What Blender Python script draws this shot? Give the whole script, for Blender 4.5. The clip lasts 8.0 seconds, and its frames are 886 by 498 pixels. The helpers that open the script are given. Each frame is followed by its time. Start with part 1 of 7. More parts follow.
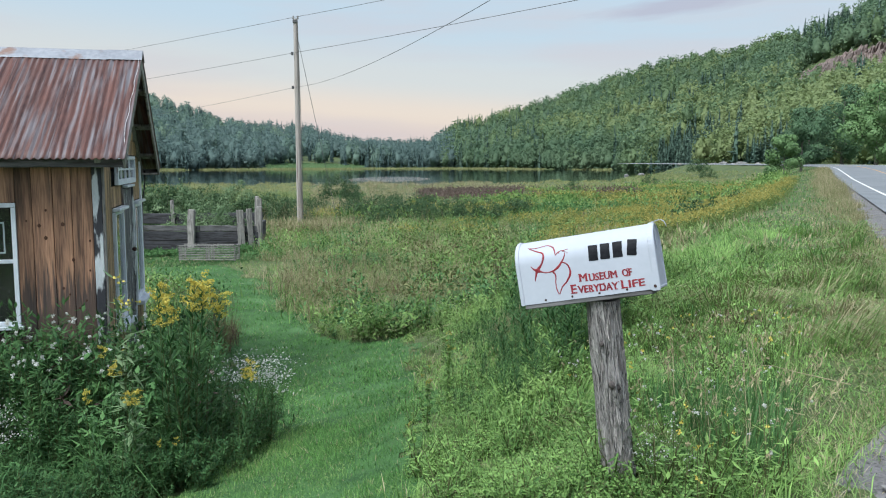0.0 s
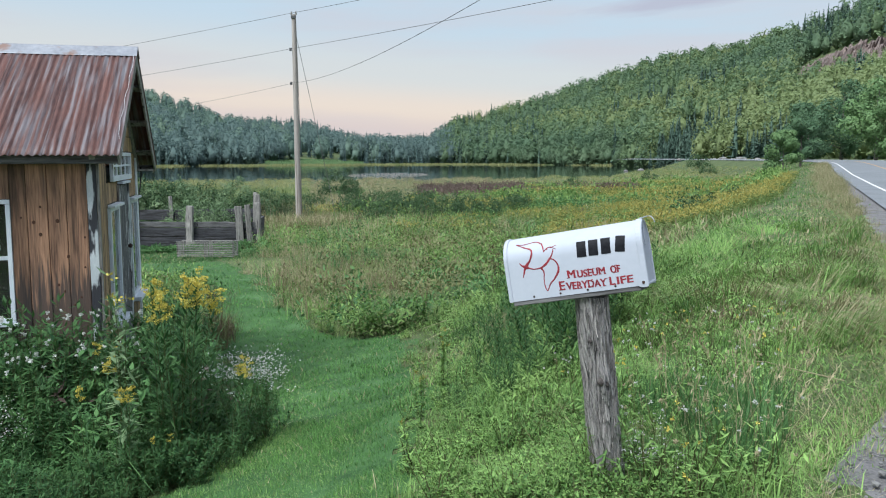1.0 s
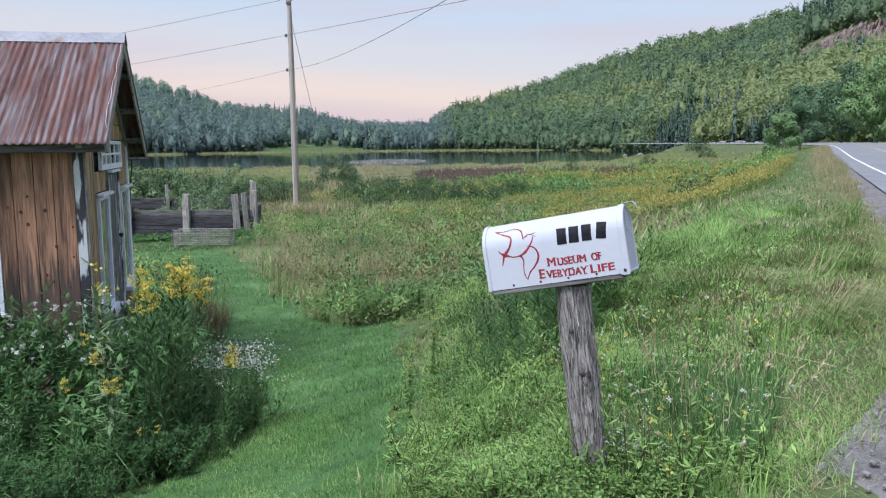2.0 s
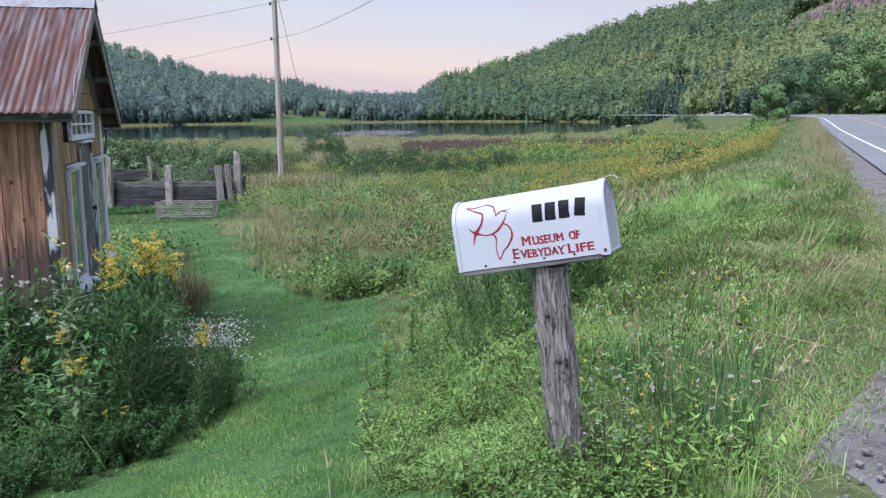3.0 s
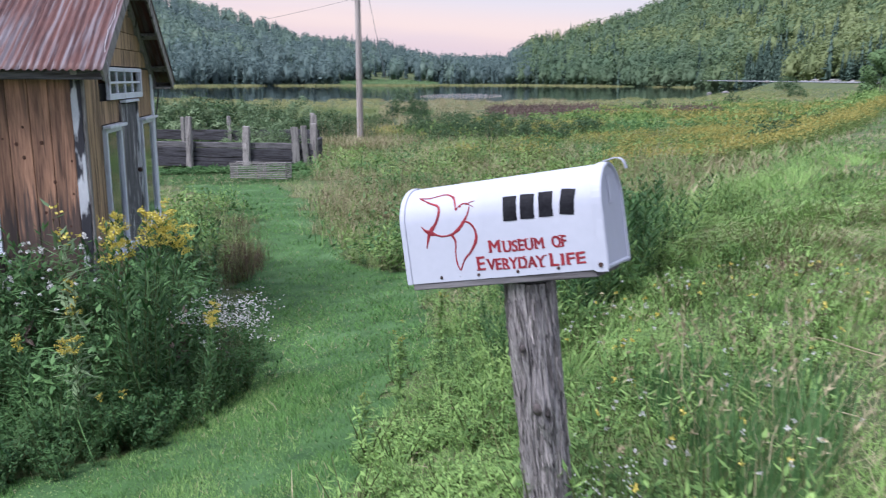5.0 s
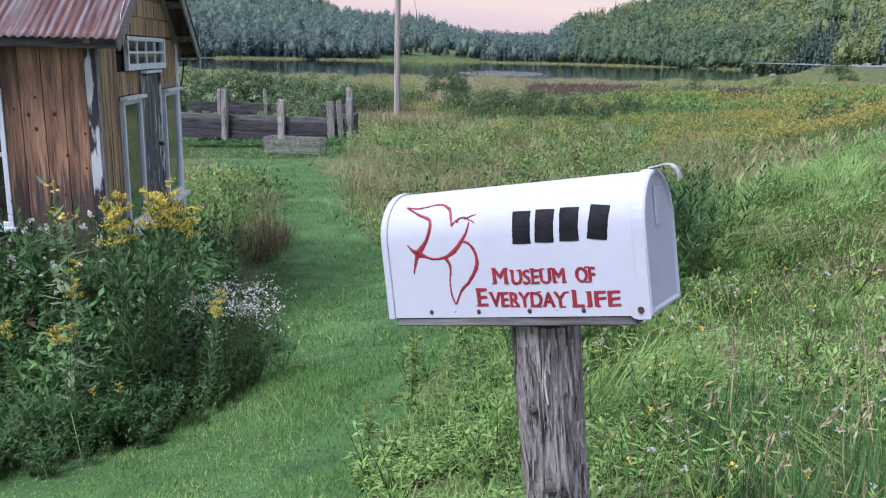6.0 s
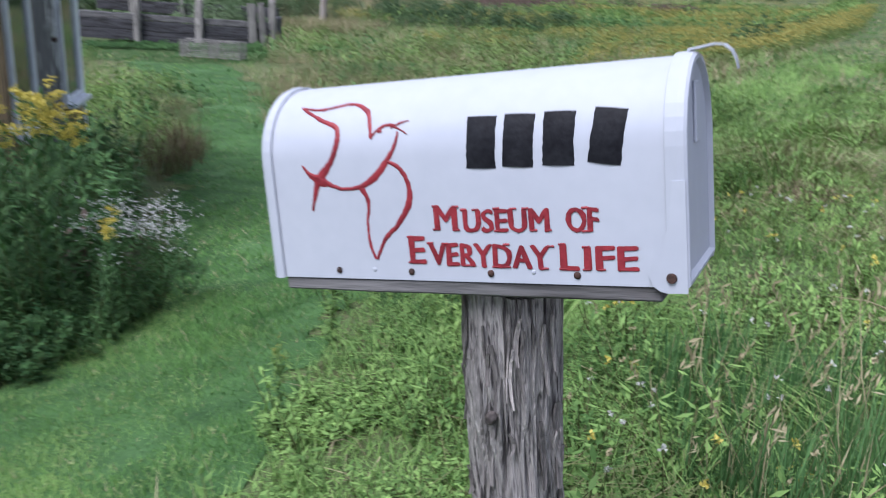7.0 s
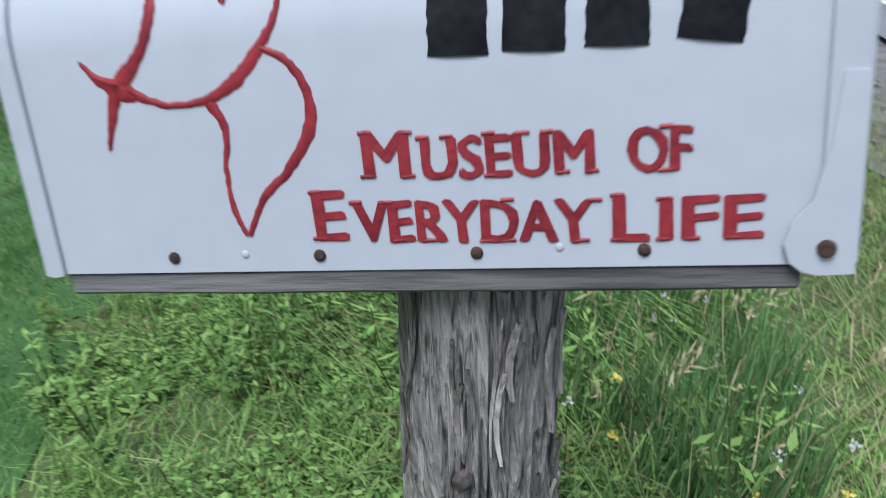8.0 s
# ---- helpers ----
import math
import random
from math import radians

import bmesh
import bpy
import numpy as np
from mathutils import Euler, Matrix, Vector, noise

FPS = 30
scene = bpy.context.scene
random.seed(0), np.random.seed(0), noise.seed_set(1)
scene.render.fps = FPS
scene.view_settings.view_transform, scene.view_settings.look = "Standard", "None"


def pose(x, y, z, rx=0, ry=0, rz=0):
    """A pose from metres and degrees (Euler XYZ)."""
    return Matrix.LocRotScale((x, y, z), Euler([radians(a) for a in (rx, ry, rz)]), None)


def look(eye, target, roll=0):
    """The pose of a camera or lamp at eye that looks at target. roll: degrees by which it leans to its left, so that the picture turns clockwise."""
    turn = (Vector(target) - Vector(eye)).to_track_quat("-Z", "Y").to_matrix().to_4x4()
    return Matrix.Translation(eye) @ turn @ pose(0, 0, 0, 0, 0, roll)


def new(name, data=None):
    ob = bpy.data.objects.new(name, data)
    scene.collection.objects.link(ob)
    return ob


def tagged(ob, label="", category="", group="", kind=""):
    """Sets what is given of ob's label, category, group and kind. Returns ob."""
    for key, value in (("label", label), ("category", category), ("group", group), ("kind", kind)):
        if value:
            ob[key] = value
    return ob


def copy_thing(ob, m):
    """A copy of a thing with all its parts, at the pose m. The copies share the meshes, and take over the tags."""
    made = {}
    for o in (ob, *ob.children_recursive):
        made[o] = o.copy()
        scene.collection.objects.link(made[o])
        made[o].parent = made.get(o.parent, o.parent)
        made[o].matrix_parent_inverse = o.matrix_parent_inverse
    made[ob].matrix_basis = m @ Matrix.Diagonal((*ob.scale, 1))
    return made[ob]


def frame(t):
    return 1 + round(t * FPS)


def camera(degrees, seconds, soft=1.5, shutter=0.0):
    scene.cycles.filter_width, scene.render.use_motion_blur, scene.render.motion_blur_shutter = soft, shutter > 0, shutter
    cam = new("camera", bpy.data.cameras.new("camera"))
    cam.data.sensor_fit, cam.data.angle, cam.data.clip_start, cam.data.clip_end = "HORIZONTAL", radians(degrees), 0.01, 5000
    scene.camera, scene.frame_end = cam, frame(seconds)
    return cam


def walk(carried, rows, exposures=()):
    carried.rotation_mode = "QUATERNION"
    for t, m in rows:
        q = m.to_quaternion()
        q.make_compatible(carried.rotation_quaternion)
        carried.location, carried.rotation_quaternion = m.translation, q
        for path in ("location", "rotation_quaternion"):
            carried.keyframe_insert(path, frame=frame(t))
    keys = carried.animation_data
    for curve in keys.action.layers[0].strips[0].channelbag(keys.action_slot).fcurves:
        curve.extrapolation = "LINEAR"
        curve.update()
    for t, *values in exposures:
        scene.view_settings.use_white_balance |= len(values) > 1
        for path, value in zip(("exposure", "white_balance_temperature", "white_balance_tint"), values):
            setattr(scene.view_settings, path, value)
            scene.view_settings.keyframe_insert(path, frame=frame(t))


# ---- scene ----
cam = camera(56.51, 8.0, soft=1.1, shutter=0.5)
PATH = [
    (0.0, 0.0, 0.0, 1.45, 84.0, 0.0, 0.0),
    (0.5, 0.0121, -0.0058, 1.4551, 83.827, 0.058, -0.028),
    (1.0, 0.0441, 0.0149, 1.4512, 83.711, 0.084, -0.028),
    (1.5, 0.0769, 0.0289, 1.4476, 83.683, -0.005, -0.045),
    (1.7, 0.1001, 0.0563, 1.4488, 83.427, 0.395, 0.072),
    (2.8, 0.1805, 0.2676, 1.4384, 81.013, 0.468, -0.482),
    (3.0, 0.2012, 0.3304, 1.4373, 80.784, 0.414, -0.892),
    (3.5, 0.2822, 0.4733, 1.4352, 80.147, 0.636, -1.845),
    (4.0, 0.4585, 0.6526, 1.4385, 79.766, -0.019, -1.347),
    (4.5, 0.5606, 0.8215, 1.4352, 79.175, -0.508, 1.574),
    (5.0, 0.5588, 1.0749, 1.4172, 78.331, -0.178, 5.194),
    (5.2, 0.5563, 1.1887, 1.4163, 78.211, 0.01, 6.145),
    (6.3, 0.6053, 1.6971, 1.4087, 75.33, -1.454, 8.374),
    (6.5, 0.6031, 1.8048, 1.3819, 74.038, -1.915, 8.074),
    (7.0, 0.5425, 2.0711, 1.3056, 70.952, -3.306, 3.354),
    (7.5, 0.4688, 2.3129, 1.2478, 68.719, -4.743, -4.481),
    (8.0, 0.428, 2.501, 1.1928, 65.163, -5.32, -12.214),
]
walk(cam, [(t, pose(x, y, z, rx, ry, rz)) for t, x, y, z, rx, ry, rz in PATH],
     [(0.0, 0.26, 6100, 3), (1.0, 0.26, 6100, 4), (1.5, 0.28, 6050, 9), (3.0, 0.32, 5920, 16), (5.0, 0.40, 5900, 21), (6.5, 0.32, 5900, 21), (7.0, 0.20, 5920, 16), (7.5, -0.12, 5900, 9), (8.0, 0.06, 5950, 8)])

random.seed(11)

# ---- light ----
SUN_FROM = Vector((-0.38, -0.36, 0.85))
sun = new("sun", bpy.data.lights.new("sun", "SUN"))
sun.data.energy, sun.data.angle, sun.data.color = 4.2, radians(32), (1.0, 0.985, 0.96)
sun.matrix_world = look(SUN_FROM, (0, 0, 0))

world = bpy.data.worlds.new("dusk_sky")
scene.world = world
world.use_nodes = True


def sky_nodes():
    nt = world.node_tree
    nt.nodes.clear()
    n = nt.nodes.new
    link = nt.links.new
    out, back = n("ShaderNodeOutputWorld"), n("ShaderNodeBackground")
    coord, split = n("ShaderNodeTexCoord"), n("ShaderNodeSeparateXYZ")
    link(coord.outputs["Generated"], split.inputs[0])
    ramp = n("ShaderNodeValToRGB")
    ramp.color_ramp.interpolation = "EASE"
    stops = [(0.0, (0.22, 0.24, 0.26)), (0.49, (0.50, 0.43, 0.42)), (0.512, (0.60, 0.455, 0.425)), (0.528, (0.68, 0.545, 0.465)),
             (0.548, (0.56, 0.54, 0.53)), (0.580, (0.46, 0.53, 0.60)), (0.62, (0.46, 0.54, 0.63)), (0.74, (0.50, 0.57, 0.67))]
    cr = ramp.color_ramp
    while len(cr.elements) < len(stops):
        cr.elements.new(0.5)
    for e, (p, c) in zip(cr.elements, stops):
        e.position, e.color = p, (*c, 1)
    half = n("ShaderNodeMath")
    half.operation = "MULTIPLY_ADD"
    half.inputs[1].default_value, half.inputs[2].default_value = 0.5, 0.5
    link(split.outputs["Z"], half.inputs[0])
    # the glow reaches higher where the sun went down
    warm = n("ShaderNodeMath")
    warm.operation = "MULTIPLY_ADD"
    warm.inputs[1].default_value = 0.03
    link(split.outputs["X"], warm.inputs[0])
    link(half.outputs[0], warm.inputs[2])
    link(warm.outputs[0], ramp.inputs[0])
    # thin streaks of evening cloud
    stretch = n("ShaderNodeMapping")
    stretch.inputs["Scale"].default_value = (1.6, 1.6, 13.0)
    stretch.inputs["Location"].default_value = (0.3, 0.1, 0.35)
    link(coord.outputs["Generated"], stretch.inputs[0])
    cloud = n("ShaderNodeTexNoise")
    cloud.inputs["Scale"].default_value, cloud.inputs["Detail"].default_value = 1.7, 6
    link(stretch.outputs[0], cloud.inputs["Vector"])
    thin = n("ShaderNodeMapRange")
    thin.inputs["From Min"].default_value, thin.inputs["From Max"].default_value = 0.43, 0.64
    thin.inputs["To Max"].default_value = 0.55
    link(cloud.outputs[0], thin.inputs["Value"])
    mix = n("ShaderNodeMix")
    mix.data_type = "RGBA"
    mix.inputs["B"].default_value = (0.54, 0.46, 0.475, 1)
    link(thin.outputs[0], mix.inputs["Factor"])
    link(ramp.outputs[0], mix.inputs["A"])
    # one purple-grey streak of cloud over the hill
    at, wob, ell, far, dim, bank = n("ShaderNodeMapping"), n("ShaderNodeMix"), n("ShaderNodeVectorMath"), n("ShaderNodeMapRange"), n("ShaderNodeMix"), n("ShaderNodeTexNoise")
    at.vector_type = "TEXTURE"
    at.inputs["Location"].default_value = (0.27, 0.95, 0.176)
    at.inputs["Rotation"].default_value = (0, -0.09, 0)
    at.inputs["Scale"].default_value = (0.115, 1.0, 0.0135)
    bank.inputs["Scale"].default_value, bank.inputs["Detail"].default_value = 2.2, 5
    wob.data_type, wob.blend_type = "RGBA", "ADD"
    wob.inputs["Factor"].default_value = 0.9
    link(coord.outputs["Generated"], at.inputs[0])
    link(at.outputs[0], bank.inputs["Vector"])
    link(at.outputs[0], wob.inputs["A"])
    link(bank.outputs["Color"], wob.inputs["B"])
    ell.operation = "DISTANCE"
    ell.inputs[1].default_value = (0.45, 0.45, 0.45)
    link(wob.outputs["Result"], ell.inputs[0])
    far.inputs["From Min"].default_value, far.inputs["From Max"].default_value = 1.0, 0.35
    far.inputs["To Max"].default_value = 0.75
    link(ell.outputs["Value"], far.inputs["Value"])
    dim.data_type = "RGBA"
    dim.inputs["B"].default_value = (0.40, 0.37, 0.44, 1)
    link(far.outputs[0], dim.inputs["Factor"])
    link(mix.outputs["Result"], dim.inputs["A"])
    # the clear evening sky above the cloud
    sky = n("ShaderNodeTexSky")
    sky.sky_type, sky.sun_disc = "NISHITA", False
    sky.sun_elevation, sky.sun_rotation = math.asin(SUN_FROM.normalized().z), math.atan2(SUN_FROM.x, SUN_FROM.y)
    clear = n("ShaderNodeMix")
    clear.data_type, clear.blend_type = "RGBA", "ADD"
    clear.inputs["Factor"].default_value = 0.012
    link(dim.outputs["Result"], clear.inputs["A"])
    link(sky.outputs[0], clear.inputs["B"])
    link(clear.outputs["Result"], back.inputs["Color"])
    back.inputs["Strength"].default_value = 1.0
    link(back.outputs[0], out.inputs[0])


sky_nodes()

# ---- materials ----


def material(name, low, high, rough=0.7, scale=8.0, fine=60.0, stretch=(1, 1, 1), bump=0.2, metal=0.0, spot=None, spot_at=0.62, spot_scale=3.0,
             spot_stretch=None, vary=0.12, where="Object", spec=0.4, sharp=0.05, drip=None):
    """A surface in two colours with broad and fine variation, relief, and spots of a third colour."""
    m = bpy.data.materials.new(name)
    m.use_nodes = True
    nt = m.node_tree
    n, link = nt.nodes.new, nt.links.new
    p = nt.nodes["Principled BSDF"]
    coord, mapped = n("ShaderNodeTexCoord"), n("ShaderNodeMapping")
    info = n("ShaderNodeObjectInfo")
    shift = n("ShaderNodeVectorMath")
    shift.operation = "MULTIPLY_ADD"
    shift.inputs[1].default_value = (13.1, 7.7, 29.3)
    link(info.outputs["Random"], shift.inputs[0])
    link(coord.outputs[where], shift.inputs[2])
    mapped.inputs["Scale"].default_value = stretch
    link(shift.outputs[0], mapped.inputs[0])
    broad, small = n("ShaderNodeTexNoise"), n("ShaderNodeTexNoise")
    broad.inputs["Scale"].default_value, broad.inputs["Detail"].default_value = scale, 4
    small.inputs["Scale"].default_value, small.inputs["Detail"].default_value = fine, 5
    for tex in (broad, small):
        link(mapped.outputs[0], tex.inputs["Vector"])
    both = n("ShaderNodeMix")
    both.inputs["Factor"].default_value = 0.45
    link(broad.outputs[0], both.inputs["A"])
    link(small.outputs[0], both.inputs["B"])
    spread = n("ShaderNodeMapRange")
    spread.inputs["From Min"].default_value, spread.inputs["From Max"].default_value = 0.34, 0.66
    link(both.outputs["Result"], spread.inputs["Value"])
    colour = n("ShaderNodeMix")
    colour.data_type = "RGBA"
    colour.inputs["A"].default_value, colour.inputs["B"].default_value = (*low, 1), (*high, 1)
    link(spread.outputs[0], colour.inputs["Factor"])
    last = colour.outputs["Result"]
    if spot:
        blot = n("ShaderNodeTexNoise")
        blot.inputs["Scale"].default_value, blot.inputs["Detail"].default_value = spot_scale, 6
        if spot_stretch:
            own = n("ShaderNodeMapping")
            own.inputs["Scale"].default_value = spot_stretch
            link(shift.outputs[0], own.inputs[0])
            link(own.outputs[0], blot.inputs["Vector"])
        else:
            link(mapped.outputs[0], blot.inputs["Vector"])
        cut = n("ShaderNodeMapRange")
        cut.inputs["From Min"].default_value, cut.inputs["From Max"].default_value = spot_at - sharp, spot_at + sharp
        link(blot.outputs[0], cut.inputs["Value"])
        over = n("ShaderNodeMix")
        over.data_type = "RGBA"
        over.inputs["B"].default_value = (*spot, 1)
        link(cut.outputs[0], over.inputs["Factor"])
        link(last, over.inputs["A"])
        last = over.outputs["Result"]
    if drip:
        # ragged black water stains climbing from the foot of the boards, and old nail runs
        high, low_z, up_to = n("ShaderNodeSeparateXYZ"), n("ShaderNodeMapRange"), n("ShaderNodeMath")
        link(coord.outputs["Object"], high.inputs[0])
        low_z.clamp = True
        low_z.inputs["From Min"].default_value, low_z.inputs["From Max"].default_value = drip[0], drip[1]
        low_z.inputs["To Min"].default_value, low_z.inputs["To Max"].default_value = 0.34, -0.12
        link(high.outputs["Z"], low_z.inputs["Value"])
        runs, thin = n("ShaderNodeTexNoise"), n("ShaderNodeMapping")
        thin.inputs["Scale"].default_value = (34, 34, 1.6)
        link(shift.outputs[0], thin.inputs[0])
        link(thin.outputs[0], runs.inputs["Vector"])
        runs.inputs["Scale"].default_value, runs.inputs["Detail"].default_value = 1.0, 5
        up_to.operation = "ADD"
        link(runs.outputs[0], up_to.inputs[0])
        link(low_z.outputs[0], up_to.inputs[1])
        wet, stain = n("ShaderNodeMapRange"), n("ShaderNodeMix")
        wet.inputs["From Min"].default_value, wet.inputs["From Max"].default_value = 0.54, 0.68
        wet.inputs["To Max"].default_value = 0.85
        link(up_to.outputs[0], wet.inputs["Value"])
        stain.data_type = "RGBA"
        stain.inputs["B"].default_value = (0.04, 0.034, 0.034, 1)
        link(wet.outputs[0], stain.inputs["Factor"])
        link(last, stain.inputs["A"])
        last = stain.outputs["Result"]
    if vary:
        hue = n("ShaderNodeHueSaturation")
        ease = n("ShaderNodeMapRange")
        ease.inputs["To Min"].default_value, ease.inputs["To Max"].default_value = 1 - vary, 1 + vary
        link(info.outputs["Random"], ease.inputs["Value"])
        link(ease.outputs[0], hue.inputs["Value"])
        link(last, hue.inputs["Color"])
        last = hue.outputs[0]
    link(last, p.inputs["Base Color"])
    p.inputs["Roughness"].default_value, p.inputs["Metallic"].default_value = rough, metal
    p.inputs["Specular IOR Level"].default_value = spec
    if bump:
        relief = n("ShaderNodeBump")
        relief.inputs["Strength"].default_value, relief.inputs["Distance"].default_value = bump, 0.02
        link(both.outputs["Result"], relief.inputs["Height"])
        link(relief.outputs[0], p.inputs["Normal"])
    return m


def leafy(name, low, high, glow_share=0.25, patch=0.6, patch_scale=0.5):
    """Leaves and blades: each its own shade, in broad drifts, with light coming through."""
    m = bpy.data.materials.new(name)
    m.use_nodes = True
    nt = m.node_tree
    n, link = nt.nodes.new, nt.links.new
    p, out = nt.nodes["Principled BSDF"], nt.nodes["Material Output"]
    geo, coord = n("ShaderNodeNewGeometry"), n("ShaderNodeTexCoord")
    tex = n("ShaderNodeTexNoise")
    tex.inputs["Scale"].default_value, tex.inputs["Detail"].default_value = patch_scale, 3
    link(coord.outputs["Object"], tex.inputs["Vector"])
    wide = n("ShaderNodeMapRange")
    wide.inputs["From Min"].default_value, wide.inputs["From Max"].default_value = 0.35, 0.65
    link(tex.outputs[0], wide.inputs["Value"])
    both = n("ShaderNodeMix")
    both.inputs["Factor"].default_value = patch
    link(geo.outputs["Random Per Island"], both.inputs["A"])
    link(wide.outputs[0], both.inputs["B"])
    colour = n("ShaderNodeMix")
    colour.data_type = "RGBA"
    colour.inputs["A"].default_value, colour.inputs["B"].default_value = (*low, 1), (*high, 1)
    link(both.outputs["Result"], colour.inputs["Factor"])
    link(colour.outputs["Result"], p.inputs["Base Color"])
    p.inputs["Roughness"].default_value, p.inputs["Specular IOR Level"].default_value = 0.6, 0.25
    glow = n("ShaderNodeBsdfTranslucent")
    link(colour.outputs["Result"], glow.inputs["Color"])
    blend = n("ShaderNodeMixShader")
    blend.inputs[0].default_value = glow_share
    link(p.outputs[0], blend.inputs[1])
    link(glow.outputs[0], blend.inputs[2])
    link(blend.outputs[0], out.inputs[0])
    return m


def water_material():
    m = bpy.data.materials.new("lake_water")
    m.use_nodes = True
    nt = m.node_tree
    n, link = nt.nodes.new, nt.links.new
    p = nt.nodes["Principled BSDF"]
    p.inputs["Base Color"].default_value = (0.012, 0.02, 0.02, 1)
    p.inputs["Roughness"].default_value = 0.04
    coord, mapped, tex = n("ShaderNodeTexCoord"), n("ShaderNodeMapping"), n("ShaderNodeTexNoise")
    mapped.inputs["Scale"].default_value = (0.35, 1.2, 1)
    link(coord.outputs["Object"], mapped.inputs[0])
    link(mapped.outputs[0], tex.inputs["Vector"])
    tex.inputs["Scale"].default_value, tex.inputs["Detail"].default_value = 1.0, 5
    # a breeze ruffles only one stretch
    dist, near = n("ShaderNodeVectorMath"), n("ShaderNodeMapRange")
    ell = n("ShaderNodeMapping")
    ell.inputs["Location"].default_value = (1.3, -6.6, 0)
    ell.inputs["Scale"].default_value = (0.1, 0.033, 0)
    link(coord.outputs["Object"], ell.inputs[0])
    dist.operation = "LENGTH"
    link(ell.outputs[0], dist.inputs[0])
    near.inputs["From Min"].default_value, near.inputs["From Max"].default_value = 0.75, 1.0
    near.inputs["To Min"].default_value, near.inputs["To Max"].default_value = 1.0, 0.07
    link(dist.outputs["Value"], near.inputs["Value"])
    relief = n("ShaderNodeBump")
    relief.inputs["Distance"].default_value = 0.15
    link(near.outputs[0], relief.inputs["Strength"])
    link(tex.outputs[0], relief.inputs["Height"])
    link(relief.outputs[0], p.inputs["Normal"])
    return m


SOD = material("short_green_sod", (0.018, 0.056, 0.014), (0.064, 0.150, 0.042), 0.95, 3.2, 60.0, bump=0.9, spot=(0.082, 0.168, 0.062), spot_at=0.62, spot_scale=0.9, vary=0)
SOIL = material("meadow_ground", (0.04, 0.06, 0.02), (0.095, 0.125, 0.045), 0.95, 0.35, 9.0, bump=0.5, spot=(0.14, 0.13, 0.065), spot_at=0.66, spot_scale=0.22, vary=0)
GRAVEL = material("roadside_gravel", (0.075, 0.071, 0.073), (0.215, 0.205, 0.212), 0.95, 5.0, 70.0, bump=0.9, spot=(0.10, 0.09, 0.06), spot_at=0.63, spot_scale=2.0, vary=0)
ASPHALT = material("worn_asphalt", (0.13, 0.14, 0.155), (0.20, 0.21, 0.23), 0.75, 0.6, 70.0, bump=0.15, vary=0)
LINE_WHITE = material("worn_white_road_paint", (0.5, 0.5, 0.5), (0.72, 0.72, 0.72), 0.7, 4, 40, vary=0)
LINE_YELLOW = material("worn_yellow_road_paint", (0.42, 0.24, 0.08), (0.55, 0.33, 0.12), 0.7, 4, 40, vary=0)
WATER = water_material()
ROCK = material("pale_cliff_rock", (0.10, 0.08, 0.078), (0.30, 0.235, 0.215), 0.95, 0.10, 0.7, bump=1.0, vary=0)
STONE = material("shore_stone", (0.12, 0.117, 0.117), (0.30, 0.29, 0.287), 0.9, 2, 20, bump=0.4)

BOARD = material("weathered_brown_board", (0.085, 0.047, 0.033), (0.43, 0.24, 0.15), 0.75, 1.4, 11.0, (6, 6, 0.4), 0.5, spot=(0.03, 0.022, 0.02), spot_at=0.605, spot_scale=1.2,
                 spot_stretch=(9, 9, 0.6), vary=0.45, sharp=0.11, drip=(-0.22, 0.62))
BOARD_TAN = material("sun_bleached_tan_board", (0.18, 0.12, 0.07), (0.52, 0.35, 0.20), 0.8, 1.6, 9.0, (9, 9, 0.5), 0.35, spot=(0.05, 0.035, 0.028), spot_at=0.58, spot_scale=1.5,
                     spot_stretch=(12, 12, 0.7), vary=0.3, sharp=0.08)
KNOT = material("dark_knot", (0.05, 0.02, 0.012), (0.10, 0.045, 0.025), 0.7, 30, 90, bump=0.2)
KNOT_GREY = material("grey_knot", (0.03, 0.026, 0.026), (0.13, 0.11, 0.105), 0.85, 60, 220, bump=0.5)
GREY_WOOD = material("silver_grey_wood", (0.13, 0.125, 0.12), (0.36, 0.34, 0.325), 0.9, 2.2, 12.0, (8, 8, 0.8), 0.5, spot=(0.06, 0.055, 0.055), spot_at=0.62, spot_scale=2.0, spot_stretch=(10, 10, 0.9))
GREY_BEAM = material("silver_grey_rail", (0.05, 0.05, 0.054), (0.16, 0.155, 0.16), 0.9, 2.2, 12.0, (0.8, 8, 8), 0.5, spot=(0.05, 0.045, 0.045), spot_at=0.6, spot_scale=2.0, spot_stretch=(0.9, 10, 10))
TIMBER = material("dark_old_timber", (0.022, 0.022, 0.027), (0.088, 0.087, 0.098), 0.95, 2.0, 12.0, (0.6, 7, 7), 0.6, spot=(0.02, 0.02, 0.02), spot_at=0.58, spot_scale=2.0, spot_stretch=(0.8, 8, 8))
PEELING = material("peeling_white_paint", (0.50, 0.53, 0.57), (0.72, 0.75, 0.78), 0.7, 2.0, 20.0, (6, 6, 1.5), 0.4, spot=(0.045, 0.045, 0.055), spot_at=0.49, spot_scale=2.2,
                   spot_stretch=(5, 5, 1.1), sharp=0.03)
WHITE_TRIM = material("aged_white_trim", (0.55, 0.59, 0.67), (0.76, 0.80, 0.86), 0.6, 2.0, 20.0, (6, 6, 1.0), 0.2, spot=(0.3, 0.29, 0.28), spot_at=0.68, spot_scale=3.0, vary=0.06)
PALE_DOOR = material("flaking_grey_door_paint", (0.04, 0.04, 0.045), (0.17, 0.17, 0.185), 0.85, 2.0, 16.0, (8, 8, 0.9), 0.5, spot=(0.62, 0.63, 0.65), spot_at=0.62, spot_scale=2.2,
                     spot_stretch=(7, 7, 1.2), sharp=0.02)
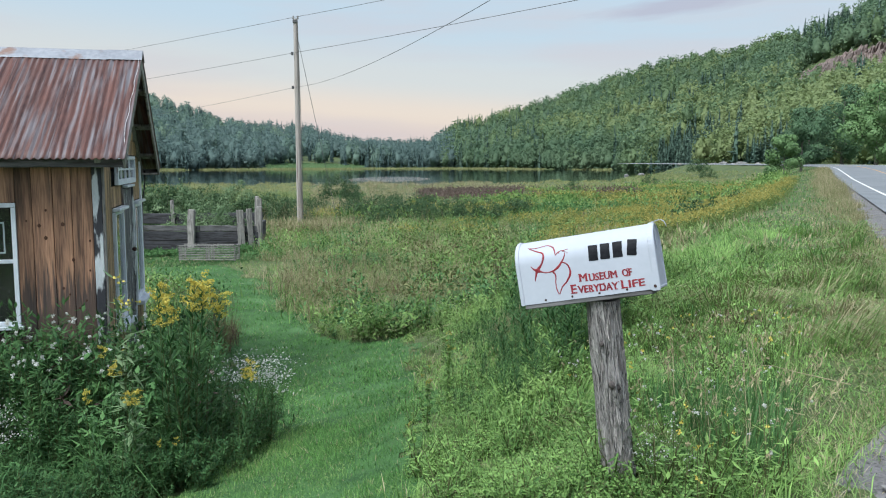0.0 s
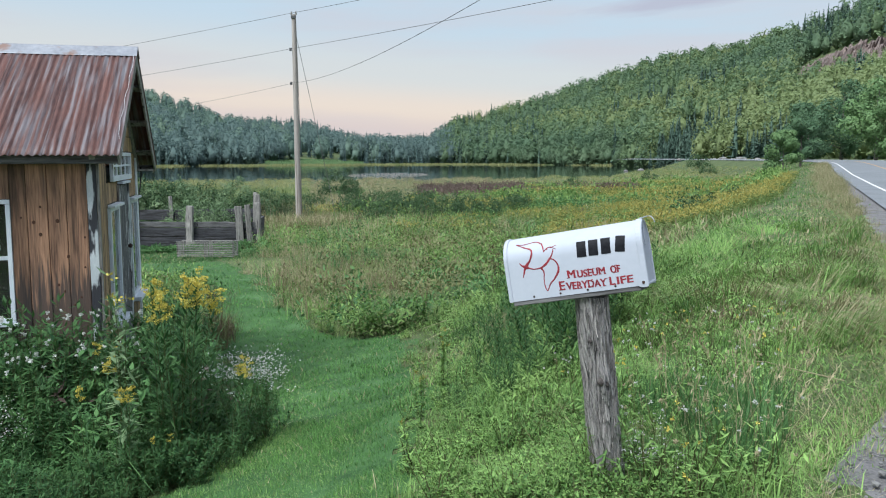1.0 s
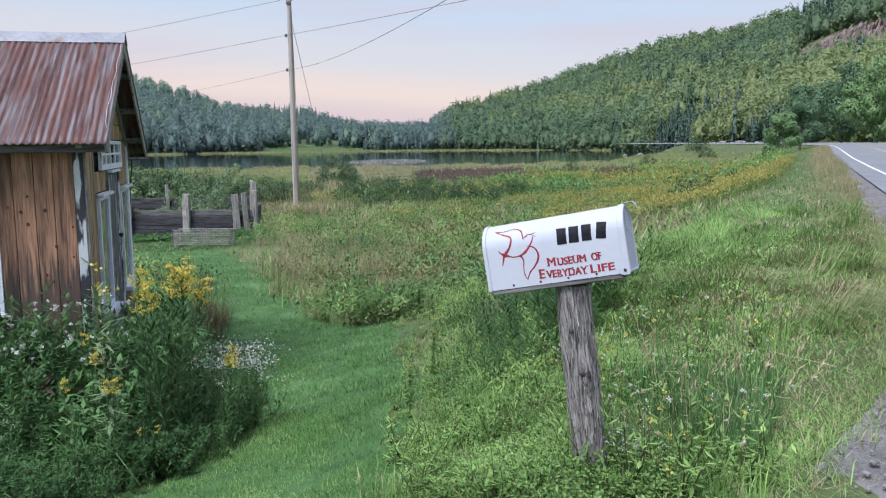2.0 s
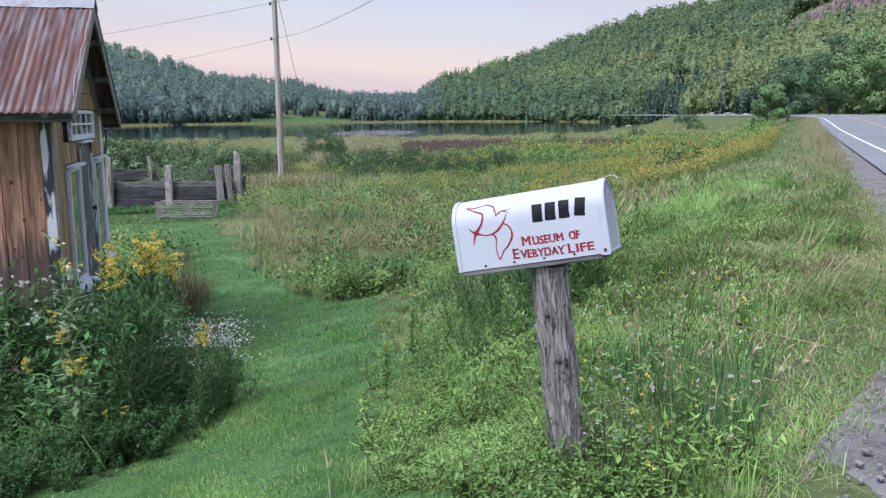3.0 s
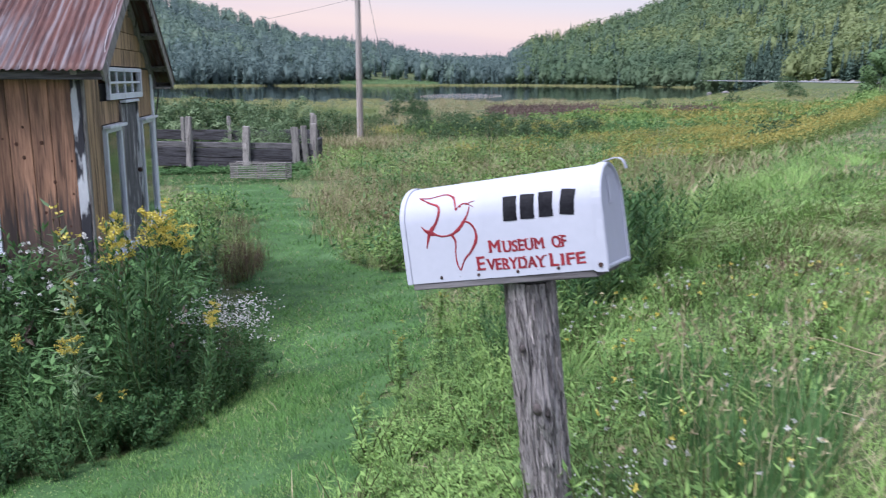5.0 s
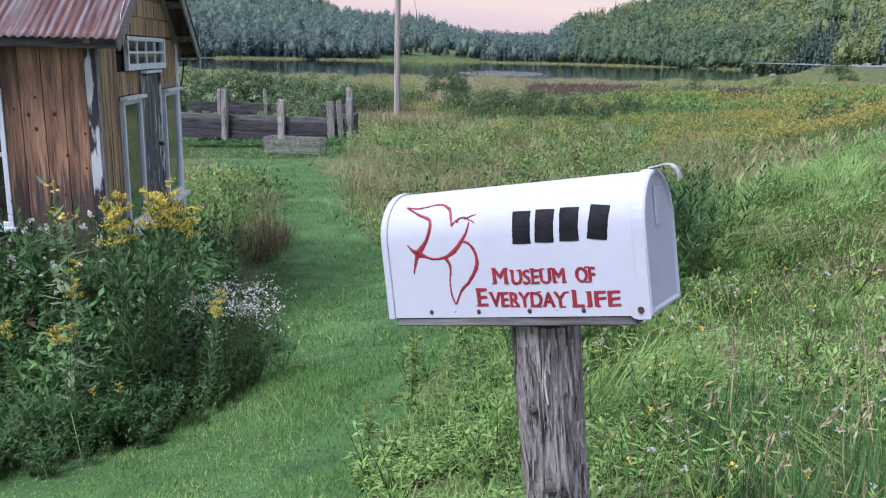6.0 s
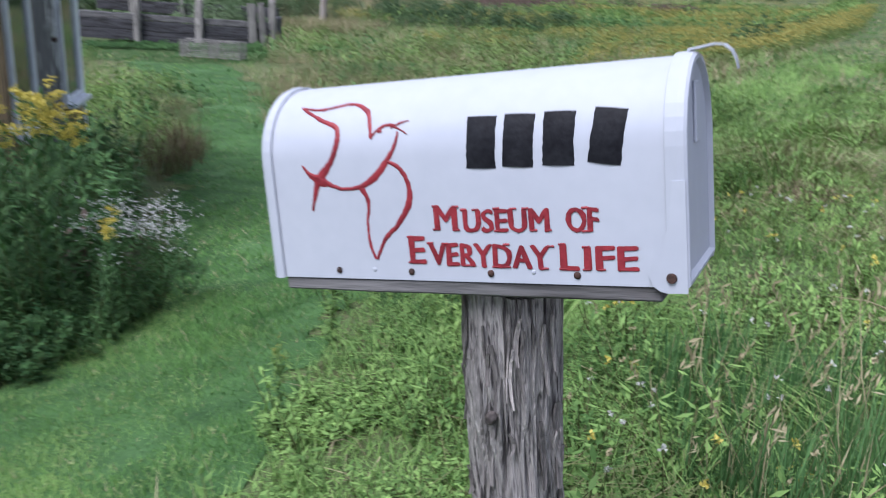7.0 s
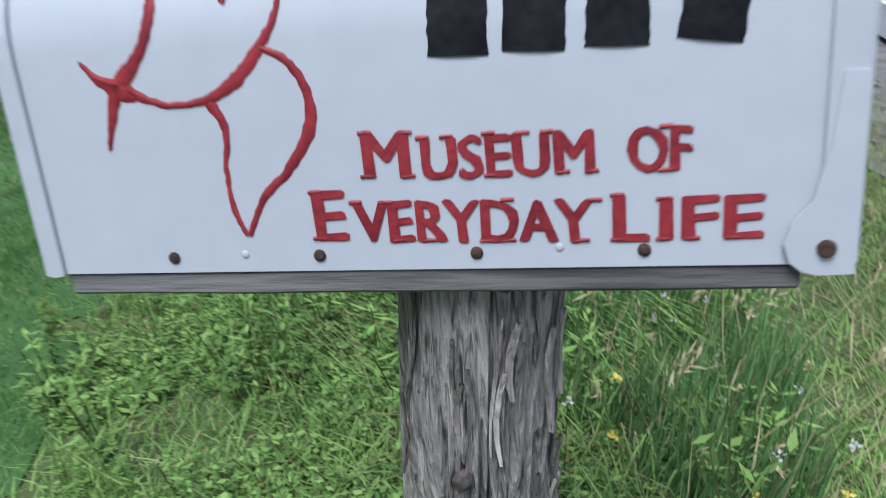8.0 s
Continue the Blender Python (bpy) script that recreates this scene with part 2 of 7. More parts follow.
RUST = material("rusted_corrugated_steel", (0.044, 0.02, 0.021), (0.152, 0.066, 0.053), 0.6, 1.8, 14.0, (7.0, 0.5, 0.5), 0.15, spot=(0.185, 0.175, 0.195), spot_at=0.60, spot_scale=2.2,
                spot_stretch=(11.0, 0.55, 0.55), vary=0.12, sharp=0.12, metal=0.15)
ZINC = material("dull_galvanised_sheet", (0.19, 0.20, 0.23), (0.31, 0.32, 0.36), 0.5, 3.0, 20.0, bump=0.1, metal=0.35, spot=(0.2, 0.13, 0.11), spot_at=0.64, spot_scale=4)
STRING = material("white_cord", (0.42, 0.42, 0.45), (0.6, 0.6, 0.62), 0.8, 20, 80)
BLACK_CABLE = material("black_cable", (0.015, 0.015, 0.017), (0.03, 0.03, 0.032), 0.6, 20, 60, bump=0)
WIRE = material("dark_grey_line_wire", (0.06, 0.06, 0.065), (0.12, 0.12, 0.125), 0.6, 20, 60, bump=0)
POLE_WOOD = material("weathered_utility_pole_wood", (0.25, 0.22, 0.205), (0.46, 0.42, 0.40), 0.9, 1.2, 10.0, (9, 9, 0.35), 0.4, spot=(0.10, 0.07, 0.06), spot_at=0.62, spot_scale=1.0, spot_stretch=(9, 9, 0.25))
BARK = material("stripped_cedar_bark", (0.105, 0.098, 0.10), (0.54, 0.505, 0.495), 0.9, 1.6, 6.0, (55, 55, 2.6), 1.0, spot=(0.07, 0.063, 0.066), spot_at=0.61, spot_scale=1.5,
                spot_stretch=(95, 95, 4.0), vary=0, sharp=0.05)
BARK_STRIP = material("peeling_bark_strip", (0.16, 0.145, 0.145), (0.46, 0.42, 0.41), 0.9, 1.6, 6.0, (60, 60, 3.0), 0.8, vary=0.45)
MAIL_WHITE = material("white_enamelled_steel", (0.415, 0.44, 0.51), (0.455, 0.48, 0.55), 0.5, 5.0, 45.0, bump=0.02, spot=(0.46, 0.48, 0.53), spot_at=0.70, spot_scale=6, vary=0, spec=0.2)
RED_PAINT = material("brushed_red_paint", (0.15, 0.010, 0.02), (0.32, 0.030, 0.042), 0.5, 30, 160, bump=0.1, vary=0)
BLACK_PAINT = material("brushed_black_paint", (0.005, 0.005, 0.008), (0.018, 0.019, 0.024), 0.55, 22, 140, (1, 1, 1), bump=0.1, vary=0, spec=0.12)
RUSTY_BOLT = material("rusty_bolt", (0.02, 0.014, 0.013), (0.085, 0.04, 0.032), 0.8, 60, 200, bump=0.3)
# near-black colour that stands for the shade indoors
ROOM_SHADE = material("painted_room_shade", (0.004, 0.004, 0.005), (0.011, 0.011, 0.012), 0.9, 3, 20, bump=0, vary=0)


def glass_material():
    m = bpy.data.materials.new("window_glass")
    m.use_nodes = True
    p = m.node_tree.nodes["Principled BSDF"]
    p.inputs["Base Color"].default_value = (0.75, 0.8, 0.8, 1)
    p.inputs["Roughness"].default_value, p.inputs["Transmission Weight"].default_value = 0.03, 1.0
    return m


GLASS = glass_material()

LAWN = leafy("mown_grass", (0.022, 0.078, 0.017), (0.185, 0.375, 0.102), 0.35, 0.3, 0.9)
GREEN = leafy("field_grass", (0.06, 0.125, 0.036), (0.36, 0.46, 0.18), 0.35, 0.75, 0.9)
VERGE = leafy("verge_blade", (0.032, 0.105, 0.025), (0.37, 0.57, 0.175), 0.35, 0.38, 0.8)
# deep herb green, darkened further to paint shade in among the plants
DEEP = leafy("shade_painted_herb_leaf", (0.017, 0.06, 0.02), (0.092, 0.19, 0.062), 0.25, 0.3, 1.3)
STRAW = leafy("dry_straw", (0.20, 0.175, 0.095), (0.50, 0.44, 0.28), 0.2, 0.5, 0.9)
WEED = leafy("weed_leaf", (0.036, 0.11, 0.036), (0.15, 0.285, 0.1), 0.25, 0.4, 1.3)
GREYLEAF = leafy("willow_leaf", (0.1, 0.17, 0.08), (0.26, 0.35, 0.19), 0.25, 0.8, 0.9)
DARKLEAF = leafy("shrub_leaf", (0.028, 0.065, 0.03), (0.10, 0.165, 0.07), 0.2, 0.4, 0.6)
STEM = leafy("plant_stem", (0.07, 0.09, 0.03), (0.13, 0.14, 0.06), 0.1, 0.4, 1.0)
YELLOW = leafy("goldenrod_bloom", (0.44, 0.36, 0.05), (0.78, 0.67, 0.19), 0.25, 0.4, 1.2)
HERB = leafy("bright_herb_leaf", (0.05, 0.13, 0.032), (0.32, 0.47, 0.15), 0.35, 0.65, 1.1)
GOLD = leafy("ripe_goldenrod", (0.25, 0.235, 0.06), (0.45, 0.395, 0.115), 0.25, 0.75, 0.3)
GOLD_LEAF = leafy("goldenrod_foliage", (0.095, 0.155, 0.045), (0.22, 0.275, 0.09), 0.3, 0.5, 0.3)
DEAD = leafy("dead_stalk", (0.07, 0.045, 0.03), (0.17, 0.11, 0.075), 0.1, 0.4, 0.8)
OLIVE = leafy("fading_olive_grass", (0.12, 0.155, 0.06), (0.27, 0.27, 0.125), 0.25, 0.5, 0.4)
OCHRE = leafy("fading_goldenrod", (0.27, 0.25, 0.05), (0.43, 0.38, 0.1), 0.25, 0.5, 0.15)
WHITE_PETAL = leafy("white_petal", (0.46, 0.46, 0.45), (0.70, 0.70, 0.67), 0.3, 0.2, 2.0)
BROWN = leafy("dull_brown_fern", (0.085, 0.062, 0.055), (0.19, 0.135, 0.115), 0.2, 0.5, 0.12)
REED = leafy("pale_marsh_reed", (0.25, 0.26, 0.11), (0.42, 0.40, 0.19), 0.25, 0.5, 0.08)
SEDGE = leafy("marsh_sedge", (0.13, 0.19, 0.075), (0.30, 0.36, 0.15), 0.25, 0.5, 0.1)
CROWNS = [leafy("broadleaf_deep", (0.100, 0.171, 0.102), (0.150, 0.220, 0.124), 0.4, 0.85, 0.06), leafy("broadleaf_mid", (0.125, 0.198, 0.102), (0.177, 0.250, 0.122), 0.4, 0.85, 0.06),
          leafy("broadleaf_turning", (0.188, 0.250, 0.112), (0.244, 0.299, 0.133), 0.4, 0.85, 0.06), leafy("conifer_needles", (0.075, 0.134, 0.104), (0.119, 0.183, 0.136), 0.3, 0.85, 0.06)]
# far hill leaves: distance haze is mixed into these paler, bluer colours
HAZED_CROWNS = [leafy("hazed_broadleaf_deep", (0.120, 0.180, 0.173), (0.145, 0.212, 0.194), 0.4, 0.85, 0.05), leafy("hazed_broadleaf_mid", (0.147, 0.223, 0.186), (0.177, 0.255, 0.205), 0.4, 0.85, 0.05),
              leafy("hazed_broadleaf_pale", (0.168, 0.247, 0.183), (0.206, 0.281, 0.205), 0.4, 0.85, 0.05), leafy("hazed_spruce_needles", (0.091, 0.151, 0.148), (0.125, 0.188, 0.176), 0.3, 0.85, 0.05)]
ROADLEAF = [leafy("roadside_leaf_deep", (0.07, 0.14, 0.08), (0.14, 0.23, 0.12), 0.35, 0.5, 0.4), leafy("roadside_leaf_mid", (0.11, 0.2, 0.085), (0.21, 0.33, 0.14), 0.35, 0.5, 0.4),
            leafy("roadside_leaf_bright", (0.15, 0.26, 0.08), (0.29, 0.42, 0.14), 0.35, 0.5, 0.4)]
HAY = leafy("mown_hay_meadow", (0.16, 0.27, 0.13), (0.24, 0.36, 0.17), 0.3, 0.7, 0.03)
TRUNK = material("tree_bark", (0.10, 0.09, 0.08), (0.26, 0.24, 0.22), 0.9, 2, 14, bump=0.3)
BIRCH = material("pale_birch_bark", (0.45, 0.44, 0.42), (0.65, 0.64, 0.62), 0.8, 2, 14, bump=0.1)

# ---- mesh helpers ----


def flat_object(name, verts, quads, mats, slots=None, smooth=False, parent=None, normals=None):
    """One mesh object from arrays of points and four-cornered faces."""
    verts, quads = np.asarray(verts, np.float32), np.asarray(quads, np.int32)
    me = bpy.data.meshes.new(name)
    me.vertices.add(len(verts))
    me.vertices.foreach_set("co", verts.ravel())
    me.loops.add(quads.size)
    me.loops.foreach_set("vertex_index", quads.ravel())
    me.polygons.add(len(quads))
    me.polygons.foreach_set("loop_start", np.arange(len(quads), dtype=np.int32) * 4)
    for m in mats:
        me.materials.append(m)
    if slots is not None:
        me.polygons.foreach_set("material_index", np.asarray(slots, np.int32))
    me.polygons.foreach_set("use_smooth", np.full(len(quads), smooth or normals is not None))
    me.update(calc_edges=True)
    if normals is not None:
        me.normals_split_custom_set_from_vertices(np.asarray(normals, np.float32).tolist())
    ob = new(name, me)
    ob.parent = parent
    return ob


def part(name, bm, mat, parent, label="", smooth=False, m=None):
    """Links a bmesh as one mesh object under a thing or a part."""
    me = bpy.data.meshes.new(name)
    if smooth:
        for f in bm.faces:
            f.smooth = True
    bmesh.ops.recalc_face_normals(bm, faces=bm.faces[:])
    if smooth:
        for e in bm.edges:
            e.smooth = e.calc_face_angle(0) < 1.0
    bm.to_mesh(me)
    bm.free()
    me.materials.append(mat)
    ob = new(name, me)
    ob.parent = parent
    if m is not None:
        ob.matrix_local = m
    if label:
        tagged(ob, label)
    return ob


def thing(name, m, label, category, group="", kind=""):
    ob = new(name)
    ob.matrix_basis = m
    ob.empty_display_size = 0.2
    return tagged(ob, label, category, group, kind)


def box(x0, x1, y0, y1, z0, z1, bevel=0.004, bm=None, rough=0.0, cuts=0):
    """A board or block with eased edges; rough shakes the corners a little, cuts divides its longest side."""
    own = bmesh.new()
    bmesh.ops.create_cube(own, size=1)
    for v in own.verts:
        v.co = Vector(((x0 + x1) / 2 + v.co.x * (x1 - x0), (y0 + y1) / 2 + v.co.y * (y1 - y0), (z0 + z1) / 2 + v.co.z * (z1 - z0)))
    if cuts:
        size = (x1 - x0, y1 - y0, z1 - z0)
        axis = max(range(3), key=lambda k: size[k])
        edges = [e for e in own.edges if abs((e.verts[0].co - e.verts[1].co)[axis]) > size[axis] * 0.9]
        bmesh.ops.subdivide_edges(own, edges=edges, cuts=cuts, use_grid_fill=True)
    if rough:
        for v in own.verts:
            v.co += Vector((random.uniform(-1, 1), random.uniform(-1, 1), random.uniform(-1, 1))) * rough
    if bevel:
        bmesh.ops.bevel(own, geom=own.edges[:] if not cuts else [e for e in own.edges if e.is_manifold and e.calc_face_angle(0) > 0.7], offset=bevel, segments=1, affect="EDGES")
    if bm is None:
        return own
    me = bpy.data.meshes.new("join")
    own.to_mesh(me)
    own.free()
    bm.from_mesh(me)
    bpy.data.meshes.remove(me)
    return bm


def tube(points, radius, sides=8, bm=None, caps=True):
    """A round bar along points; radius is one number or one for each point."""
    bm = bm or bmesh.new()
    rings = []
    pts = [Vector(p) for p in points]
    for i, p in enumerate(pts):
        d = (pts[min(i + 1, len(pts) - 1)] - pts[max(i - 1, 0)]).normalized()
        q = d.to_track_quat("Z", "Y")
        r = radius[i] if isinstance(radius, (list, tuple)) else radius
        rings.append([bm.verts.new(p + q @ Vector((math.cos(a) * r, math.sin(a) * r, 0))) for a in [k * math.tau / sides for k in range(sides)]])
    for a, b in zip(rings, rings[1:]):
        for k in range(sides):
            bm.faces.new((a[k], a[(k + 1) % sides], b[(k + 1) % sides], b[k]))
    if caps:
        bm.faces.new(rings[0][::-1])
        bm.faces.new(rings[-1])
    return bm


# ---- the lie of the land ----
# distance to the road runs along ACROSS, the road itself along AHEAD
ACROSS, AHEAD = (0.914, -0.407), (0.407, 0.914)
BANK_S = [-400, -60, -25, -20, -12, -7, -6, -3.5, -2.1, -1.4, -1.0, -0.5, 0.0, 0.4, 1.0, 1.6, 9.2, 11.5, 60]
BANK_Z = [-2.45, -2.32, -2.1, -1.85, -1.62, -1.5, -1.38, -0.85, -0.42, -0.17, -0.05, 0.03, 0.05, 0.09, 0.12, 0.17, 0.17, -0.1, 0.6]
LAKE_Z = -2.55
# seen from the walk: how the shores and hills lie by direction (x over y)
SHORE_K = [-0.60, -0.42, -0.33, -0.15, 0.0, 0.15, 0.22, 0.285, 0.31]
SHORE_NEAR = [260, 150, 142, 144, 146, 152, 170, 235, 300]
SHORE_FAR = [270, 380, 430, 480, 520, 470, 435, 350, 305]
HILL_K = [-0.75, -0.50, -0.395, -0.356, -0.30, -0.263, -0.229, -0.18, -0.153, -0.126, -0.09, -0.02, 0.01, 0.08, 0.148, 0.216, 0.285, 0.354, 0.42, 0.477, 0.54, 0.75]
HILL_RISE = [0.128, 0.110, 0.088, 0.079, 0.063, 0.050, 0.047, 0.044, 0.040, 0.032, 0.025, 0.026, 0.046, 0.062, 0.083, 0.102, 0.119, 0.130, 0.145, 0.166, 0.182, 0.22]
FOOT_K = [-0.75, -0.4, -0.15, -0.03, 0.02, 0.10, 0.2, 0.3, 0.4, 0.5, 0.75]
FOOT_R = [430, 430, 505, 545, 525, 488, 440, 335, 300, 230, 180]
TOP_R = [700, 850, 980, 1000, 760, 700, 660, 620, 580, 520, 460]
ROAD_U = [-80, 0, 40, 60, 85, 110, 700]
ROAD_Z = [0.2, 0.2, 0.24, 0.3, 0.6, 0.85, 1.0]


def smooth(a, b, v):
    t = np.clip((v - a) / (b - a), 0, 1)
    return t * t * (3 - 2 * t)


def lumps(x, y):
    return 0.5 * np.sin(x * 0.9 + 1.3 * np.sin(y * 0.7)) + 0.5 * np.sin(y * 1.1 + 1.7 * np.sin(x * 0.6 + 2))


def road_shift(u):
    """How far the road has bent to the left at the distance u."""
    return -(np.clip(u - 95, 0, 105) ** 2) / 520 - 0.404 * np.maximum(u - 200, 0)


def land(x, y):
    x, y = np.asarray(x, float), np.asarray(y, float)
    u = AHEAD[0] * x + AHEAD[1] * y
    s = ACROSS[0] * x + ACROSS[1] * y - road_shift(u)
    z = np.interp(s, BANK_S, BANK_Z)
    z = z + (np.interp(u, ROAD_U, ROAD_Z) - 0.2) * smooth(-9, 0.4, s)
    z = z + (-2.2 - z) * smooth(325, 360, u)
    z = z + 0.21 * np.exp(-((x - 0.66) ** 2 + (y - 2.95) ** 2) / 0.45)
    far = smooth(6, 40, np.hypot(x, y))
    off_road = 1 - smooth(-1.5, 0.2, s) * (1 - smooth(9.6, 12, s))
    z = z + (lumps(x * 1.7, y * 1.7) * 0.018 + lumps(x * 0.35, y * 0.35) * 0.09 * far) * off_road
    r, k = np.hypot(x, y), x / np.maximum(np.abs(y), 1e-3)
    front = y > 20
    near, gone = np.interp(k, SHORE_K, SHORE_NEAR), np.interp(k, SHORE_K, SHORE_FAR)
    wob = 7 * np.sin(k * 60) + 5 * np.sin(k * 143 + 1)
    in_lake = front & (k > -0.6) & (k < 0.31)
    dip = smooth(0, 14, y - near - wob) * smooth(0, 14, gone + wob - y) * in_lake
    z = np.where(dip > 0, z * (1 - dip) + (LAKE_Z - 1.2) * dip, z)
    foot, top = np.interp(k, FOOT_K, FOOT_R), np.interp(k, FOOT_K, TOP_R)
    rise = np.interp(k, HILL_K, HILL_RISE) * top - 12
    up = np.clip((r - foot) / (top - foot), 0, 1.6)
    hill = np.where(up < 1, 0.75 * up + 0.25 * up * up, 1.0 - 0.15 * (up - 1)) * rise + 2.0 * np.sin(x * 0.03) * np.sin(y * 0.027) * smooth(0, 0.3, up)
    z = np.where(front & (up > 0), z * (1 - smooth(0, 0.15, up)) + np.maximum(hill, -2) * smooth(0, 0.02, up) + 0.0, z)
    return z


def ground_at(x, y):
    return float(land(x, y))


def graded(fine0, fine1, step, far0, far1, grow):
    out = list(np.arange(fine0, fine1, step))
    d, v = step, out[-1]
    while v < far1:
        d *= grow
        v += d
        out.append(v)
    d, v = step, out[0]
    while v > far0:
        d *= grow
        v -= d
        out.insert(0, v)
    return np.array(out)


def grid_object(name, xs, ys, zf, mat):
    gx, gy = np.meshgrid(xs, ys)
    v = np.stack([gx, gy, zf(gx, gy)], -1).reshape(-1, 3)
    w = len(xs)
    i = (np.arange(len(ys) - 1)[:, None] * w + np.arange(w - 1)[None]).ravel()
    return flat_object(name, v, np.stack([i, i + 1, i + w + 1, i + w], -1), [mat], smooth=True)


ground = tagged(grid_object("ground", graded(-6, 6, 0.24, -2200, 2200, 1.06), graded(-3, 16, 0.24, -300, 2600, 1.05), land, SOIL), "uneven green meadow ground falling away to a lake and hills", "ground", kind="structure")

water = bmesh.new()
bmesh.ops.create_grid(water, x_segments=24, y_segments=24, size=1)
for v in water.verts:
    v.co = Vector((v.co.x * 330 - 20, v.co.y * 260 + 370, LAKE_Z))
lake = part("lake_water", water, WATER, None)
tagged(lake, "calm dark lake water reflecting hills and evening sky", "water", kind="structure")


GRAVEL_U, GRAVEL_S = [-20, 2.6, 3.4, 3.9, 4.7, 5.6, 9, 12, 16, 35, 120], [-0.1, -0.08, 0.0, 0.16, 0.40, 0.62, 0.92, 1.03, 1.1, 1.25, 1.4]


def ribbon(name, s0, s1, u0, u1, lift, mat, label, ragged=0.0, step=1.0):
    """A strip along the road between two distances from its edge."""
    us = np.arange(u0, u1, step)
    cols = np.linspace(0, 1, 6)
    out = []
    for u in us:
        a = s0 if s0 is not None else float(np.interp(u, GRAVEL_U, GRAVEL_S)) + ragged * noise.noise(Vector((u * 1.9, 0, 0))) + ragged * 0.5 * noise.noise(Vector((u * 6.0, 3, 0)))
        for c in cols:
            s = a + (s1 - a) * c + float(road_shift(np.array(u)))
            x, y = ACROSS[0] * s + AHEAD[0] * u, ACROSS[1] * s + AHEAD[1] * u
            crown = 0.028 * max(0.0, s - float(road_shift(np.array(u))) - 1.3) * float(smooth(30, 90, u))
            out.append((x, y, float(np.interp(s - float(road_shift(np.array(u))), BANK_S, BANK_Z)) + float(np.interp(u, ROAD_U, ROAD_Z)) - 0.2 + lift + crown))
    n = len(cols)
    i = (np.arange(len(us) - 1)[:, None] * n + np.arange(n - 1)[None]).ravel()
    ob = flat_object(name, out, np.stack([i, i + 1, i + n + 1, i + n], -1), [mat], smooth=True)
    return tagged(ob, label, name.split("_")[0], kind="structure")


ribbon("gravel_shoulder", None, 1.85, -14, 120, 0.014, GRAVEL, "grey gravel shoulder between grass verge and asphalt", 0.07, 0.12)
ribbon("road", 1.67, 9.2, -60, 330, 0.06, ASPHALT, "blue-grey worn asphalt country road curving beside the lake")
ribbon("road_line_white", 2.44, 2.56, -60, 330, 0.066, LINE_WHITE, "worn white edge line on the asphalt")
ribbon("road_line_yellow", 5.25, 5.36, -60, 330, 0.068, LINE_YELLOW, "worn yellow centre line on the asphalt")
ribbon("road_line_white", 8.75, 8.87, -60, 330, 0.066, LINE_WHITE, "worn white edge line on the asphalt")

# ---- mailbox on its post ----
# the box is tilted: its right end is raised, and it stands turned to the road
RIVET = Vector((0.381, 3.014, 0.943))
EX, EY, EZ = Vector((0.91204, -0.36531, 0.18638)), Vector((0.38275, 0.92143, -0.06692)), Vector((-0.14729, 0.13237, 0.9802))
BOX_POSE = Matrix.Translation(RIVET) @ Matrix((EX, EY, EZ)).transposed().to_4x4()
BOX_W, BOX_TOP, SIDE_TOP = 0.172, 0.222, 0.134
BOX_X0, BOX_X1, BOX_Z0 = -0.092, 0.415, -0.010


def arch(grow=0.0, steps=20):
    """Outline of the box seen from its end: y, z and the outward way."""
    r = BOX_W / 2
    rise = BOX_TOP - SIDE_TOP
    out = [(-grow, BOX_Z0), (-grow, 0.03), (-grow, 0.08)]
    for k in range(steps + 1):
        a = math.pi * k / steps
        out.append((r - math.cos(a) * (r + grow), SIDE_TOP + math.sin(a) * (rise + grow)))
    return out + [(BOX_W + grow, 0.08), (BOX_W + grow, 0.03), (BOX_W + grow, BOX_Z0)]


def shell(outline, x_list, bm=None):
    """Sweeps an outline along x; x_list holds (x, scale about the box's middle)."""
    bm = bm or bmesh.new()
    rings = []
    cy, cz = BOX_W / 2, 0.1
    for x, k in x_list:
        rings.append([bm.verts.new((x, cy + (y - cy) * k, cz + (z - cz) * k)) for y, z in outline])
    n = len(outline)
    for a, b in zip(rings, rings[1:]):
        for i in range(n - 1):
            bm.faces.new((a[i], a[i + 1], b[i + 1], b[i]))
        bm.faces.new((a[n - 1], a[0], b[0], b[n - 1]))
    return bm, rings


def on_side(u, v, lift=0.0012):
    """A place on the painted side: u along it, v along the sheet's height, following the curve of the top."""
    r, rise = BOX_W / 2, BOX_TOP - SIDE_TOP
    if v <= SIDE_TOP:
        return Vector((u, -lift, v))
    a = min((v - SIDE_TOP) / ((r + rise) / 2), math.pi / 2)
    return Vector((u, r - math.cos(a) * (r + lift), SIDE_TOP + math.sin(a) * (rise + lift)))


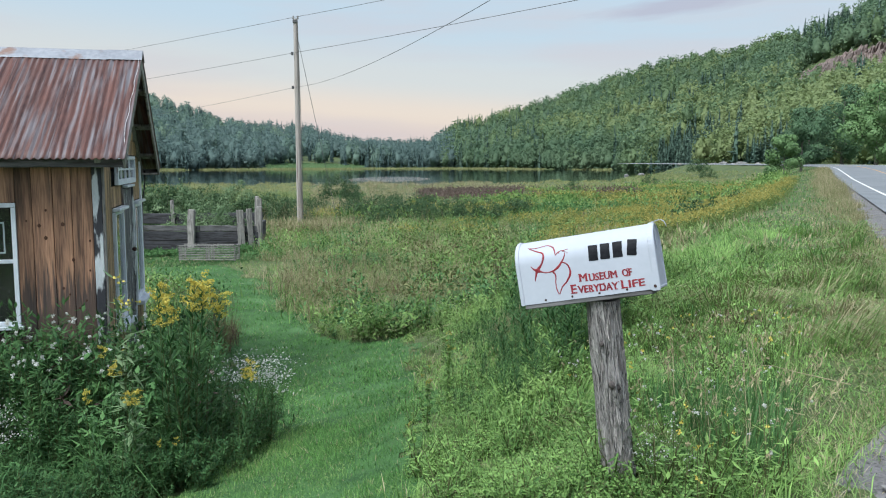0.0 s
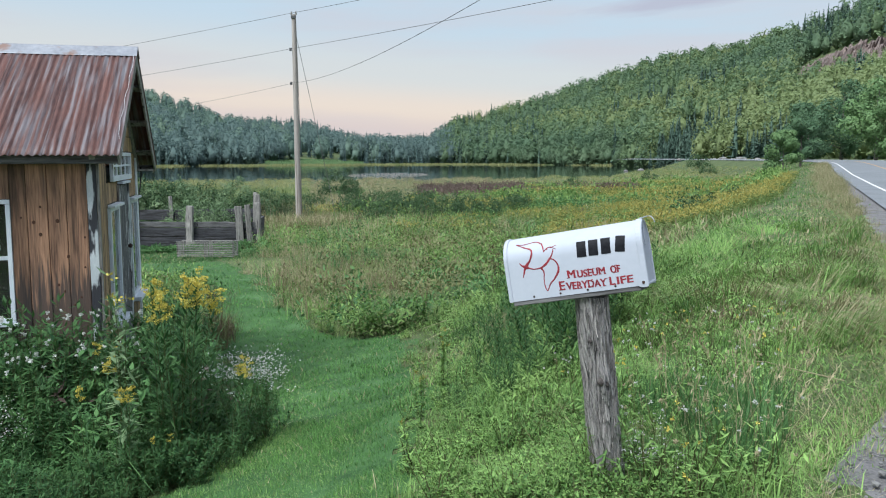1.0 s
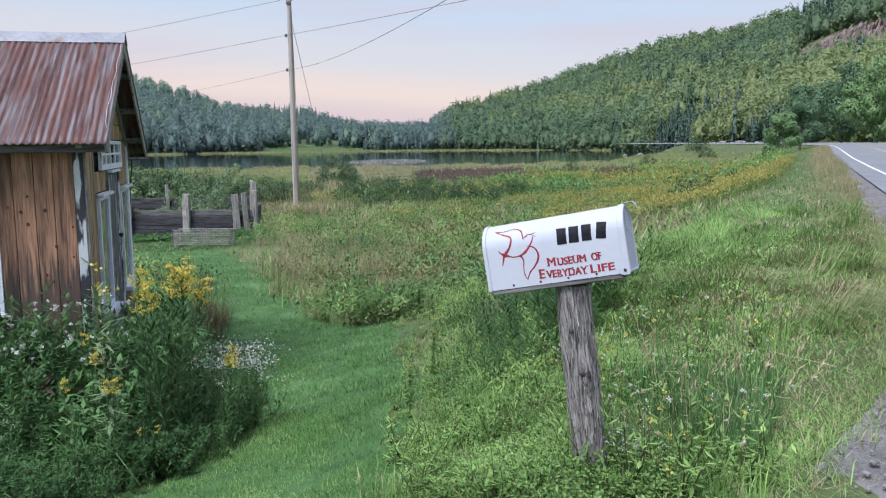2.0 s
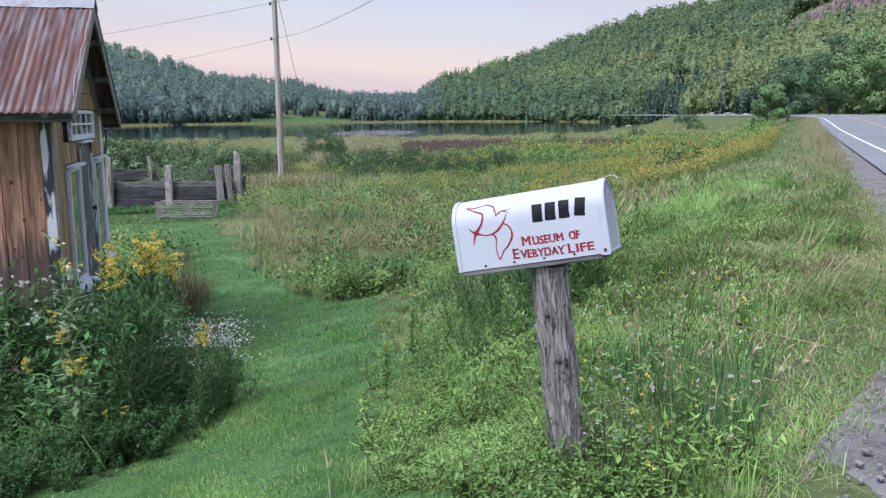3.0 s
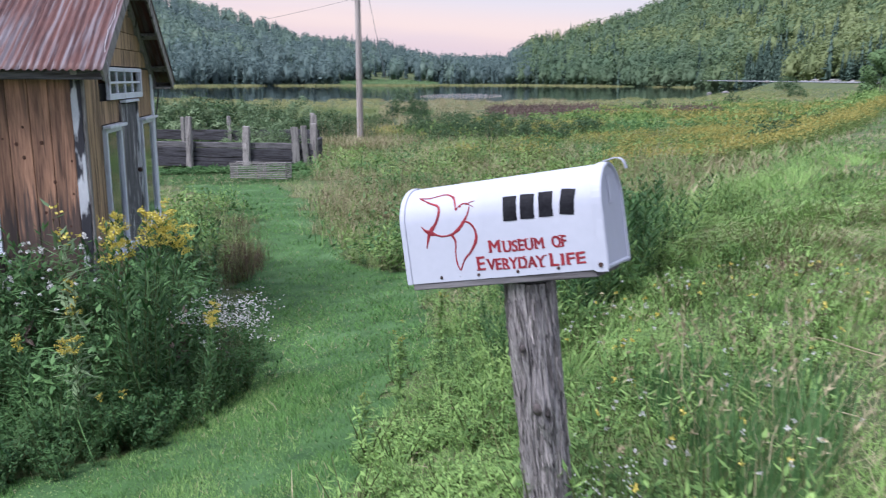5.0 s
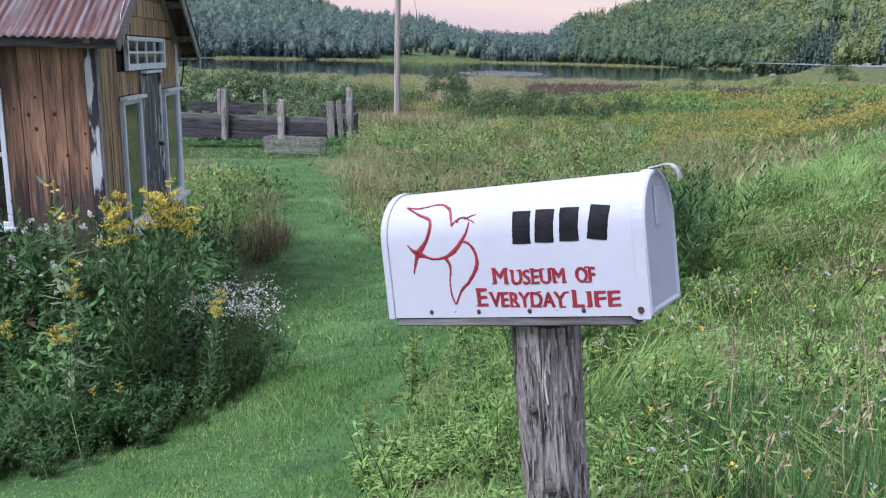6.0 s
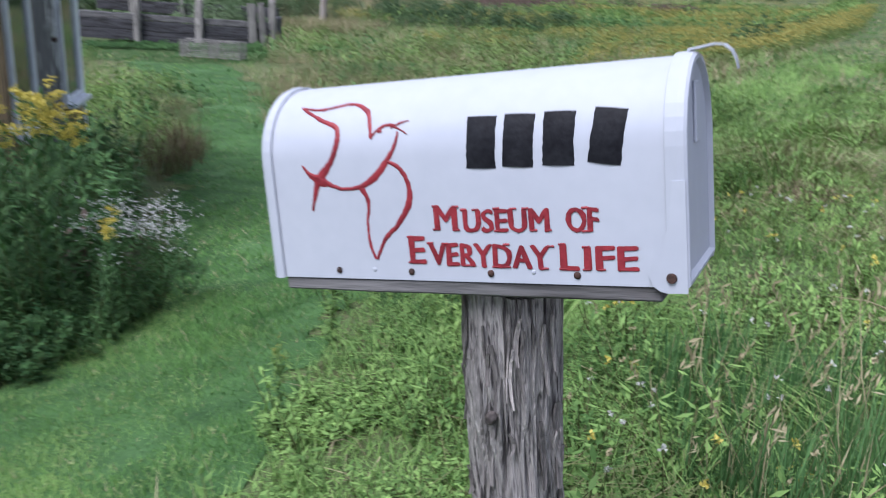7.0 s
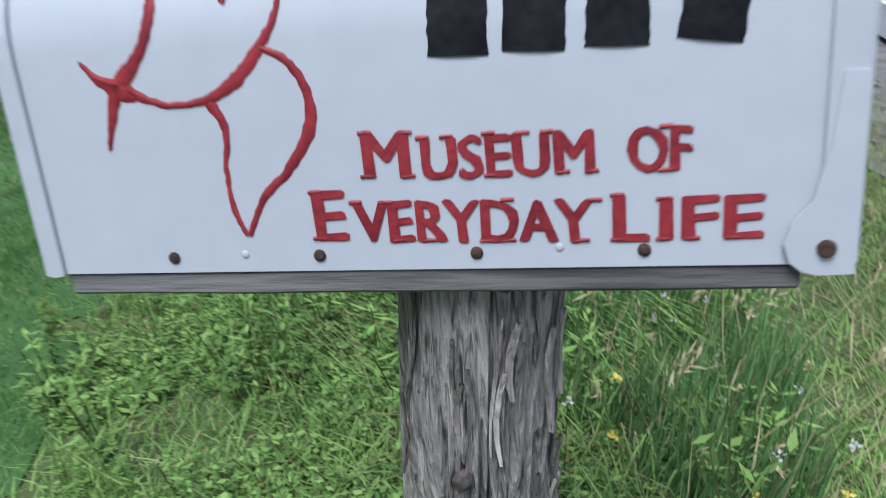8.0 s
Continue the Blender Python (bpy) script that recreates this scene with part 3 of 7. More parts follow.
def stroke(points, widths, name, mat, parent, lift=0.0012, wob=0.0006, steps=7):
    """A brush stroke over the side: a raised ribbon through the points, of the given widths."""
    pts = [Vector((a, b)) for a, b in points]
    fine, wide = [], []
    for i in range(len(pts) - 1):
        p0, p1, p2, p3 = pts[max(i - 1, 0)], pts[i], pts[i + 1], pts[min(i + 2, len(pts) - 1)]
        for k in range(steps):
            t = k / steps
            fine.append(0.5 * ((2 * p1) + (p2 - p0) * t + (2 * p0 - 5 * p1 + 4 * p2 - p3) * t * t + (3 * p1 - p0 - 3 * p2 + p3) * t ** 3))
            wide.append(widths[i] * (1 - t) + widths[i + 1] * t)
    fine.append(pts[-1])
    wide.append(widths[-1])
    bm = bmesh.new()
    rows = []
    for i, p in enumerate(fine):
        d = (fine[min(i + 1, len(fine) - 1)] - fine[max(i - 1, 0)]).normalized()
        nrm = Vector((-d.y, d.x))
        row = []
        for k in (-1, -0.4, 0.4, 1):
            q = p + nrm * (wide[i] / 2 * k + random.uniform(-wob, wob) * (abs(k) == 1))
            row.append(bm.verts.new(on_side(q.x, q.y, lift if abs(k) < 1 else 0.0003)))
        rows.append(row)
    for a, b in zip(rows, rows[1:]):
        for k in range(3):
            bm.faces.new((a[k], a[k + 1], b[k + 1], b[k]))
    return part(name, bm, mat, parent, smooth=True)


def build_mailbox():
    box_thing = thing("mailbox", BOX_POSE, "white metal mailbox with red lettering on a bark-stripped wooden post", "mailbox")
    outline = arch()
    bm, rings = shell(outline, [(BOX_X0, 1), (BOX_X0 + 0.12, 1), (BOX_X0 + 0.25, 1), (BOX_X0 + 0.38, 1), (BOX_X1 - 0.008, 1)])
    body = part("body", bm, MAIL_WHITE, box_thing, smooth=True)
    # the back end: a rolled rim and a flat plate
    bm, rings = shell(arch(0.0025), [(BOX_X0 - 0.001, 0.965), (BOX_X0 - 0.004, 1.0), (BOX_X0 + 0.002, 1.012), (BOX_X0 + 0.009, 1.006), (BOX_X0 + 0.010, 0.992)])
    bm.faces.new(rings[0])
    part("back_rim", bm, MAIL_WHITE, box_thing, smooth=False)
    # the door with its turned lip, dished face and hinge ears
    bm, rings = shell(arch(0.0022), [(BOX_X1 - 0.018, 0.998), (BOX_X1 - 0.0175, 1.008), (BOX_X1 - 0.006, 1.012), (BOX_X1 + 0.001, 1.006), (BOX_X1 + 0.004, 0.985), (BOX_X1 + 0.0045, 0.95), (BOX_X1 - 0.0015, 0.925)])
    bm.faces.new(rings[-1])
    door = part("door", bm, MAIL_WHITE, box_thing)
    for y0, y1 in ((-0.0042, -0.0024), (BOX_W + 0.0024, BOX_W + 0.0042)):
        ear = bmesh.new()
        ring = [(0.382, -0.008), (0.378, 0.004), (0.382, 0.016), (0.392, 0.028), (0.400, 0.06), (0.404, 0.10), (BOX_X1 + 0.002, 0.10), (BOX_X1 + 0.002, -0.015), (0.397, -0.0155), (0.389, -0.0135)]
        a = [ear.verts.new((x, y0, z)) for x, z in ring]
        b = [ear.verts.new((x, y1, z)) for x, z in ring]
        ear.faces.new(a)
        ear.faces.new(b[::-1])
        for i in range(len(ring)):
            ear.faces.new((a[i], a[i - 1], b[i - 1], b[i]))
        part("hinge_ear", ear, MAIL_WHITE, door)
    # the curled pull at the top of the door
    bm = bmesh.new()
    path = [(BOX_X1 - 0.006, 0.2268), (BOX_X1 + 0.008, 0.2285), (BOX_X1 + 0.020, 0.2305), (BOX_X1 + 0.030, 0.2290), (BOX_X1 + 0.0375, 0.2225), (BOX_X1 + 0.0415, 0.213), (BOX_X1 + 0.043, 0.2045)]
    rows = []
    for x, z in path:
        rows.append([bm.verts.new((x, BOX_W / 2 + w, z + dz)) for dz in (0.0012, -0.0012) for w in (-0.011, 0.011)])
    for a, b in zip(rows, rows[1:]):
        for i, j in ((0, 1), (1, 3), (3, 2), (2, 0)):
            bm.faces.new((a[i], a[j], b[j], b[i]))
    bm.faces.new((rows[0][0], rows[0][1], rows[0][3], rows[0][2]))
    bm.faces.new((rows[-1][0], rows[-1][1], rows[-1][3], rows[-1][2]))
    part("pull_tab", bm, MAIL_WHITE, door, "curled white metal door pull", smooth=False)
    # a small embossed plate on the door
    part("stamped_ridge", box(BOX_X1 - 0.0015, BOX_X1 + 0.0022, 0.072, 0.1, 0.13, 0.195, 0.0015), MAIL_WHITE, door)
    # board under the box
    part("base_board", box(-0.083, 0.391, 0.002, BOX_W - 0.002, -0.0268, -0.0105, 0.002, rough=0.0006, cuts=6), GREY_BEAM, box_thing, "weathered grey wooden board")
    for u in (0.0, 0.1005, 0.2015, 0.3015):
        bm = bmesh.new()
        bmesh.ops.create_uvsphere(bm, u_segments=10, v_segments=6, radius=0.0042)
        part("rivet", bm, RUSTY_BOLT, body, "dark rusty nail head", True, Matrix.Translation((u, -0.0004, 0.0005)) @ Matrix.Diagonal((1, 0.5, 1, 1)))
    for u, v in ((0.05, 0.002), (0.252, 0.003)):
        bm = bmesh.new()
        bmesh.ops.create_uvsphere(bm, u_segments=8, v_segments=5, radius=0.0028)
        part("dimple", bm, MAIL_WHITE, body, "", True, Matrix.Translation((u, 0, v)) @ Matrix.Diagonal((1, 0.4, 1, 1)))
    bm = bmesh.new()
    bmesh.ops.create_cone(bm, cap_ends=True, segments=14, radius1=0.0062, radius2=0.0045, depth=0.004)
    part("bolt", bm, RUSTY_BOLT, door, "rusty hinge bolt", False, Matrix.Translation((0.4012, -0.005, 0.0005)) @ pose(0, 0, 0, 90, 0, 0))

    # painted number: four dark bars in place of its figures
    for u, lean in ((0.1995, 0.001), (0.243, 0.0015), (0.288, 0.001), (0.340, 0.004)):
        stroke([(u - lean, 0.119), (u, 0.147), (u + lean, 0.176)], [0.035, 0.034, 0.035], "painted_bar", BLACK_PAINT, body)
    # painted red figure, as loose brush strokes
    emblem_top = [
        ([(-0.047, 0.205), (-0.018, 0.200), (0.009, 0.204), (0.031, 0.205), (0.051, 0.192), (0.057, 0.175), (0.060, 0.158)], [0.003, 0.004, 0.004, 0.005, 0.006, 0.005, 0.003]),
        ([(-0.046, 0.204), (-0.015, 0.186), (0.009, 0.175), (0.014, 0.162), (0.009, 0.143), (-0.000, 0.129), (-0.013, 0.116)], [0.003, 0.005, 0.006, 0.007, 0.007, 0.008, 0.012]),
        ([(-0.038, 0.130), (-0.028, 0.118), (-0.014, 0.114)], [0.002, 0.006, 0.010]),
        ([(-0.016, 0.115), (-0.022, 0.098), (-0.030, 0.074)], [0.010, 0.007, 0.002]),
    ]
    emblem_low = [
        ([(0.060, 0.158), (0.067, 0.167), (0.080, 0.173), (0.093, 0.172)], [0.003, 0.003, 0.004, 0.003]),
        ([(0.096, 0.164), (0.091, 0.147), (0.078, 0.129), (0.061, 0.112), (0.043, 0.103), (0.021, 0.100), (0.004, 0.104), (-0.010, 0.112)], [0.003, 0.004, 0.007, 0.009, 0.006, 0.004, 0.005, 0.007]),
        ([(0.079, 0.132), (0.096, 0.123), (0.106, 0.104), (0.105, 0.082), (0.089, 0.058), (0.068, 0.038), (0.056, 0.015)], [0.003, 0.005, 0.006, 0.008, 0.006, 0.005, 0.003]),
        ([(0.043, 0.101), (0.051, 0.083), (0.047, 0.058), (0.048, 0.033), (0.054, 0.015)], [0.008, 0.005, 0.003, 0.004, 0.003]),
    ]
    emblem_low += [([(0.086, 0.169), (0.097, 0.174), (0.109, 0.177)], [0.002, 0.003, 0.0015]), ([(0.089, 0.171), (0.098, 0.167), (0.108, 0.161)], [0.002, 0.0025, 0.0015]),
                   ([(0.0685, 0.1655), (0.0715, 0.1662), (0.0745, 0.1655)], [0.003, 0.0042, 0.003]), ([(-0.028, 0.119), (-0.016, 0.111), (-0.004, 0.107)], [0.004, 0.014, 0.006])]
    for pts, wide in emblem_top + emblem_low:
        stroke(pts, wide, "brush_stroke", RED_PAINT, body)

    # painted lettering: u from u0 to u1, base line from v0 to v1
    def word(text, u0, u1, v0, v1, tall, bold=0.0014):
        curve = bpy.data.curves.new("words", "FONT")
        curve.body, curve.size, curve.resolution_u = text, 1.0, 3
        tmp = bpy.data.objects.new("words", curve)
        scene.collection.objects.link(tmp)
        bpy.context.view_layer.update()
        me = bpy.data.meshes.new_from_object(tmp.evaluated_get(bpy.context.evaluated_depsgraph_get()))
        bpy.data.objects.remove(tmp)
        bm = bmesh.new()
        for du, dv, lift in ((0, 0, 0.0012), (-bold, 0, 0.00105), (bold, 0, 0.0009), (0, -bold * 0.55, 0.00075), (0, bold * 0.55, 0.0006)):
            start = len(bm.verts)
            bm.from_mesh(me)
            bm.verts.ensure_lookup_table()
            some = [bm.verts[k] for k in range(start, len(bm.verts))]
            xs, ys = [v.co.x for v in some], [v.co.y for v in some]
            x0, x1, y1 = min(xs), max(xs), max(ys)
            for v in some:
                a, b = (v.co.x - x0) / (x1 - x0), v.co.y / y1
                u, h = u0 + a * (u1 - u0) + du, v0 + a * (v1 - v0) + b * tall + dv
                v.co = on_side(u + 0.0005 * math.sin(h * 700 + a * 30), h + 0.0006 * math.sin(u * 280), lift)
        bpy.data.meshes.remove(me)
        me = bpy.data.meshes.new("lettering")
        bm.to_mesh(me)
        bm.free()
        me.materials.append(RED_PAINT)
        ob = new("lettering", me)
        ob.parent = body

    # small serifs on the upright strokes
    def serifs(spots, wide=0.0082, thick=0.0026):
        for u, v in spots:
            stroke([(u - wide / 2, v), (u, v + 0.0003), (u + wide / 2, v + 0.0003)], [thick, thick, thick], "serif", RED_PAINT, body, 0.00135, 0.0003, 2)

    word("M", 0.1375, 0.1635, 0.0500, 0.0490, 0.0280)
    word("USEUM", 0.1730, 0.2725, 0.0480, 0.0485, 0.0250)
    word("OF", 0.2935, 0.3270, 0.0485, 0.0480, 0.0255)
    word("E", 0.1015, 0.1205, 0.0110, 0.0105, 0.0315)
    word("VERYDAY", 0.1270, 0.2710, 0.0095, 0.0065, 0.0258)
    word("L", 0.2850, 0.3035, 0.0070, 0.0065, 0.0280)
    word("IFE", 0.3115, 0.3670, 0.0068, 0.0068, 0.0252)
    serifs(((0.1375, 0.0508), (0.1635, 0.0500), (0.1385, 0.0775), (0.1635, 0.0765), (0.1735, 0.0730), (0.1880, 0.0730), (0.2130, 0.0740), (0.2130, 0.0490), (0.2330, 0.0735), (0.2470, 0.0735), (0.2555, 0.0495), (0.2720, 0.0495),
            (0.3130, 0.0485), (0.3135, 0.0735), (0.1020, 0.0117), (0.1025, 0.0420), (0.1280, 0.0345), (0.1470, 0.0340), (0.1545, 0.0095), (0.1735, 0.0090), (0.2080, 0.0080), (0.2220, 0.0335), (0.2220, 0.0080), (0.2660, 0.0070), (0.2735, 0.0318),
            (0.2860, 0.0345), (0.2860, 0.0072), (0.3120, 0.0315), (0.3120, 0.0070), (0.3290, 0.0072), (0.3505, 0.0072)))

    # the post: a tapered trunk with flutes, a slight lean, knots and a splintered foot
    top = BOX_POSE @ Vector((0.193, 0.078, -0.0272))
    foot = Vector((0.729, 3.055, -0.25))
    bm = bmesh.new()
    rings, sides, levels = [], 190, 120
    for i in range(levels + 1):
        f = i / levels
        c = foot.lerp(top, f)
        row = []
        for k in range(sides):
            a = math.tau * k / sides
            e = Vector((math.cos(a), math.sin(a), 0))
            q = e * 2.2 + Vector((0, 0, f * 2.6))
            strand = noise.noise(e * 9.0 + Vector((0, 0, f * 5.5)) + Vector((0, 0, 0.6 * noise.noise(q * 2)))) * 0.6 + noise.noise(e * 20.0 + Vector((0.4 * noise.noise(q * 4), 0, f * 9.0))) * 0.7
            crack = max(0.0, noise.noise(e * 17.0 + Vector((3, 1, f * 8.0))) - 0.12)
            r = 0.0595 + 0.004 * (1 - f) + 0.004 * noise.noise(q) + 0.0055 * strand - 0.012 * crack
            # two old branch knots on the side towards the walk
            for kf, ka, size in ((0.742, -1.66, 0.020), (0.733, -1.36, 0.016), (0.868, -2.02, 0.010), (0.872, -2.6, 0.010), (0.60, -1.2, 0.006)):
                d2 = ((f - kf) * 13) ** 2 + ((a - (ka % math.tau)) * 2.4) ** 2
                r += size * math.exp(-d2 * 3) - size * 1.1 * math.exp(-d2 * 16)
            row.append(bm.verts.new(c + Vector((math.cos(a) * r, math.sin(a) * r, 0))))
        rings.append(row)
    for a, b in zip(rings, rings[1:]):
        for k in range(sides):
            bm.faces.new((a[k], a[(k + 1) % sides], b[(k + 1) % sides], b[k]))
    bm.faces.new(rings[-1])
    bm.transform(BOX_POSE.inverted())
    part("post", bm, BARK, box_thing, "leaning grey cedar post with fluted stringy bark", smooth=True)
    # the dark eye of the largest knot
    for kf, ka, size in ((0.742, -1.66, 0.0125), (0.733, -1.34, 0.009), (0.868, -2.02, 0.007)):
        c = foot.lerp(top, kf) + Vector((math.cos(ka), math.sin(ka), 0)) * 0.069
        eye = bmesh.new()
        bmesh.ops.create_icosphere(eye, subdivisions=2, radius=size)
        for v in eye.verts:
            v.co = v.co * (1 + 0.3 * noise.noise(v.co * 160 + Vector((kf * 9, 0, 0))))
            v.co.z *= 1.25
        eye.transform(BOX_POSE.inverted() @ Matrix.Translation(c))
        part("knot", eye, KNOT_GREY, box_thing, "dark round knot", smooth=True)
    # loose strips of bark
    inv = BOX_POSE.inverted()
    for k in range(90):
        a, f = random.uniform(-3.1, -0.1), random.uniform(0.25, 0.97)
        c = foot.lerp(top, f)
        r, tall, w = 0.0625, random.uniform(0.03, 0.13), random.uniform(0.002, 0.008)
        bm = bmesh.new()
        rows = []
        for j in range(5):
            t = j / 4
            curl = 0.004 * (2 * t - 1) ** 2 + 0.001
            aa = a + 0.05 * math.sin(t * 4 + k)
            p = c + (top - foot).normalized() * (t - 0.5) * tall
            e = Vector((math.cos(aa), math.sin(aa), 0))
            side = Vector((-e.y, e.x, 0))
            ww = w * (0.35 + 0.65 * math.sin(math.pi * (0.1 + 0.8 * t)))
            rows.append([bm.verts.new(inv @ (p + e * (r + curl + o) + side * ww * q)) for q, o in ((-0.5, 0), (0.5, 0), (0.5, -0.003), (-0.5, -0.003))])
        for p0, p1 in zip(rows, rows[1:]):
            for i in range(4):
                bm.faces.new((p0[i], p0[(i + 1) % 4], p1[(i + 1) % 4], p1[i]))
        part("bark_strip", bm, BARK_STRIP, box_thing)


build_mailbox()

# ---- shed ----
# corner towards the walk; x runs out from the gable wall, y along it, z as in the world
SHED = pose(-3.6226, 8.7693, 0, 0, 0, 14.06)
SHED_W, SHED_L, SHED_FOOT = 3.573, 3.4, -1.62
EAVE_NEAR, EAVE_FAR, RIDGE = 1.50, 1.37, 2.80
OVER, RAKE = 0.27, 0.28


def build_shed():
    shed = thing("shed", SHED, "small weathered wooden shed with a rusty corrugated metal roof", "shed")
    # front wall: broad vertical boards
    edges = [-0.098, -0.306, -0.488, -0.69, -0.848]
    for a, b in zip(edges, edges[1:]):
        part("wall_board", box(b + 0.003, a - 0.003, 0.0, 0.028, SHED_FOOT, 1.60, 0.004, rough=0.0015, cuts=5), BOARD, shed)
    for z0, z1 in ((1.035, 1.60), (SHED_FOOT, -0.27)):
        x = -0.848
        while x > -1.62:
            part("wall_board", box(x - 0.19, x - 0.004, 0.0, 0.028, z0, z1, 0.004, rough=0.0015, cuts=3), BOARD, shed)
            x -= 0.194
    x = -1.62
    while x > -SHED_L:
        part("wall_board", box(x - 0.19, x - 0.004, 0.0, 0.028, SHED_FOOT, 1.60, 0.004, rough=0.0015), BOARD, shed)
        x -= 0.194
    for x, z, r in ((-0.31, 0.42, 0.02), (-0.40, 0.80, 0.022), (-0.57, 0.66, 0.021), (-0.63, 0.79, 0.02), (-0.15, 0.30, 0.013), (-0.27, -0.10, 0.014), (-0.36, 0.05, 0.012), (-0.75, 0.84, 0.013), (-0.42, 0.12, 0.016), (-0.2, -0.02, 0.012), (-0.14, 0.62, 0.013), (-0.56, 0.95, 0.014)):
        bm = bmesh.new()
        bmesh.ops.create_cone(bm, cap_ends=True, segments=14, radius1=r, radius2=r * 0.6, depth=0.004)
        part("knot", bm, KNOT, shed, "", False, Matrix.Translation((x, -0.002, z)) @ pose(0, 0, 0, 90, 0, 0) @ Matrix.Diagonal((0.85, 1, 1, 1)))
    # corner board with flaking paint, and its gable-side edge
    part("corner_board", box(-0.095, 0.0, -0.026, 0.0, SHED_FOOT, 1.56, 0.004, rough=0.003, cuts=14), PEELING, shed, "white corner board with paint flaking to black")
    part("corner_cap", box(0.003, 0.026, -0.024, 0.03, SHED_FOOT, 1.56, 0.003, rough=0.002, cuts=8), GREY_WOOD, shed)
    # front window
    win = part("window", box(-1.60, -0.848, -0.012, 0.022, 0.985, 1.03, 0.003), WHITE_TRIM, shed, "white-framed two-sash window")
    for b in ((-1.60, -0.848, -0.012, 0.022, -0.262, -0.215), (-0.893, -0.848, -0.012, 0.022, -0.212, 0.982), (-1.60, -1.555, -0.012, 0.022, -0.212, 0.982), (-1.55, -0.896, -0.004, 0.02, 0.40, 0.44)):
        part("window_frame", box(*b, 0.003), WHITE_TRIM, win)
    part("window_sill", box(-1.64, -0.82, -0.045, 0.0, -0.30, -0.264, 0.004), WHITE_TRIM, win)
    for z0, z1 in ((-0.213, 0.40), (0.44, 0.985)):
        p = part("pane", box(-1.553, -0.895, 0.008, 0.012, z0 + 0.001, z1 - 0.001, 0), GLASS, win)
        p.visible_shadow = False
    # a white picture frame standing behind the glass
    bm = box(-0.99, -0.975, 0.05, 0.06, 0.50, 0.83, 0.002)
    box(-1.20, -0.975, 0.05, 0.06, 0.815, 0.83, 0.002, bm)
    box(-1.20, -0.975, 0.05, 0.06, 0.50, 0.515, 0.002, bm)
    box(-1.20, -1.185, 0.05, 0.06, 0.50, 0.83, 0.002, bm)
    part("hanging_frame", bm, WHITE_TRIM, win, "small white frame behind the glass")
    # near-black block close behind the panes, in place of the room's shade
    part("inner_lining", box(-SHED_L + 0.03, -0.035, 0.06, SHED_W - 0.04, SHED_FOOT, 1.35, 0), ROOM_SHADE, shed, "near-black block standing for the unlit interior")
    part("back_wall", box(-SHED_L, -0.03, SHED_W - 0.03, SHED_W - 0.002, SHED_FOOT, 1.5, 0.003), BOARD, shed)
    part("side_wall", box(-SHED_L - 0.03, -SHED_L - 0.002, 0.0, SHED_W, SHED_FOOT, 1.5, 0.003), BOARD, shed)

    # gable wall: narrow upright boards round openings
    def slope(y, under=0.06):
        mid = SHED_W / 2
        e = EAVE_NEAR if y < mid else EAVE_FAR
        edge = -OVER if y < mid else SHED_W + OVER
        return e + (RIDGE - e) * (y - edge) / (mid - edge) - under

    def upright(y0, y1, z0, z1, mat=BOARD_TAN):
        part("gable_board", box(-0.026, 0.0, y0 + 0.002, y1 - 0.002, z0, z1, 0.003, rough=0.0015, cuts=4), mat, shed)

    y = 0.03
    widths = [0.13, 0.11, 0.14, 0.12, 0.15, 0.12, 0.14, 0.11]
    i = 0
    while y < SHED_W - 0.14:
        w = widths[i % 8]
        i += 1
        y1 = min(y + w, SHED_W - 0.125)
        mid = (y + y1) / 2
        if mid < 0.74:
            upright(y, y1, SHED_FOOT, 1.52)
        elif mid < 1.53:
            upright(y, y1, 0.93, 1.17)
            upright(y, y1, SHED_FOOT, -0.52)
        elif mid < 2.36:
            pass
        elif mid < 2.66:
            upright(y, y1, 0.93, 1.17)
        elif mid < 3.45:
            upright(y, y1, 0.93, 1.52)
            upright(y, y1, SHED_FOOT, -0.52)
        y = y1
    # level boards up in the gable
    z, k = 1.545, 0
    while z < RIDGE - 0.15:
        z1 = z + 0.2
        zt = z1
        lo = max(0.03, -OVER + (zt - EAVE_NEAR + 0.06) / (RIDGE - EAVE_NEAR) * (SHED_W / 2 + OVER))
        hi = min(SHED_W - 0.03, SHED_W + OVER - (zt - EAVE_FAR + 0.06) / (RIDGE - EAVE_FAR) * (SHED_W / 2 + OVER))
        if hi - lo > 0.15:
            part("gable_board", box(-0.026, 0.002 + 0.002 * (k % 2), lo, hi, z, z1 - 0.006, 0.004, rough=0.002, cuts=5), BOARD_TAN, shed)
        z, k = z1, k + 1
    # transom window, two rows of four panes
    tw = part("transom_window", box(0.0, 0.045, 0.97, 2.72, 1.485, 1.53, 0.003), WHITE_TRIM, shed, "white eight-pane transom window")
    for b in ((0.97, 2.72, 1.18, 1.245), (0.97, 1.03, 1.247, 1.483), (2.66, 2.72, 1.247, 1.483)):
        part("window_frame", box(0.0, 0.045, b[0], b[1], b[2], b[3], 0.003), WHITE_TRIM, tw)
    part("muntin", box(0.006, 0.032, 1.032, 2.658, 1.352, 1.376, 0.002), WHITE_TRIM, tw)
    for j in range(1, 4):
        yy = 1.03 + 1.63 * j / 4
        for z0, z1 in ((1.247, 1.350), (1.378, 1.483)):
            part("muntin", box(0.008, 0.030, yy - 0.011, yy + 0.011, z0, z1, 0.002), WHITE_TRIM, tw)
    for j in range(4):
        for z0, z1 in ((1.247, 1.352), (1.376, 1.483)):
            p = part("pane", box(0.012, 0.016, 1.032 + 1.63 * j / 4 + 0.012, 1.03 + 1.63 * (j + 1) / 4 - 0.012, z0, z1, 0), GLASS, tw)
            p.visible_shadow = False
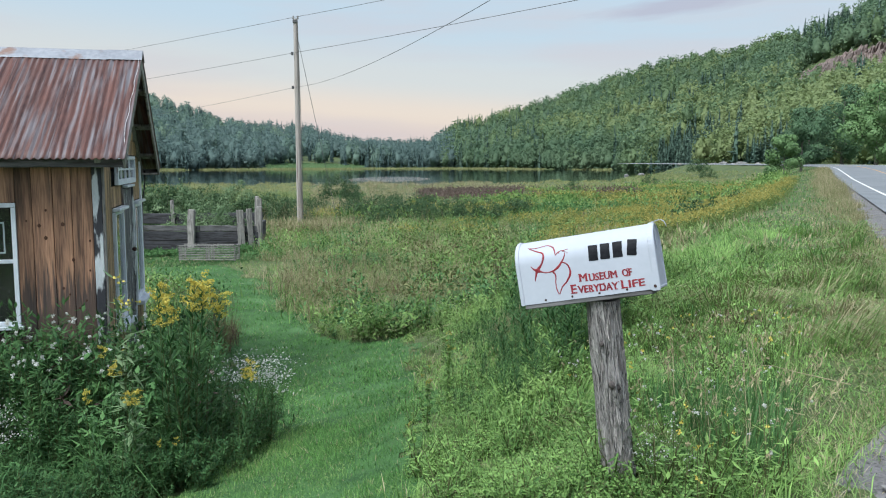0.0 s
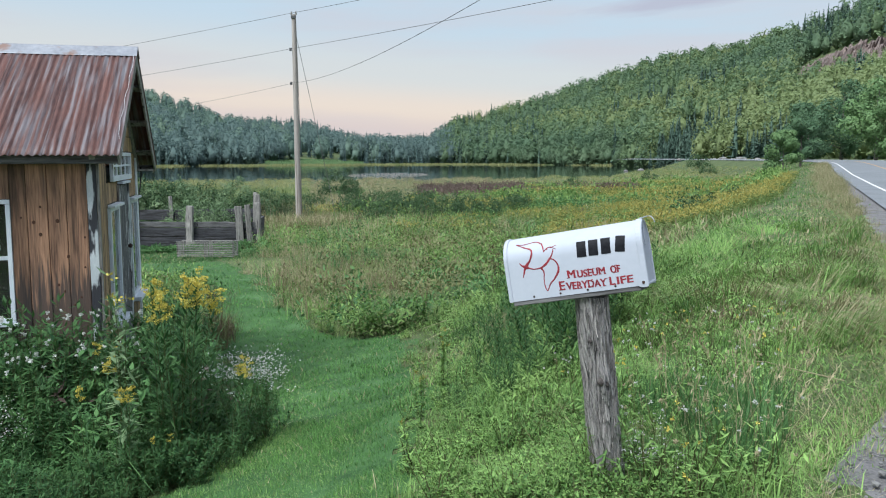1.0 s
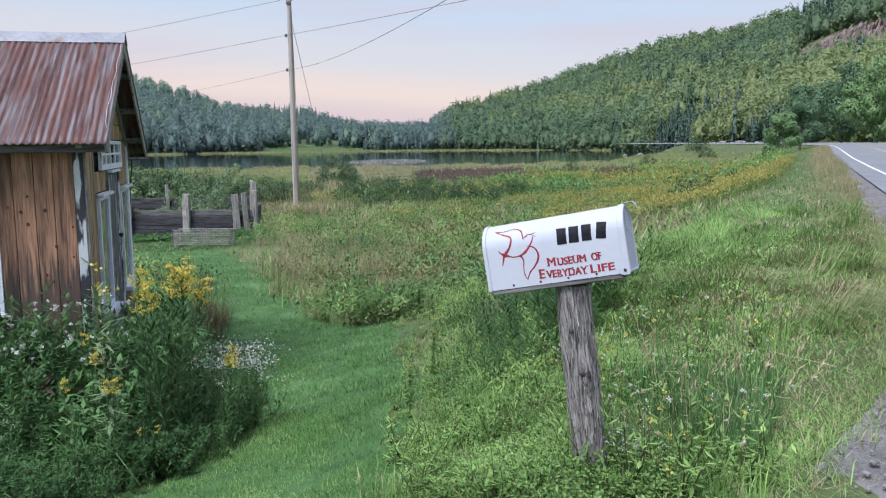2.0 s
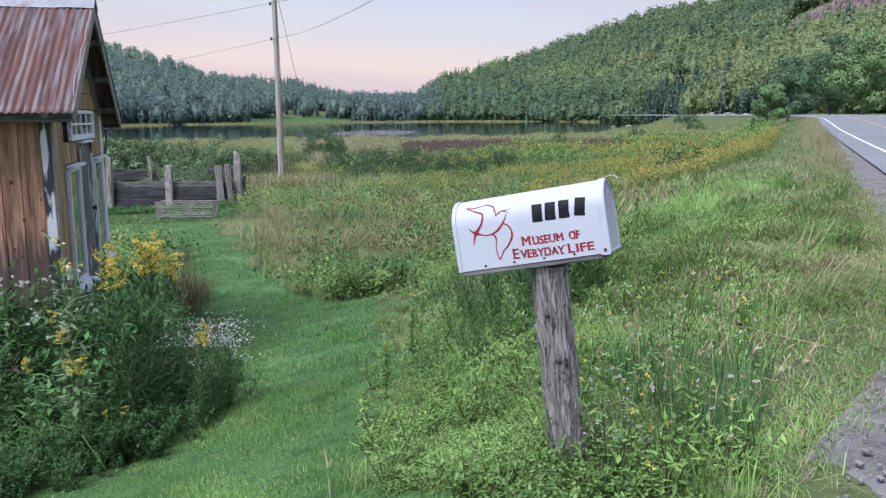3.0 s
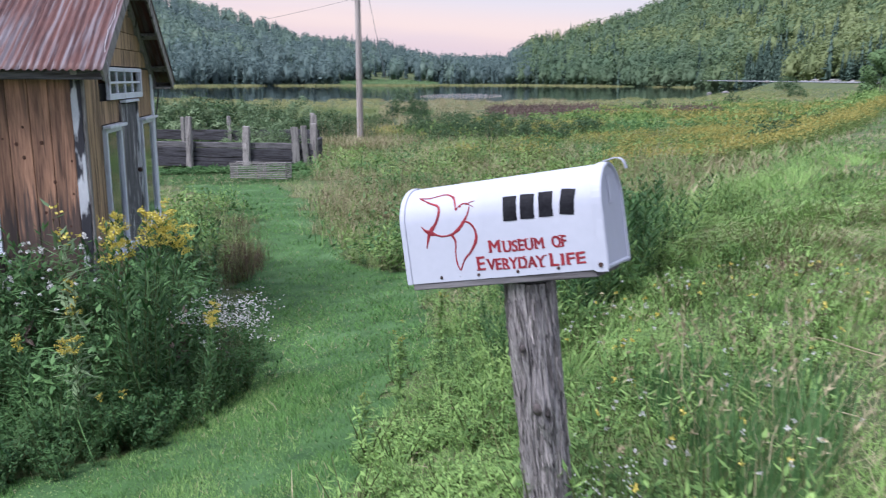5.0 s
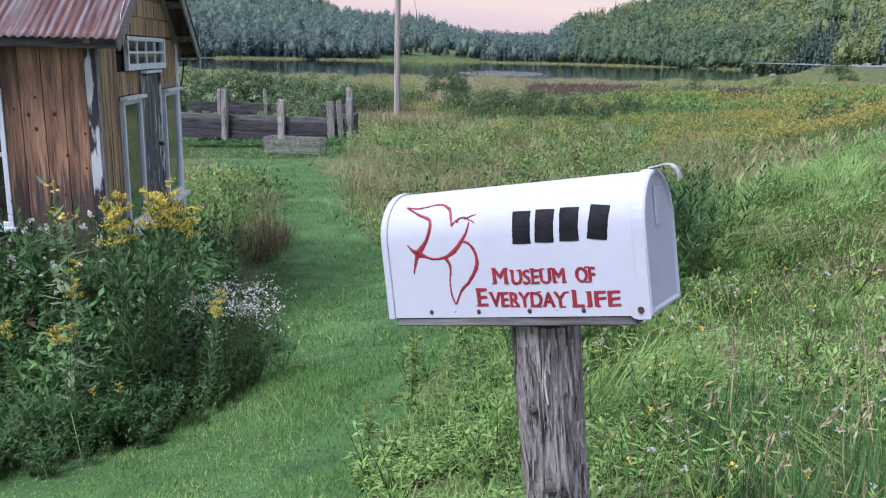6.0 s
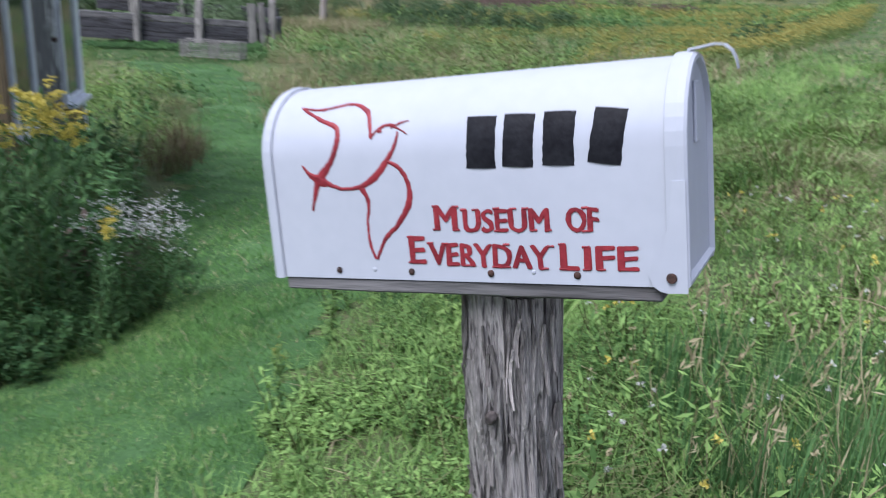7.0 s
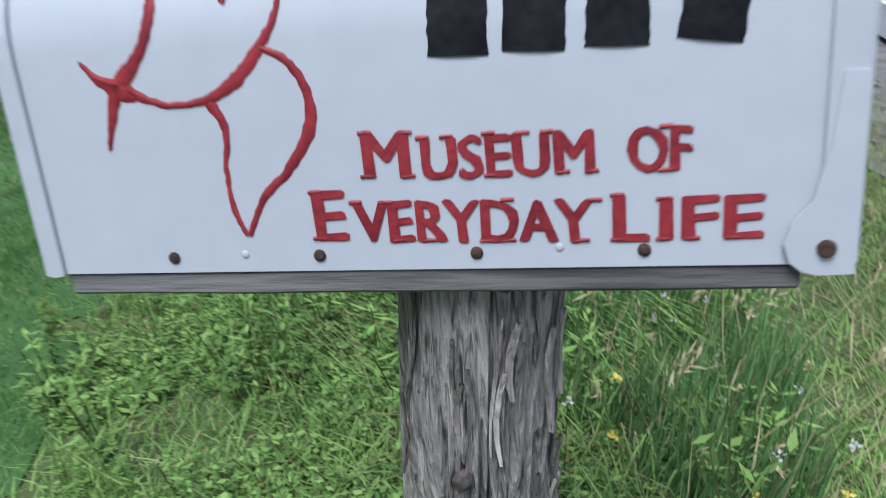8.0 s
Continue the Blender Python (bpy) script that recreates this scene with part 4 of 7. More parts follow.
    # old door
    door = part("door", box(-0.03, -0.004, 1.56, 2.36, SHED_FOOT + 0.12, 1.12, 0.003), PALE_DOOR, shed, "narrow old door with flaking pale paint")
    for y0, y1 in ((1.565, 1.76), (1.764, 1.96), (1.964, 2.16), (2.164, 2.355)):
        part("door_board", box(-0.004, 0.018, y0, y1, SHED_FOOT + 0.12, 1.12, 0.003, rough=0.002, cuts=5), PALE_DOOR, door)
    part("door_head", box(0.0, 0.07, 1.60, 2.36, 1.135, 1.165, 0.003), WHITE_TRIM, shed)
    part("door_post", box(0.0, 0.04, 2.362, 2.42, SHED_FOOT, 1.13, 0.004, rough=0.003, cuts=8), PEELING, shed)
    part("door_post", box(0.0, 0.03, 1.50, 1.557, SHED_FOOT, 1.13, 0.004, rough=0.003, cuts=8), GREY_WOOD, shed)
    bm = bmesh.new()
    bmesh.ops.create_uvsphere(bm, u_segments=12, v_segments=8, radius=0.03)
    part("door_knob", bm, RUSTY_BOLT, door, "dark metal door knob", True, Matrix.Translation((0.05, 2.22, 0.30)))
    # tall windows either side of the door
    for y0, y1 in ((0.74, 1.49), (2.64, 3.44)):
        side = part("side_window", box(0.0, 0.085, y0 - 0.03, y1 + 0.03, 0.885, 0.92, 0.004, rough=0.002), WHITE_TRIM, shed, "tall white-framed fixed window")
        for b in ((y0, y0 + 0.055, -0.46, 0.882), (y1 - 0.055, y1, -0.46, 0.882), (y0 + 0.057, y1 - 0.057, -0.46, -0.405), (y0 + 0.057, y1 - 0.057, 0.835, 0.882)):
            part("window_frame", box(-0.02, 0.03, b[0], b[1], b[2], b[3], 0.004, rough=0.001), WHITE_TRIM, side)
        part("window_sill", box(0.0, 0.12, y0 - 0.02, y1 + 0.02, -0.52, -0.463, 0.006, rough=0.002), WHITE_TRIM, side)
        p = part("pane", box(-0.004, 0.0, y0 + 0.056, y1 - 0.056, -0.404, 0.834, 0), GLASS, side)
        p.visible_shadow = False
    part("corner_board", box(0.0, 0.024, SHED_W - 0.11, SHED_W, SHED_FOOT, 1.5, 0.004, rough=0.002, cuts=8), WHITE_TRIM, shed, "greyed white corner board")
    part("downpipe_cable", tube([(0.06, SHED_W + 0.16, 1.33), (0.06, SHED_W + 0.15, 1.2), (0.05, SHED_W + 0.1, 1.05), (0.03, SHED_W + 0.02, 0.9), (0.02, SHED_W + 0.01, 0.6)], 0.011, 6), BLACK_CABLE, shed, "black cable hanging under the eave")

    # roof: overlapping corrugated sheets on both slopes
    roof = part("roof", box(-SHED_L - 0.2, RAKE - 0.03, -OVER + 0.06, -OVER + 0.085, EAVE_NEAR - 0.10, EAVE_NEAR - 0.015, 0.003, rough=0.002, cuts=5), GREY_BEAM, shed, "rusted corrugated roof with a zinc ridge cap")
    mid = SHED_W / 2
    for near in (True, False):
        y_e = -OVER if near else SHED_W + OVER
        z_e = EAVE_NEAR if near else EAVE_FAR
        x = RAKE
        first = True
        while x > -SHED_L - 0.2:
            w = 0.74 if first else 0.655
            first = False
            nx, ny = int(w * 110), 14
            verts = []
            for j in range(ny + 1):
                t = j / ny
                t2 = -0.012 + t * 1.012
                for i in range(nx + 1):
                    xx = x - (w + 0.03) * i / nx
                    wave = 0.0095 * math.cos(xx * math.tau / 0.0725)
                    sag = 0.006 * math.sin(t * 7 + x * 3) * t * (1 - t) + (0.004 if i < 4 else 0)
                    fray = 0.010 * math.sin(xx * 19 + x) if j == 0 else 0
                    verts.append((xx, y_e + (mid - y_e) * t2 - (fray if near else -fray), z_e + (RIDGE - z_e) * t2 + wave + sag))
            i = (np.arange(ny)[:, None] * (nx + 1) + np.arange(nx)[None]).ravel()
            ob = flat_object("roof_sheet", verts, np.stack([i, i + 1, i + nx + 2, i + nx + 1], -1), [RUST], smooth=True, parent=roof)
            thick = ob.modifiers.new("thick", "SOLIDIFY")
            thick.thickness = 0.003
            x -= w
    bm = bmesh.new()
    cap = [(-0.17, -0.105), (-0.165, -0.098), (-0.02, 0.022), (0.0, 0.03), (0.02, 0.022), (0.165, -0.098), (0.17, -0.105)]
    for x0, x1, up in ((RAKE + 0.01, -0.12, 0.006), (-0.09, -1.9, 0.0), (-1.87, -SHED_L - 0.2, 0.006)):
        a = [bm.verts.new((x0, mid + y, RIDGE + 0.012 + z + up)) for y, z in cap]
        b = [bm.verts.new((x1, mid + y, RIDGE + 0.012 + z + up)) for y, z in cap]
        for i in range(len(cap) - 1):
            bm.faces.new((a[i], a[i + 1], b[i + 1], b[i]))
    ridge = part("ridge_cap", bm, ZINC, roof, "dull galvanised ridge cap")
    ridge.modifiers.new("thick", "SOLIDIFY").thickness = 0.003
    # barge boards on the gable overhang, rafters and lookouts below the sheets
    for near in (True, False):
        y_e = -OVER if near else SHED_W + OVER
        z_e = EAVE_NEAR if near else EAVE_FAR
        length = math.hypot(mid - y_e, RIDGE - z_e)
        ang = math.degrees(math.atan2(RIDGE - z_e, abs(mid - y_e)))
        m = pose(0, y_e, z_e, ang if near else -ang, 0, 0)
        sgn = 1 if near else -1
        for x0, x1, d0, d1, mat, nm in ((RAKE - 0.035, RAKE - 0.01, -0.15, -0.018, GREY_WOOD, "barge_board"), (-0.03, 0.03, -0.14, -0.02, GREY_WOOD, "rafter")):
            lo, hi = sorted((0.02 * sgn, (length - 0.03) * sgn))
            part(nm, box(x0, x1, lo, hi, d0, d1, 0.004, rough=0.001), mat, roof, "", False, m)
        for f in (0.14, 0.42, 0.72, 0.93):
            yy = length * f * sgn
            part("purlin", box(-0.5, RAKE - 0.038, yy - 0.045, yy + 0.045, -0.058, -0.018, 0.003), GREY_WOOD, roof, "", False, m)
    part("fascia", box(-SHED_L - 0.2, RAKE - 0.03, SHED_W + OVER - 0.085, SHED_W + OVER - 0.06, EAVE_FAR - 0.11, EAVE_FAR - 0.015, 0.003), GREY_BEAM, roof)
    part("soffit_return", box(0.003, RAKE - 0.036, SHED_W - 0.05, SHED_W + OVER - 0.088, EAVE_FAR - 0.10, EAVE_FAR - 0.075, 0.003), GREY_WOOD, roof)
    # a length of white cord lying along the edge of the roof
    pts = []
    for k in range(15):
        t = k / 14
        f = 0.97 - 0.82 * t
        pts.append((RAKE - 0.018 - 0.03 * t - 0.008 * math.sin(k * 1.7), -OVER + (mid + OVER) * f, EAVE_NEAR + (RIDGE - EAVE_NEAR) * f + 0.022))
    pts += [(RAKE - 0.02, -OVER + 0.2, EAVE_NEAR + 0.10), (RAKE + 0.012, -OVER + 0.17, EAVE_NEAR + 0.02), (RAKE + 0.005, -OVER + 0.16, EAVE_NEAR - 0.09)]
    part("cord", tube(pts, 0.0024, 6), STRING, roof, "thin white cord along the roof edge")


build_shed()

# ---- timber bed, slatted rack and utility pole ----


def beam(length, tall, deep, cuts=8, rough=0.01):
    return box(0, length, 0, deep, 0, tall, 0.012, rough=rough, cuts=cuts)


def build_bed():
    base = ground_at(-9.5, 31.5) + 0.07
    bed = thing("timber_bed", pose(-7.05, 31.6, base, 0, 0, 176.0), "old dark timber-walled raised garden bed with grey posts", "raised bed")
    # front wall runs away from the post group; x along the wall
    for z, tall, mat, x0, x1 in ((0.0, 0.36, TIMBER, 0, 7.6), (0.37, 0.34, TIMBER, 0, 7.6), (0.72, 0.22, GREY_BEAM, -0.05, 2.3), (0.73, 0.20, GREY_BEAM, 2.32, 4.7), (0.71, 0.22, GREY_BEAM, 4.72, 7.6)):
        part("timber", beam(x1 - x0, tall, 0.16), mat, bed, "", False, pose(x0, 0.0, z))
    for z, tall, lean in ((0.0, 0.42, 0), (0.43, 0.34, 0.3), (0.78, 0.30, -0.4), (1.09, 0.2, 0.6)):
        part("timber", beam(7.2, tall, 0.16), TIMBER, bed, "", False, pose(0.62, -2.6, z, 0, lean, 1.0))
    for z, tall in ((0.0, 0.36), (0.37, 0.34), (0.72, 0.28)):
        part("timber", beam(2.6, tall, 0.15), TIMBER, bed, "", False, pose(0.66, -2.6, z, 0, 0, 102))
    for x, y, tall, w, lean in ((0.62, 0.26, 1.50, 0.27, 2.0), (2.62, 0.24, 1.50, 0.30, -2.0), (4.9, 0.28, 1.85, 0.28, -2.5), (0.25, 0.22, 1.55, 0.2, 3.0), (0.0, 0.1, 1.62, 0.24, -1), (0.1, -0.5, 1.92, 0.16, 1), (0.4, -0.9, 1.98, 0.16, -2), (4.3, -2.3, 1.75, 0.14, 2), (6.4, -2.35, 1.7, 0.14, 0)):
        part("post", box(-w / 2, w / 2, -0.06, 0.06, -0.25, tall + 0.06, 0.015, rough=0.012, cuts=8), GREY_WOOD, bed, "split grey post", False, pose(x, y, 0, 0, lean, 8 * lean))
    # soil inside
    part("bed_soil", box(0.7, 7.0, -2.4, -0.05, 0.0, 0.55, 0.0), SOIL, bed)
    return bed


build_bed()


def build_rack():
    x0, y0, x1, y1 = -8.72, 27.0, -6.82, 26.9
    rack = thing("slatted_rack", pose(x0, y0, ground_at(-7.8, 27) + 0.06, 0, 0, math.degrees(math.atan2(y1 - y0, x1 - x0))), "low grey slatted wooden frame lying in the grass", "rack")
    w = math.hypot(x1 - x0, y1 - y0)
    for side_y, n in ((0.0, 8), (0.5, 3)):
        for i in range(n):
            z = 0.03 + i * 0.058
            part("slat", box(0, w, side_y, side_y + 0.02, z, z + 0.024, 0.003, rough=0.003, cuts=3), GREY_WOOD, rack)
        for x in (0.03, w * 0.49, w * 0.53, w - 0.03):
            part("upright", box(x - 0.02, x + 0.02, side_y + 0.022, side_y + 0.05, 0.0, 0.485, 0.003), GREY_WOOD, rack)
    for x in (0.0, w - 0.03):
        for i in range(8):
            z = 0.03 + i * 0.058
            part("slat", box(x, x + 0.02, 0.025, 0.498, z, z + 0.026, 0.003), GREY_WOOD, rack)
    part("top_rail", box(-0.01, w + 0.01, -0.012, 0.03, 0.488, 0.515, 0.003), GREY_WOOD, rack)
    part("top_rail", box(-0.01, w + 0.01, 0.48, 0.52, 0.488, 0.515, 0.003), GREY_WOOD, rack)


build_rack()


def build_pole():
    foot = Vector((-7.18, 41.4, ground_at(-7.34, 41.4) - 0.2))
    top = Vector((-7.24, 41.4, 8.45))
    pole = thing("utility_pole", Matrix.Translation(foot), "tall bare wooden utility pole standing in the meadow", "utility pole")
    part("shaft", tube([foot.lerp(top, k / 12) - foot for k in range(13)], [0.155 - 0.004 * k for k in range(13)], 14), POLE_WOOD, pole, smooth=True)
    d = top - foot
    part("crown_bracket", box(-0.12, 0.12, -0.14, -0.05, -0.08, 0.06, 0.01), WIRE, pole, "", False, Matrix.Translation(d - Vector((0, 0, 0.12))))
    for dx in (-0.1, 0.12):
        bm = bmesh.new()
        bmesh.ops.create_cone(bm, cap_ends=True, segments=10, radius1=0.05, radius2=0.03, depth=0.16)
        part("insulator", bm, GREY_WOOD, pole, "small grey insulator", False, Matrix.Translation(d + Vector((dx, -0.05, 0.06))))
    for drop in (1.68, 3.32):
        bm = bmesh.new()
        bmesh.ops.create_cone(bm, cap_ends=True, segments=10, radius1=0.06, radius2=0.06, depth=0.14)
        part("insulator", bm, WIRE, pole, "", False, Matrix.Translation(d + Vector((-0.17, -0.1, -drop))))
    part("guy_wire", tube([d - Vector((0, 0, 0.5)), Vector((1.9, 0.6, 0.2))], 0.012, 5), WIRE, pole, "slanting steel guy wire")
    part("ground_wire", tube([d + Vector((0.12, -0.1, -0.3)), Vector((0.17, -0.08, 4.0)), Vector((0.17, -0.1, 0.3))], 0.012, 5), WIRE, pole)
    # lines run on past the pole on both sides
    for z, away, here, thick, sag in ((8.52, (-13.0, 10.0), (5.25, -5.6), 0.010, 0.5), (6.82, (-10.3, 8.6), (11.2, -14.0), 0.010, 0.5), (5.15, (-9.4, 8.9), (7.25, -22.5), 0.007, 1.0)):
        for (dx, dy), far in ((away, 4.5), (here, 7.0 if here[0] < 6 else (3.6 if here[0] > 9 else 2.0))):
            a = Vector((-7.26, 41.3, z))
            b = a + Vector((dx, dy, 0)) * far + Vector((0, 0, 0.6 if dx > 0 else -0.3))
            pts = []
            for k in range(41):
                t = k / 40
                p = a.lerp(b, t)
                p.z -= 4 * sag * t * (1 - t)
                pts.append(p)
            ob = part("overhead_line", tube(pts, thick, 5), WIRE, None)
            tagged(ob, "thin dark overhead line strung from the pole", "cable", "overhead lines")


build_pole()

# ---- plants ----
RNG = np.random.default_rng(7)


def joined(parts):
    """Joins (verts, quads, slots) pieces into one."""
    vs, qs, ms, n = [], [], [], 0
    for v, q, m in parts:
        vs.append(v)
        qs.append(q + n)
        ms.append(m)
        n += len(v)
    return np.concatenate(vs), np.concatenate(qs), np.concatenate(ms)


def blades(pos, tall, wide, yaw, lean, slot, droop=0.35, bent=True):
    """Blades of grass: bent in two faces each, or one plain face where they stand far off."""
    n = len(pos)
    across = np.stack([np.cos(yaw), np.sin(yaw), np.zeros(n)], -1)
    fall = np.stack([-np.sin(yaw), np.cos(yaw), np.zeros(n)], -1)
    up = np.array([0, 0, 1.0])
    a = pos + 0
    b = pos + up * (tall * 0.58)[:, None] + fall * (tall * lean * 0.4)[:, None]
    c = pos + up * (tall * (1 - droop * np.abs(lean)))[:, None] + fall * (tall * lean)[:, None]
    w = across * (wide / 2)[:, None]
    if not bent:
        v = np.stack([a - w, a + w, c + w * 0.15, c - w * 0.15], 1).reshape(-1, 3)
        return v, np.arange(len(v)).reshape(-1, 4), np.broadcast_to(slot, n)
    v = np.stack([a - w, a + w, b - w * 0.8, b + w * 0.8, c - w * 0.12, c + w * 0.12], 1).reshape(-1, 3)
    i = np.arange(n)[:, None] * 6
    q = np.concatenate([i + [0, 1, 3, 2], i + [2, 3, 5, 4]], 1).reshape(-1, 4)
    return v, q, np.repeat(np.broadcast_to(slot, n), 2)


def leaves(pos, way, side, length, wide, slot):
    """Pointed leaves as four-cornered faces, slightly folded out of the flat."""
    length, wide = np.broadcast_to(length, len(pos))[:, None], np.broadcast_to(wide, len(pos))[:, None]
    nrm = np.cross(way, side)
    v = np.stack([pos, pos + way * length * 0.45 + side * wide / 2 - nrm * length * 0.04, pos + way * length - nrm * length * 0.14, pos + way * length * 0.45 - side * wide / 2 - nrm * length * 0.04], 1).reshape(-1, 3)
    return v, np.arange(len(v)).reshape(-1, 4), np.broadcast_to(slot, len(pos))


def unit(v):
    return v / np.maximum(np.linalg.norm(v, axis=-1, keepdims=True), 1e-6)


def any_ways(n, up=0.0, rng=RNG):
    v = rng.normal(size=(n, 3))
    v[:, 2] += up
    return unit(v)


def strewn(template, pos, yaw, scale, squash=None):
    """Many copies of one template joined: each turned and sized."""
    v, q, m = template
    n = len(pos)
    c, s = np.cos(yaw), np.sin(yaw)
    x = v[None, :, 0] * c[:, None] - v[None, :, 1] * s[:, None]
    y = v[None, :, 0] * s[:, None] + v[None, :, 1] * c[:, None]
    z = np.broadcast_to(v[None, :, 2], x.shape) * (1 if squash is None else squash[:, None])
    out = np.stack([x, y, z], -1) * scale[:, None, None] + pos[:, None]
    quads = (q[None] + (np.arange(n) * len(v))[:, None, None]).reshape(-1, 4)
    return out.reshape(-1, 3), quads, np.tile(m, n)


def stem_to(top, wide, slot, foot=(0, 0, 0), bend=0.0):
    foot, top = np.array(foot, float), np.array(top, float)
    mid = (foot + top) / 2 + np.array([bend, bend * 0.5, 0])
    out = []
    for d in (np.array([1, 0, 0.0]), np.array([0, 1.0, 0])):
        w = d * wide / 2
        out.append((np.array([foot - w, foot + w, mid + w * 0.8, mid - w * 0.8, top + w * 0.4, top - w * 0.4]), np.array([[0, 1, 2, 3], [3, 2, 4, 5]]), np.full(2, slot)))
    return joined(out)


def goldenrod_shape(seed, tall=1.25, bloom=1.0):
    """Slots: 0 stem, 1 leaf, 2 bloom."""
    r = np.random.default_rng(seed)
    lean = r.normal(size=2) * 0.10
    top = np.array([lean[0], lean[1], tall * 0.9])
    out = [stem_to(top, 0.007, 0, bend=r.normal() * 0.03)]
    n = 60
    f = np.linspace(0.10, 0.97, n)
    a = np.arange(n) * 2.4 + r.normal(size=n) * 0.3
    way = unit(np.stack([np.cos(a), np.sin(a), 0.25 + 0.5 * f + r.normal(size=n) * 0.2], -1))
    side = unit(np.cross(way, np.tile([0, 0, 1.0], (n, 1))))
    out.append(leaves(f[:, None] * top, way, side, (0.05 + 0.085 * np.sin(np.pi * np.clip(f, 0.08, 0.95))) * r.uniform(0.8, 1.2, n), 0.017 * r.uniform(0.8, 1.3, n), 1))
    k = int(13 * bloom)
    for j in range(k):
        a, f = r.uniform(0, 6.3), r.uniform(0.86, 1.0)
        length = r.uniform(0.05, 0.11) * (1.25 - f) * 2.4
        start = top * f
        t = np.linspace(0.1, 1, 13)
        d = np.array([math.cos(a), math.sin(a)])
        line = np.stack([start[0] + d[0] * length * t, start[1] + d[1] * length * t, start[2] + length * (0.95 * t - 0.55 * t * t)], -1)
        pos = np.repeat(line, 3, 0) + r.normal(size=(39, 3)) * 0.008
        way = unit(r.normal(size=(39, 3)) + np.array([0, 0, 0.8]))
        side = unit(np.cross(way, r.normal(size=(39, 3))))
        out.append(leaves(pos, way, side, 0.014, 0.010, 2))
    return joined(out)


def aster_shape(seed, tall=0.95):
    r = np.random.default_rng(seed)
    out = []
    for j in range(26):
        a, d = r.uniform(0, 6.3), r.uniform(0, 0.30)
        top = np.array([math.cos(a) * d, math.sin(a) * d, tall * r.uniform(0.72, 1.0) - d * 0.7])
        out.append(stem_to(top, 0.004, 0))
        n = 18
        f = r.uniform(0.25, 1, n)
        way = any_ways(n, 0.3, r)
        out.append(leaves(f[:, None] * top, way, unit(np.cross(way, r.normal(size=(n, 3)))), 0.05, 0.012, 1))
        n = 20
        pos = top + r.normal(size=(n, 3)) * np.array([0.05, 0.05, 0.025])
        way = any_ways(n, 0.2, r)
        out.append(leaves(pos, way, unit(np.cross(way, np.tile([0, 0, 1.0], (n, 1)) + 0.01)), 0.019, 0.016, 2))
    return joined(out)


def weed_shape(seed, tall=0.9, leaf=0.09, wide=0.035, n=75, bushy=0.16, tip_slot=None):
    """A leafy many-stemmed weed; slots 0 stem, 1 leaf, 2 tips."""
    r = np.random.default_rng(seed)
    out = []
    for j in range(6):
        a, d = r.uniform(0, 6.3), r.uniform(0.2, 1) * bushy * 1.6
        top = np.array([math.cos(a) * d, math.sin(a) * d, tall * r.uniform(0.65, 1.0)])
        out.append(stem_to(top, 0.005, 0, bend=r.normal() * 0.02))
        m = n // 6
        f = r.uniform(0.12, 1.0, m)
        way = any_ways(m, 0.15, r)
        way[:, 2] *= 0.55
        way = unit(way)
        out.append(leaves(f[:, None] * top, way, unit(np.cross(way, np.tile([0.02, 0.01, 1.0], (m, 1)))), leaf * r.uniform(0.6, 1.25, m), wide * r.uniform(0.7, 1.2, m), 1))
        if tip_slot is not None:
            m = 7
            pos = top + r.normal(size=(m, 3)) * 0.018
            way = any_ways(m, 0.7, r)
            out.append(leaves(pos, way, unit(np.cross(way, r.normal(size=(m, 3)))), 0.03, 0.022, tip_slot))
    return joined(out)


def tuft_shape(seed, n=26, tall=0.55, spread=0.16, wide=0.007, dry=0.15, heads=2, lean=0.45, bent=True):
    """A tuft of grass; slots 0 green, 1 straw."""
    r = np.random.default_rng(seed)
    pos = np.concatenate([r.normal(size=(n, 2)) * spread * 0.6, np.zeros((n, 1)) - 0.02], 1)
    h = tall * r.uniform(0.5, 1.05, n)
    out = [blades(pos, h, wide * r.uniform(0.7, 1.3, n), r.uniform(0, 6.3, n), r.uniform(0.1, 2 * lean, n), (r.random(n) < dry).astype(int), 0.35, bent)]
    for j in range(heads):
        top = np.array([r.normal() * 0.1, r.normal() * 0.1, tall * r.uniform(1.2, 1.6)])
        out.append(stem_to(top, 0.003, 1, bend=r.normal() * 0.03))
        m = 9
        p = top * np.linspace(0.84, 1.02, m)[:, None] + r.normal(size=(m, 3)) * 0.006
        way = any_ways(m, 1.2, r)
        out.append(leaves(p, way, unit(np.cross(way, r.normal(size=(m, 3)))), 0.035, 0.007, 1))
    return joined(out)


def shrub_shape(seed, wide=0.8, tall=1.6, n=900, leaf=0.085, slot=1):
    """A rounded bush of many stems and small leaves in uneven clumps."""
    r = np.random.default_rng(seed)
    out = []
    k = 26
    a, d = r.uniform(0, 6.3, k), np.sqrt(r.uniform(0, 1, k))
    tops = np.stack([np.cos(a) * d * wide, np.sin(a) * d * wide, tall * (1 - 0.45 * d * d) * r.uniform(0.7, 1.05, k)], -1)
    for t in tops:
        out.append(stem_to(t, 0.012, 0, foot=(t[0] * 0.25, t[1] * 0.25, 0), bend=r.normal() * 0.05))
    which = r.integers(0, k, n)
    f = 0.25 + 0.8 * np.sqrt(r.uniform(0, 1, n))
    pos = tops[which] * f[:, None] + r.normal(size=(n, 3)) * 0.11
    pos[:, 2] = np.maximum(pos[:, 2], 0.03)
    way = any_ways(n, 0.4, r)
    out.append(leaves(pos, way, unit(np.cross(way, r.normal(size=(n, 3)))), leaf * r.uniform(0.6, 1.3, n), leaf * 0.42, slot))
    return joined(out)


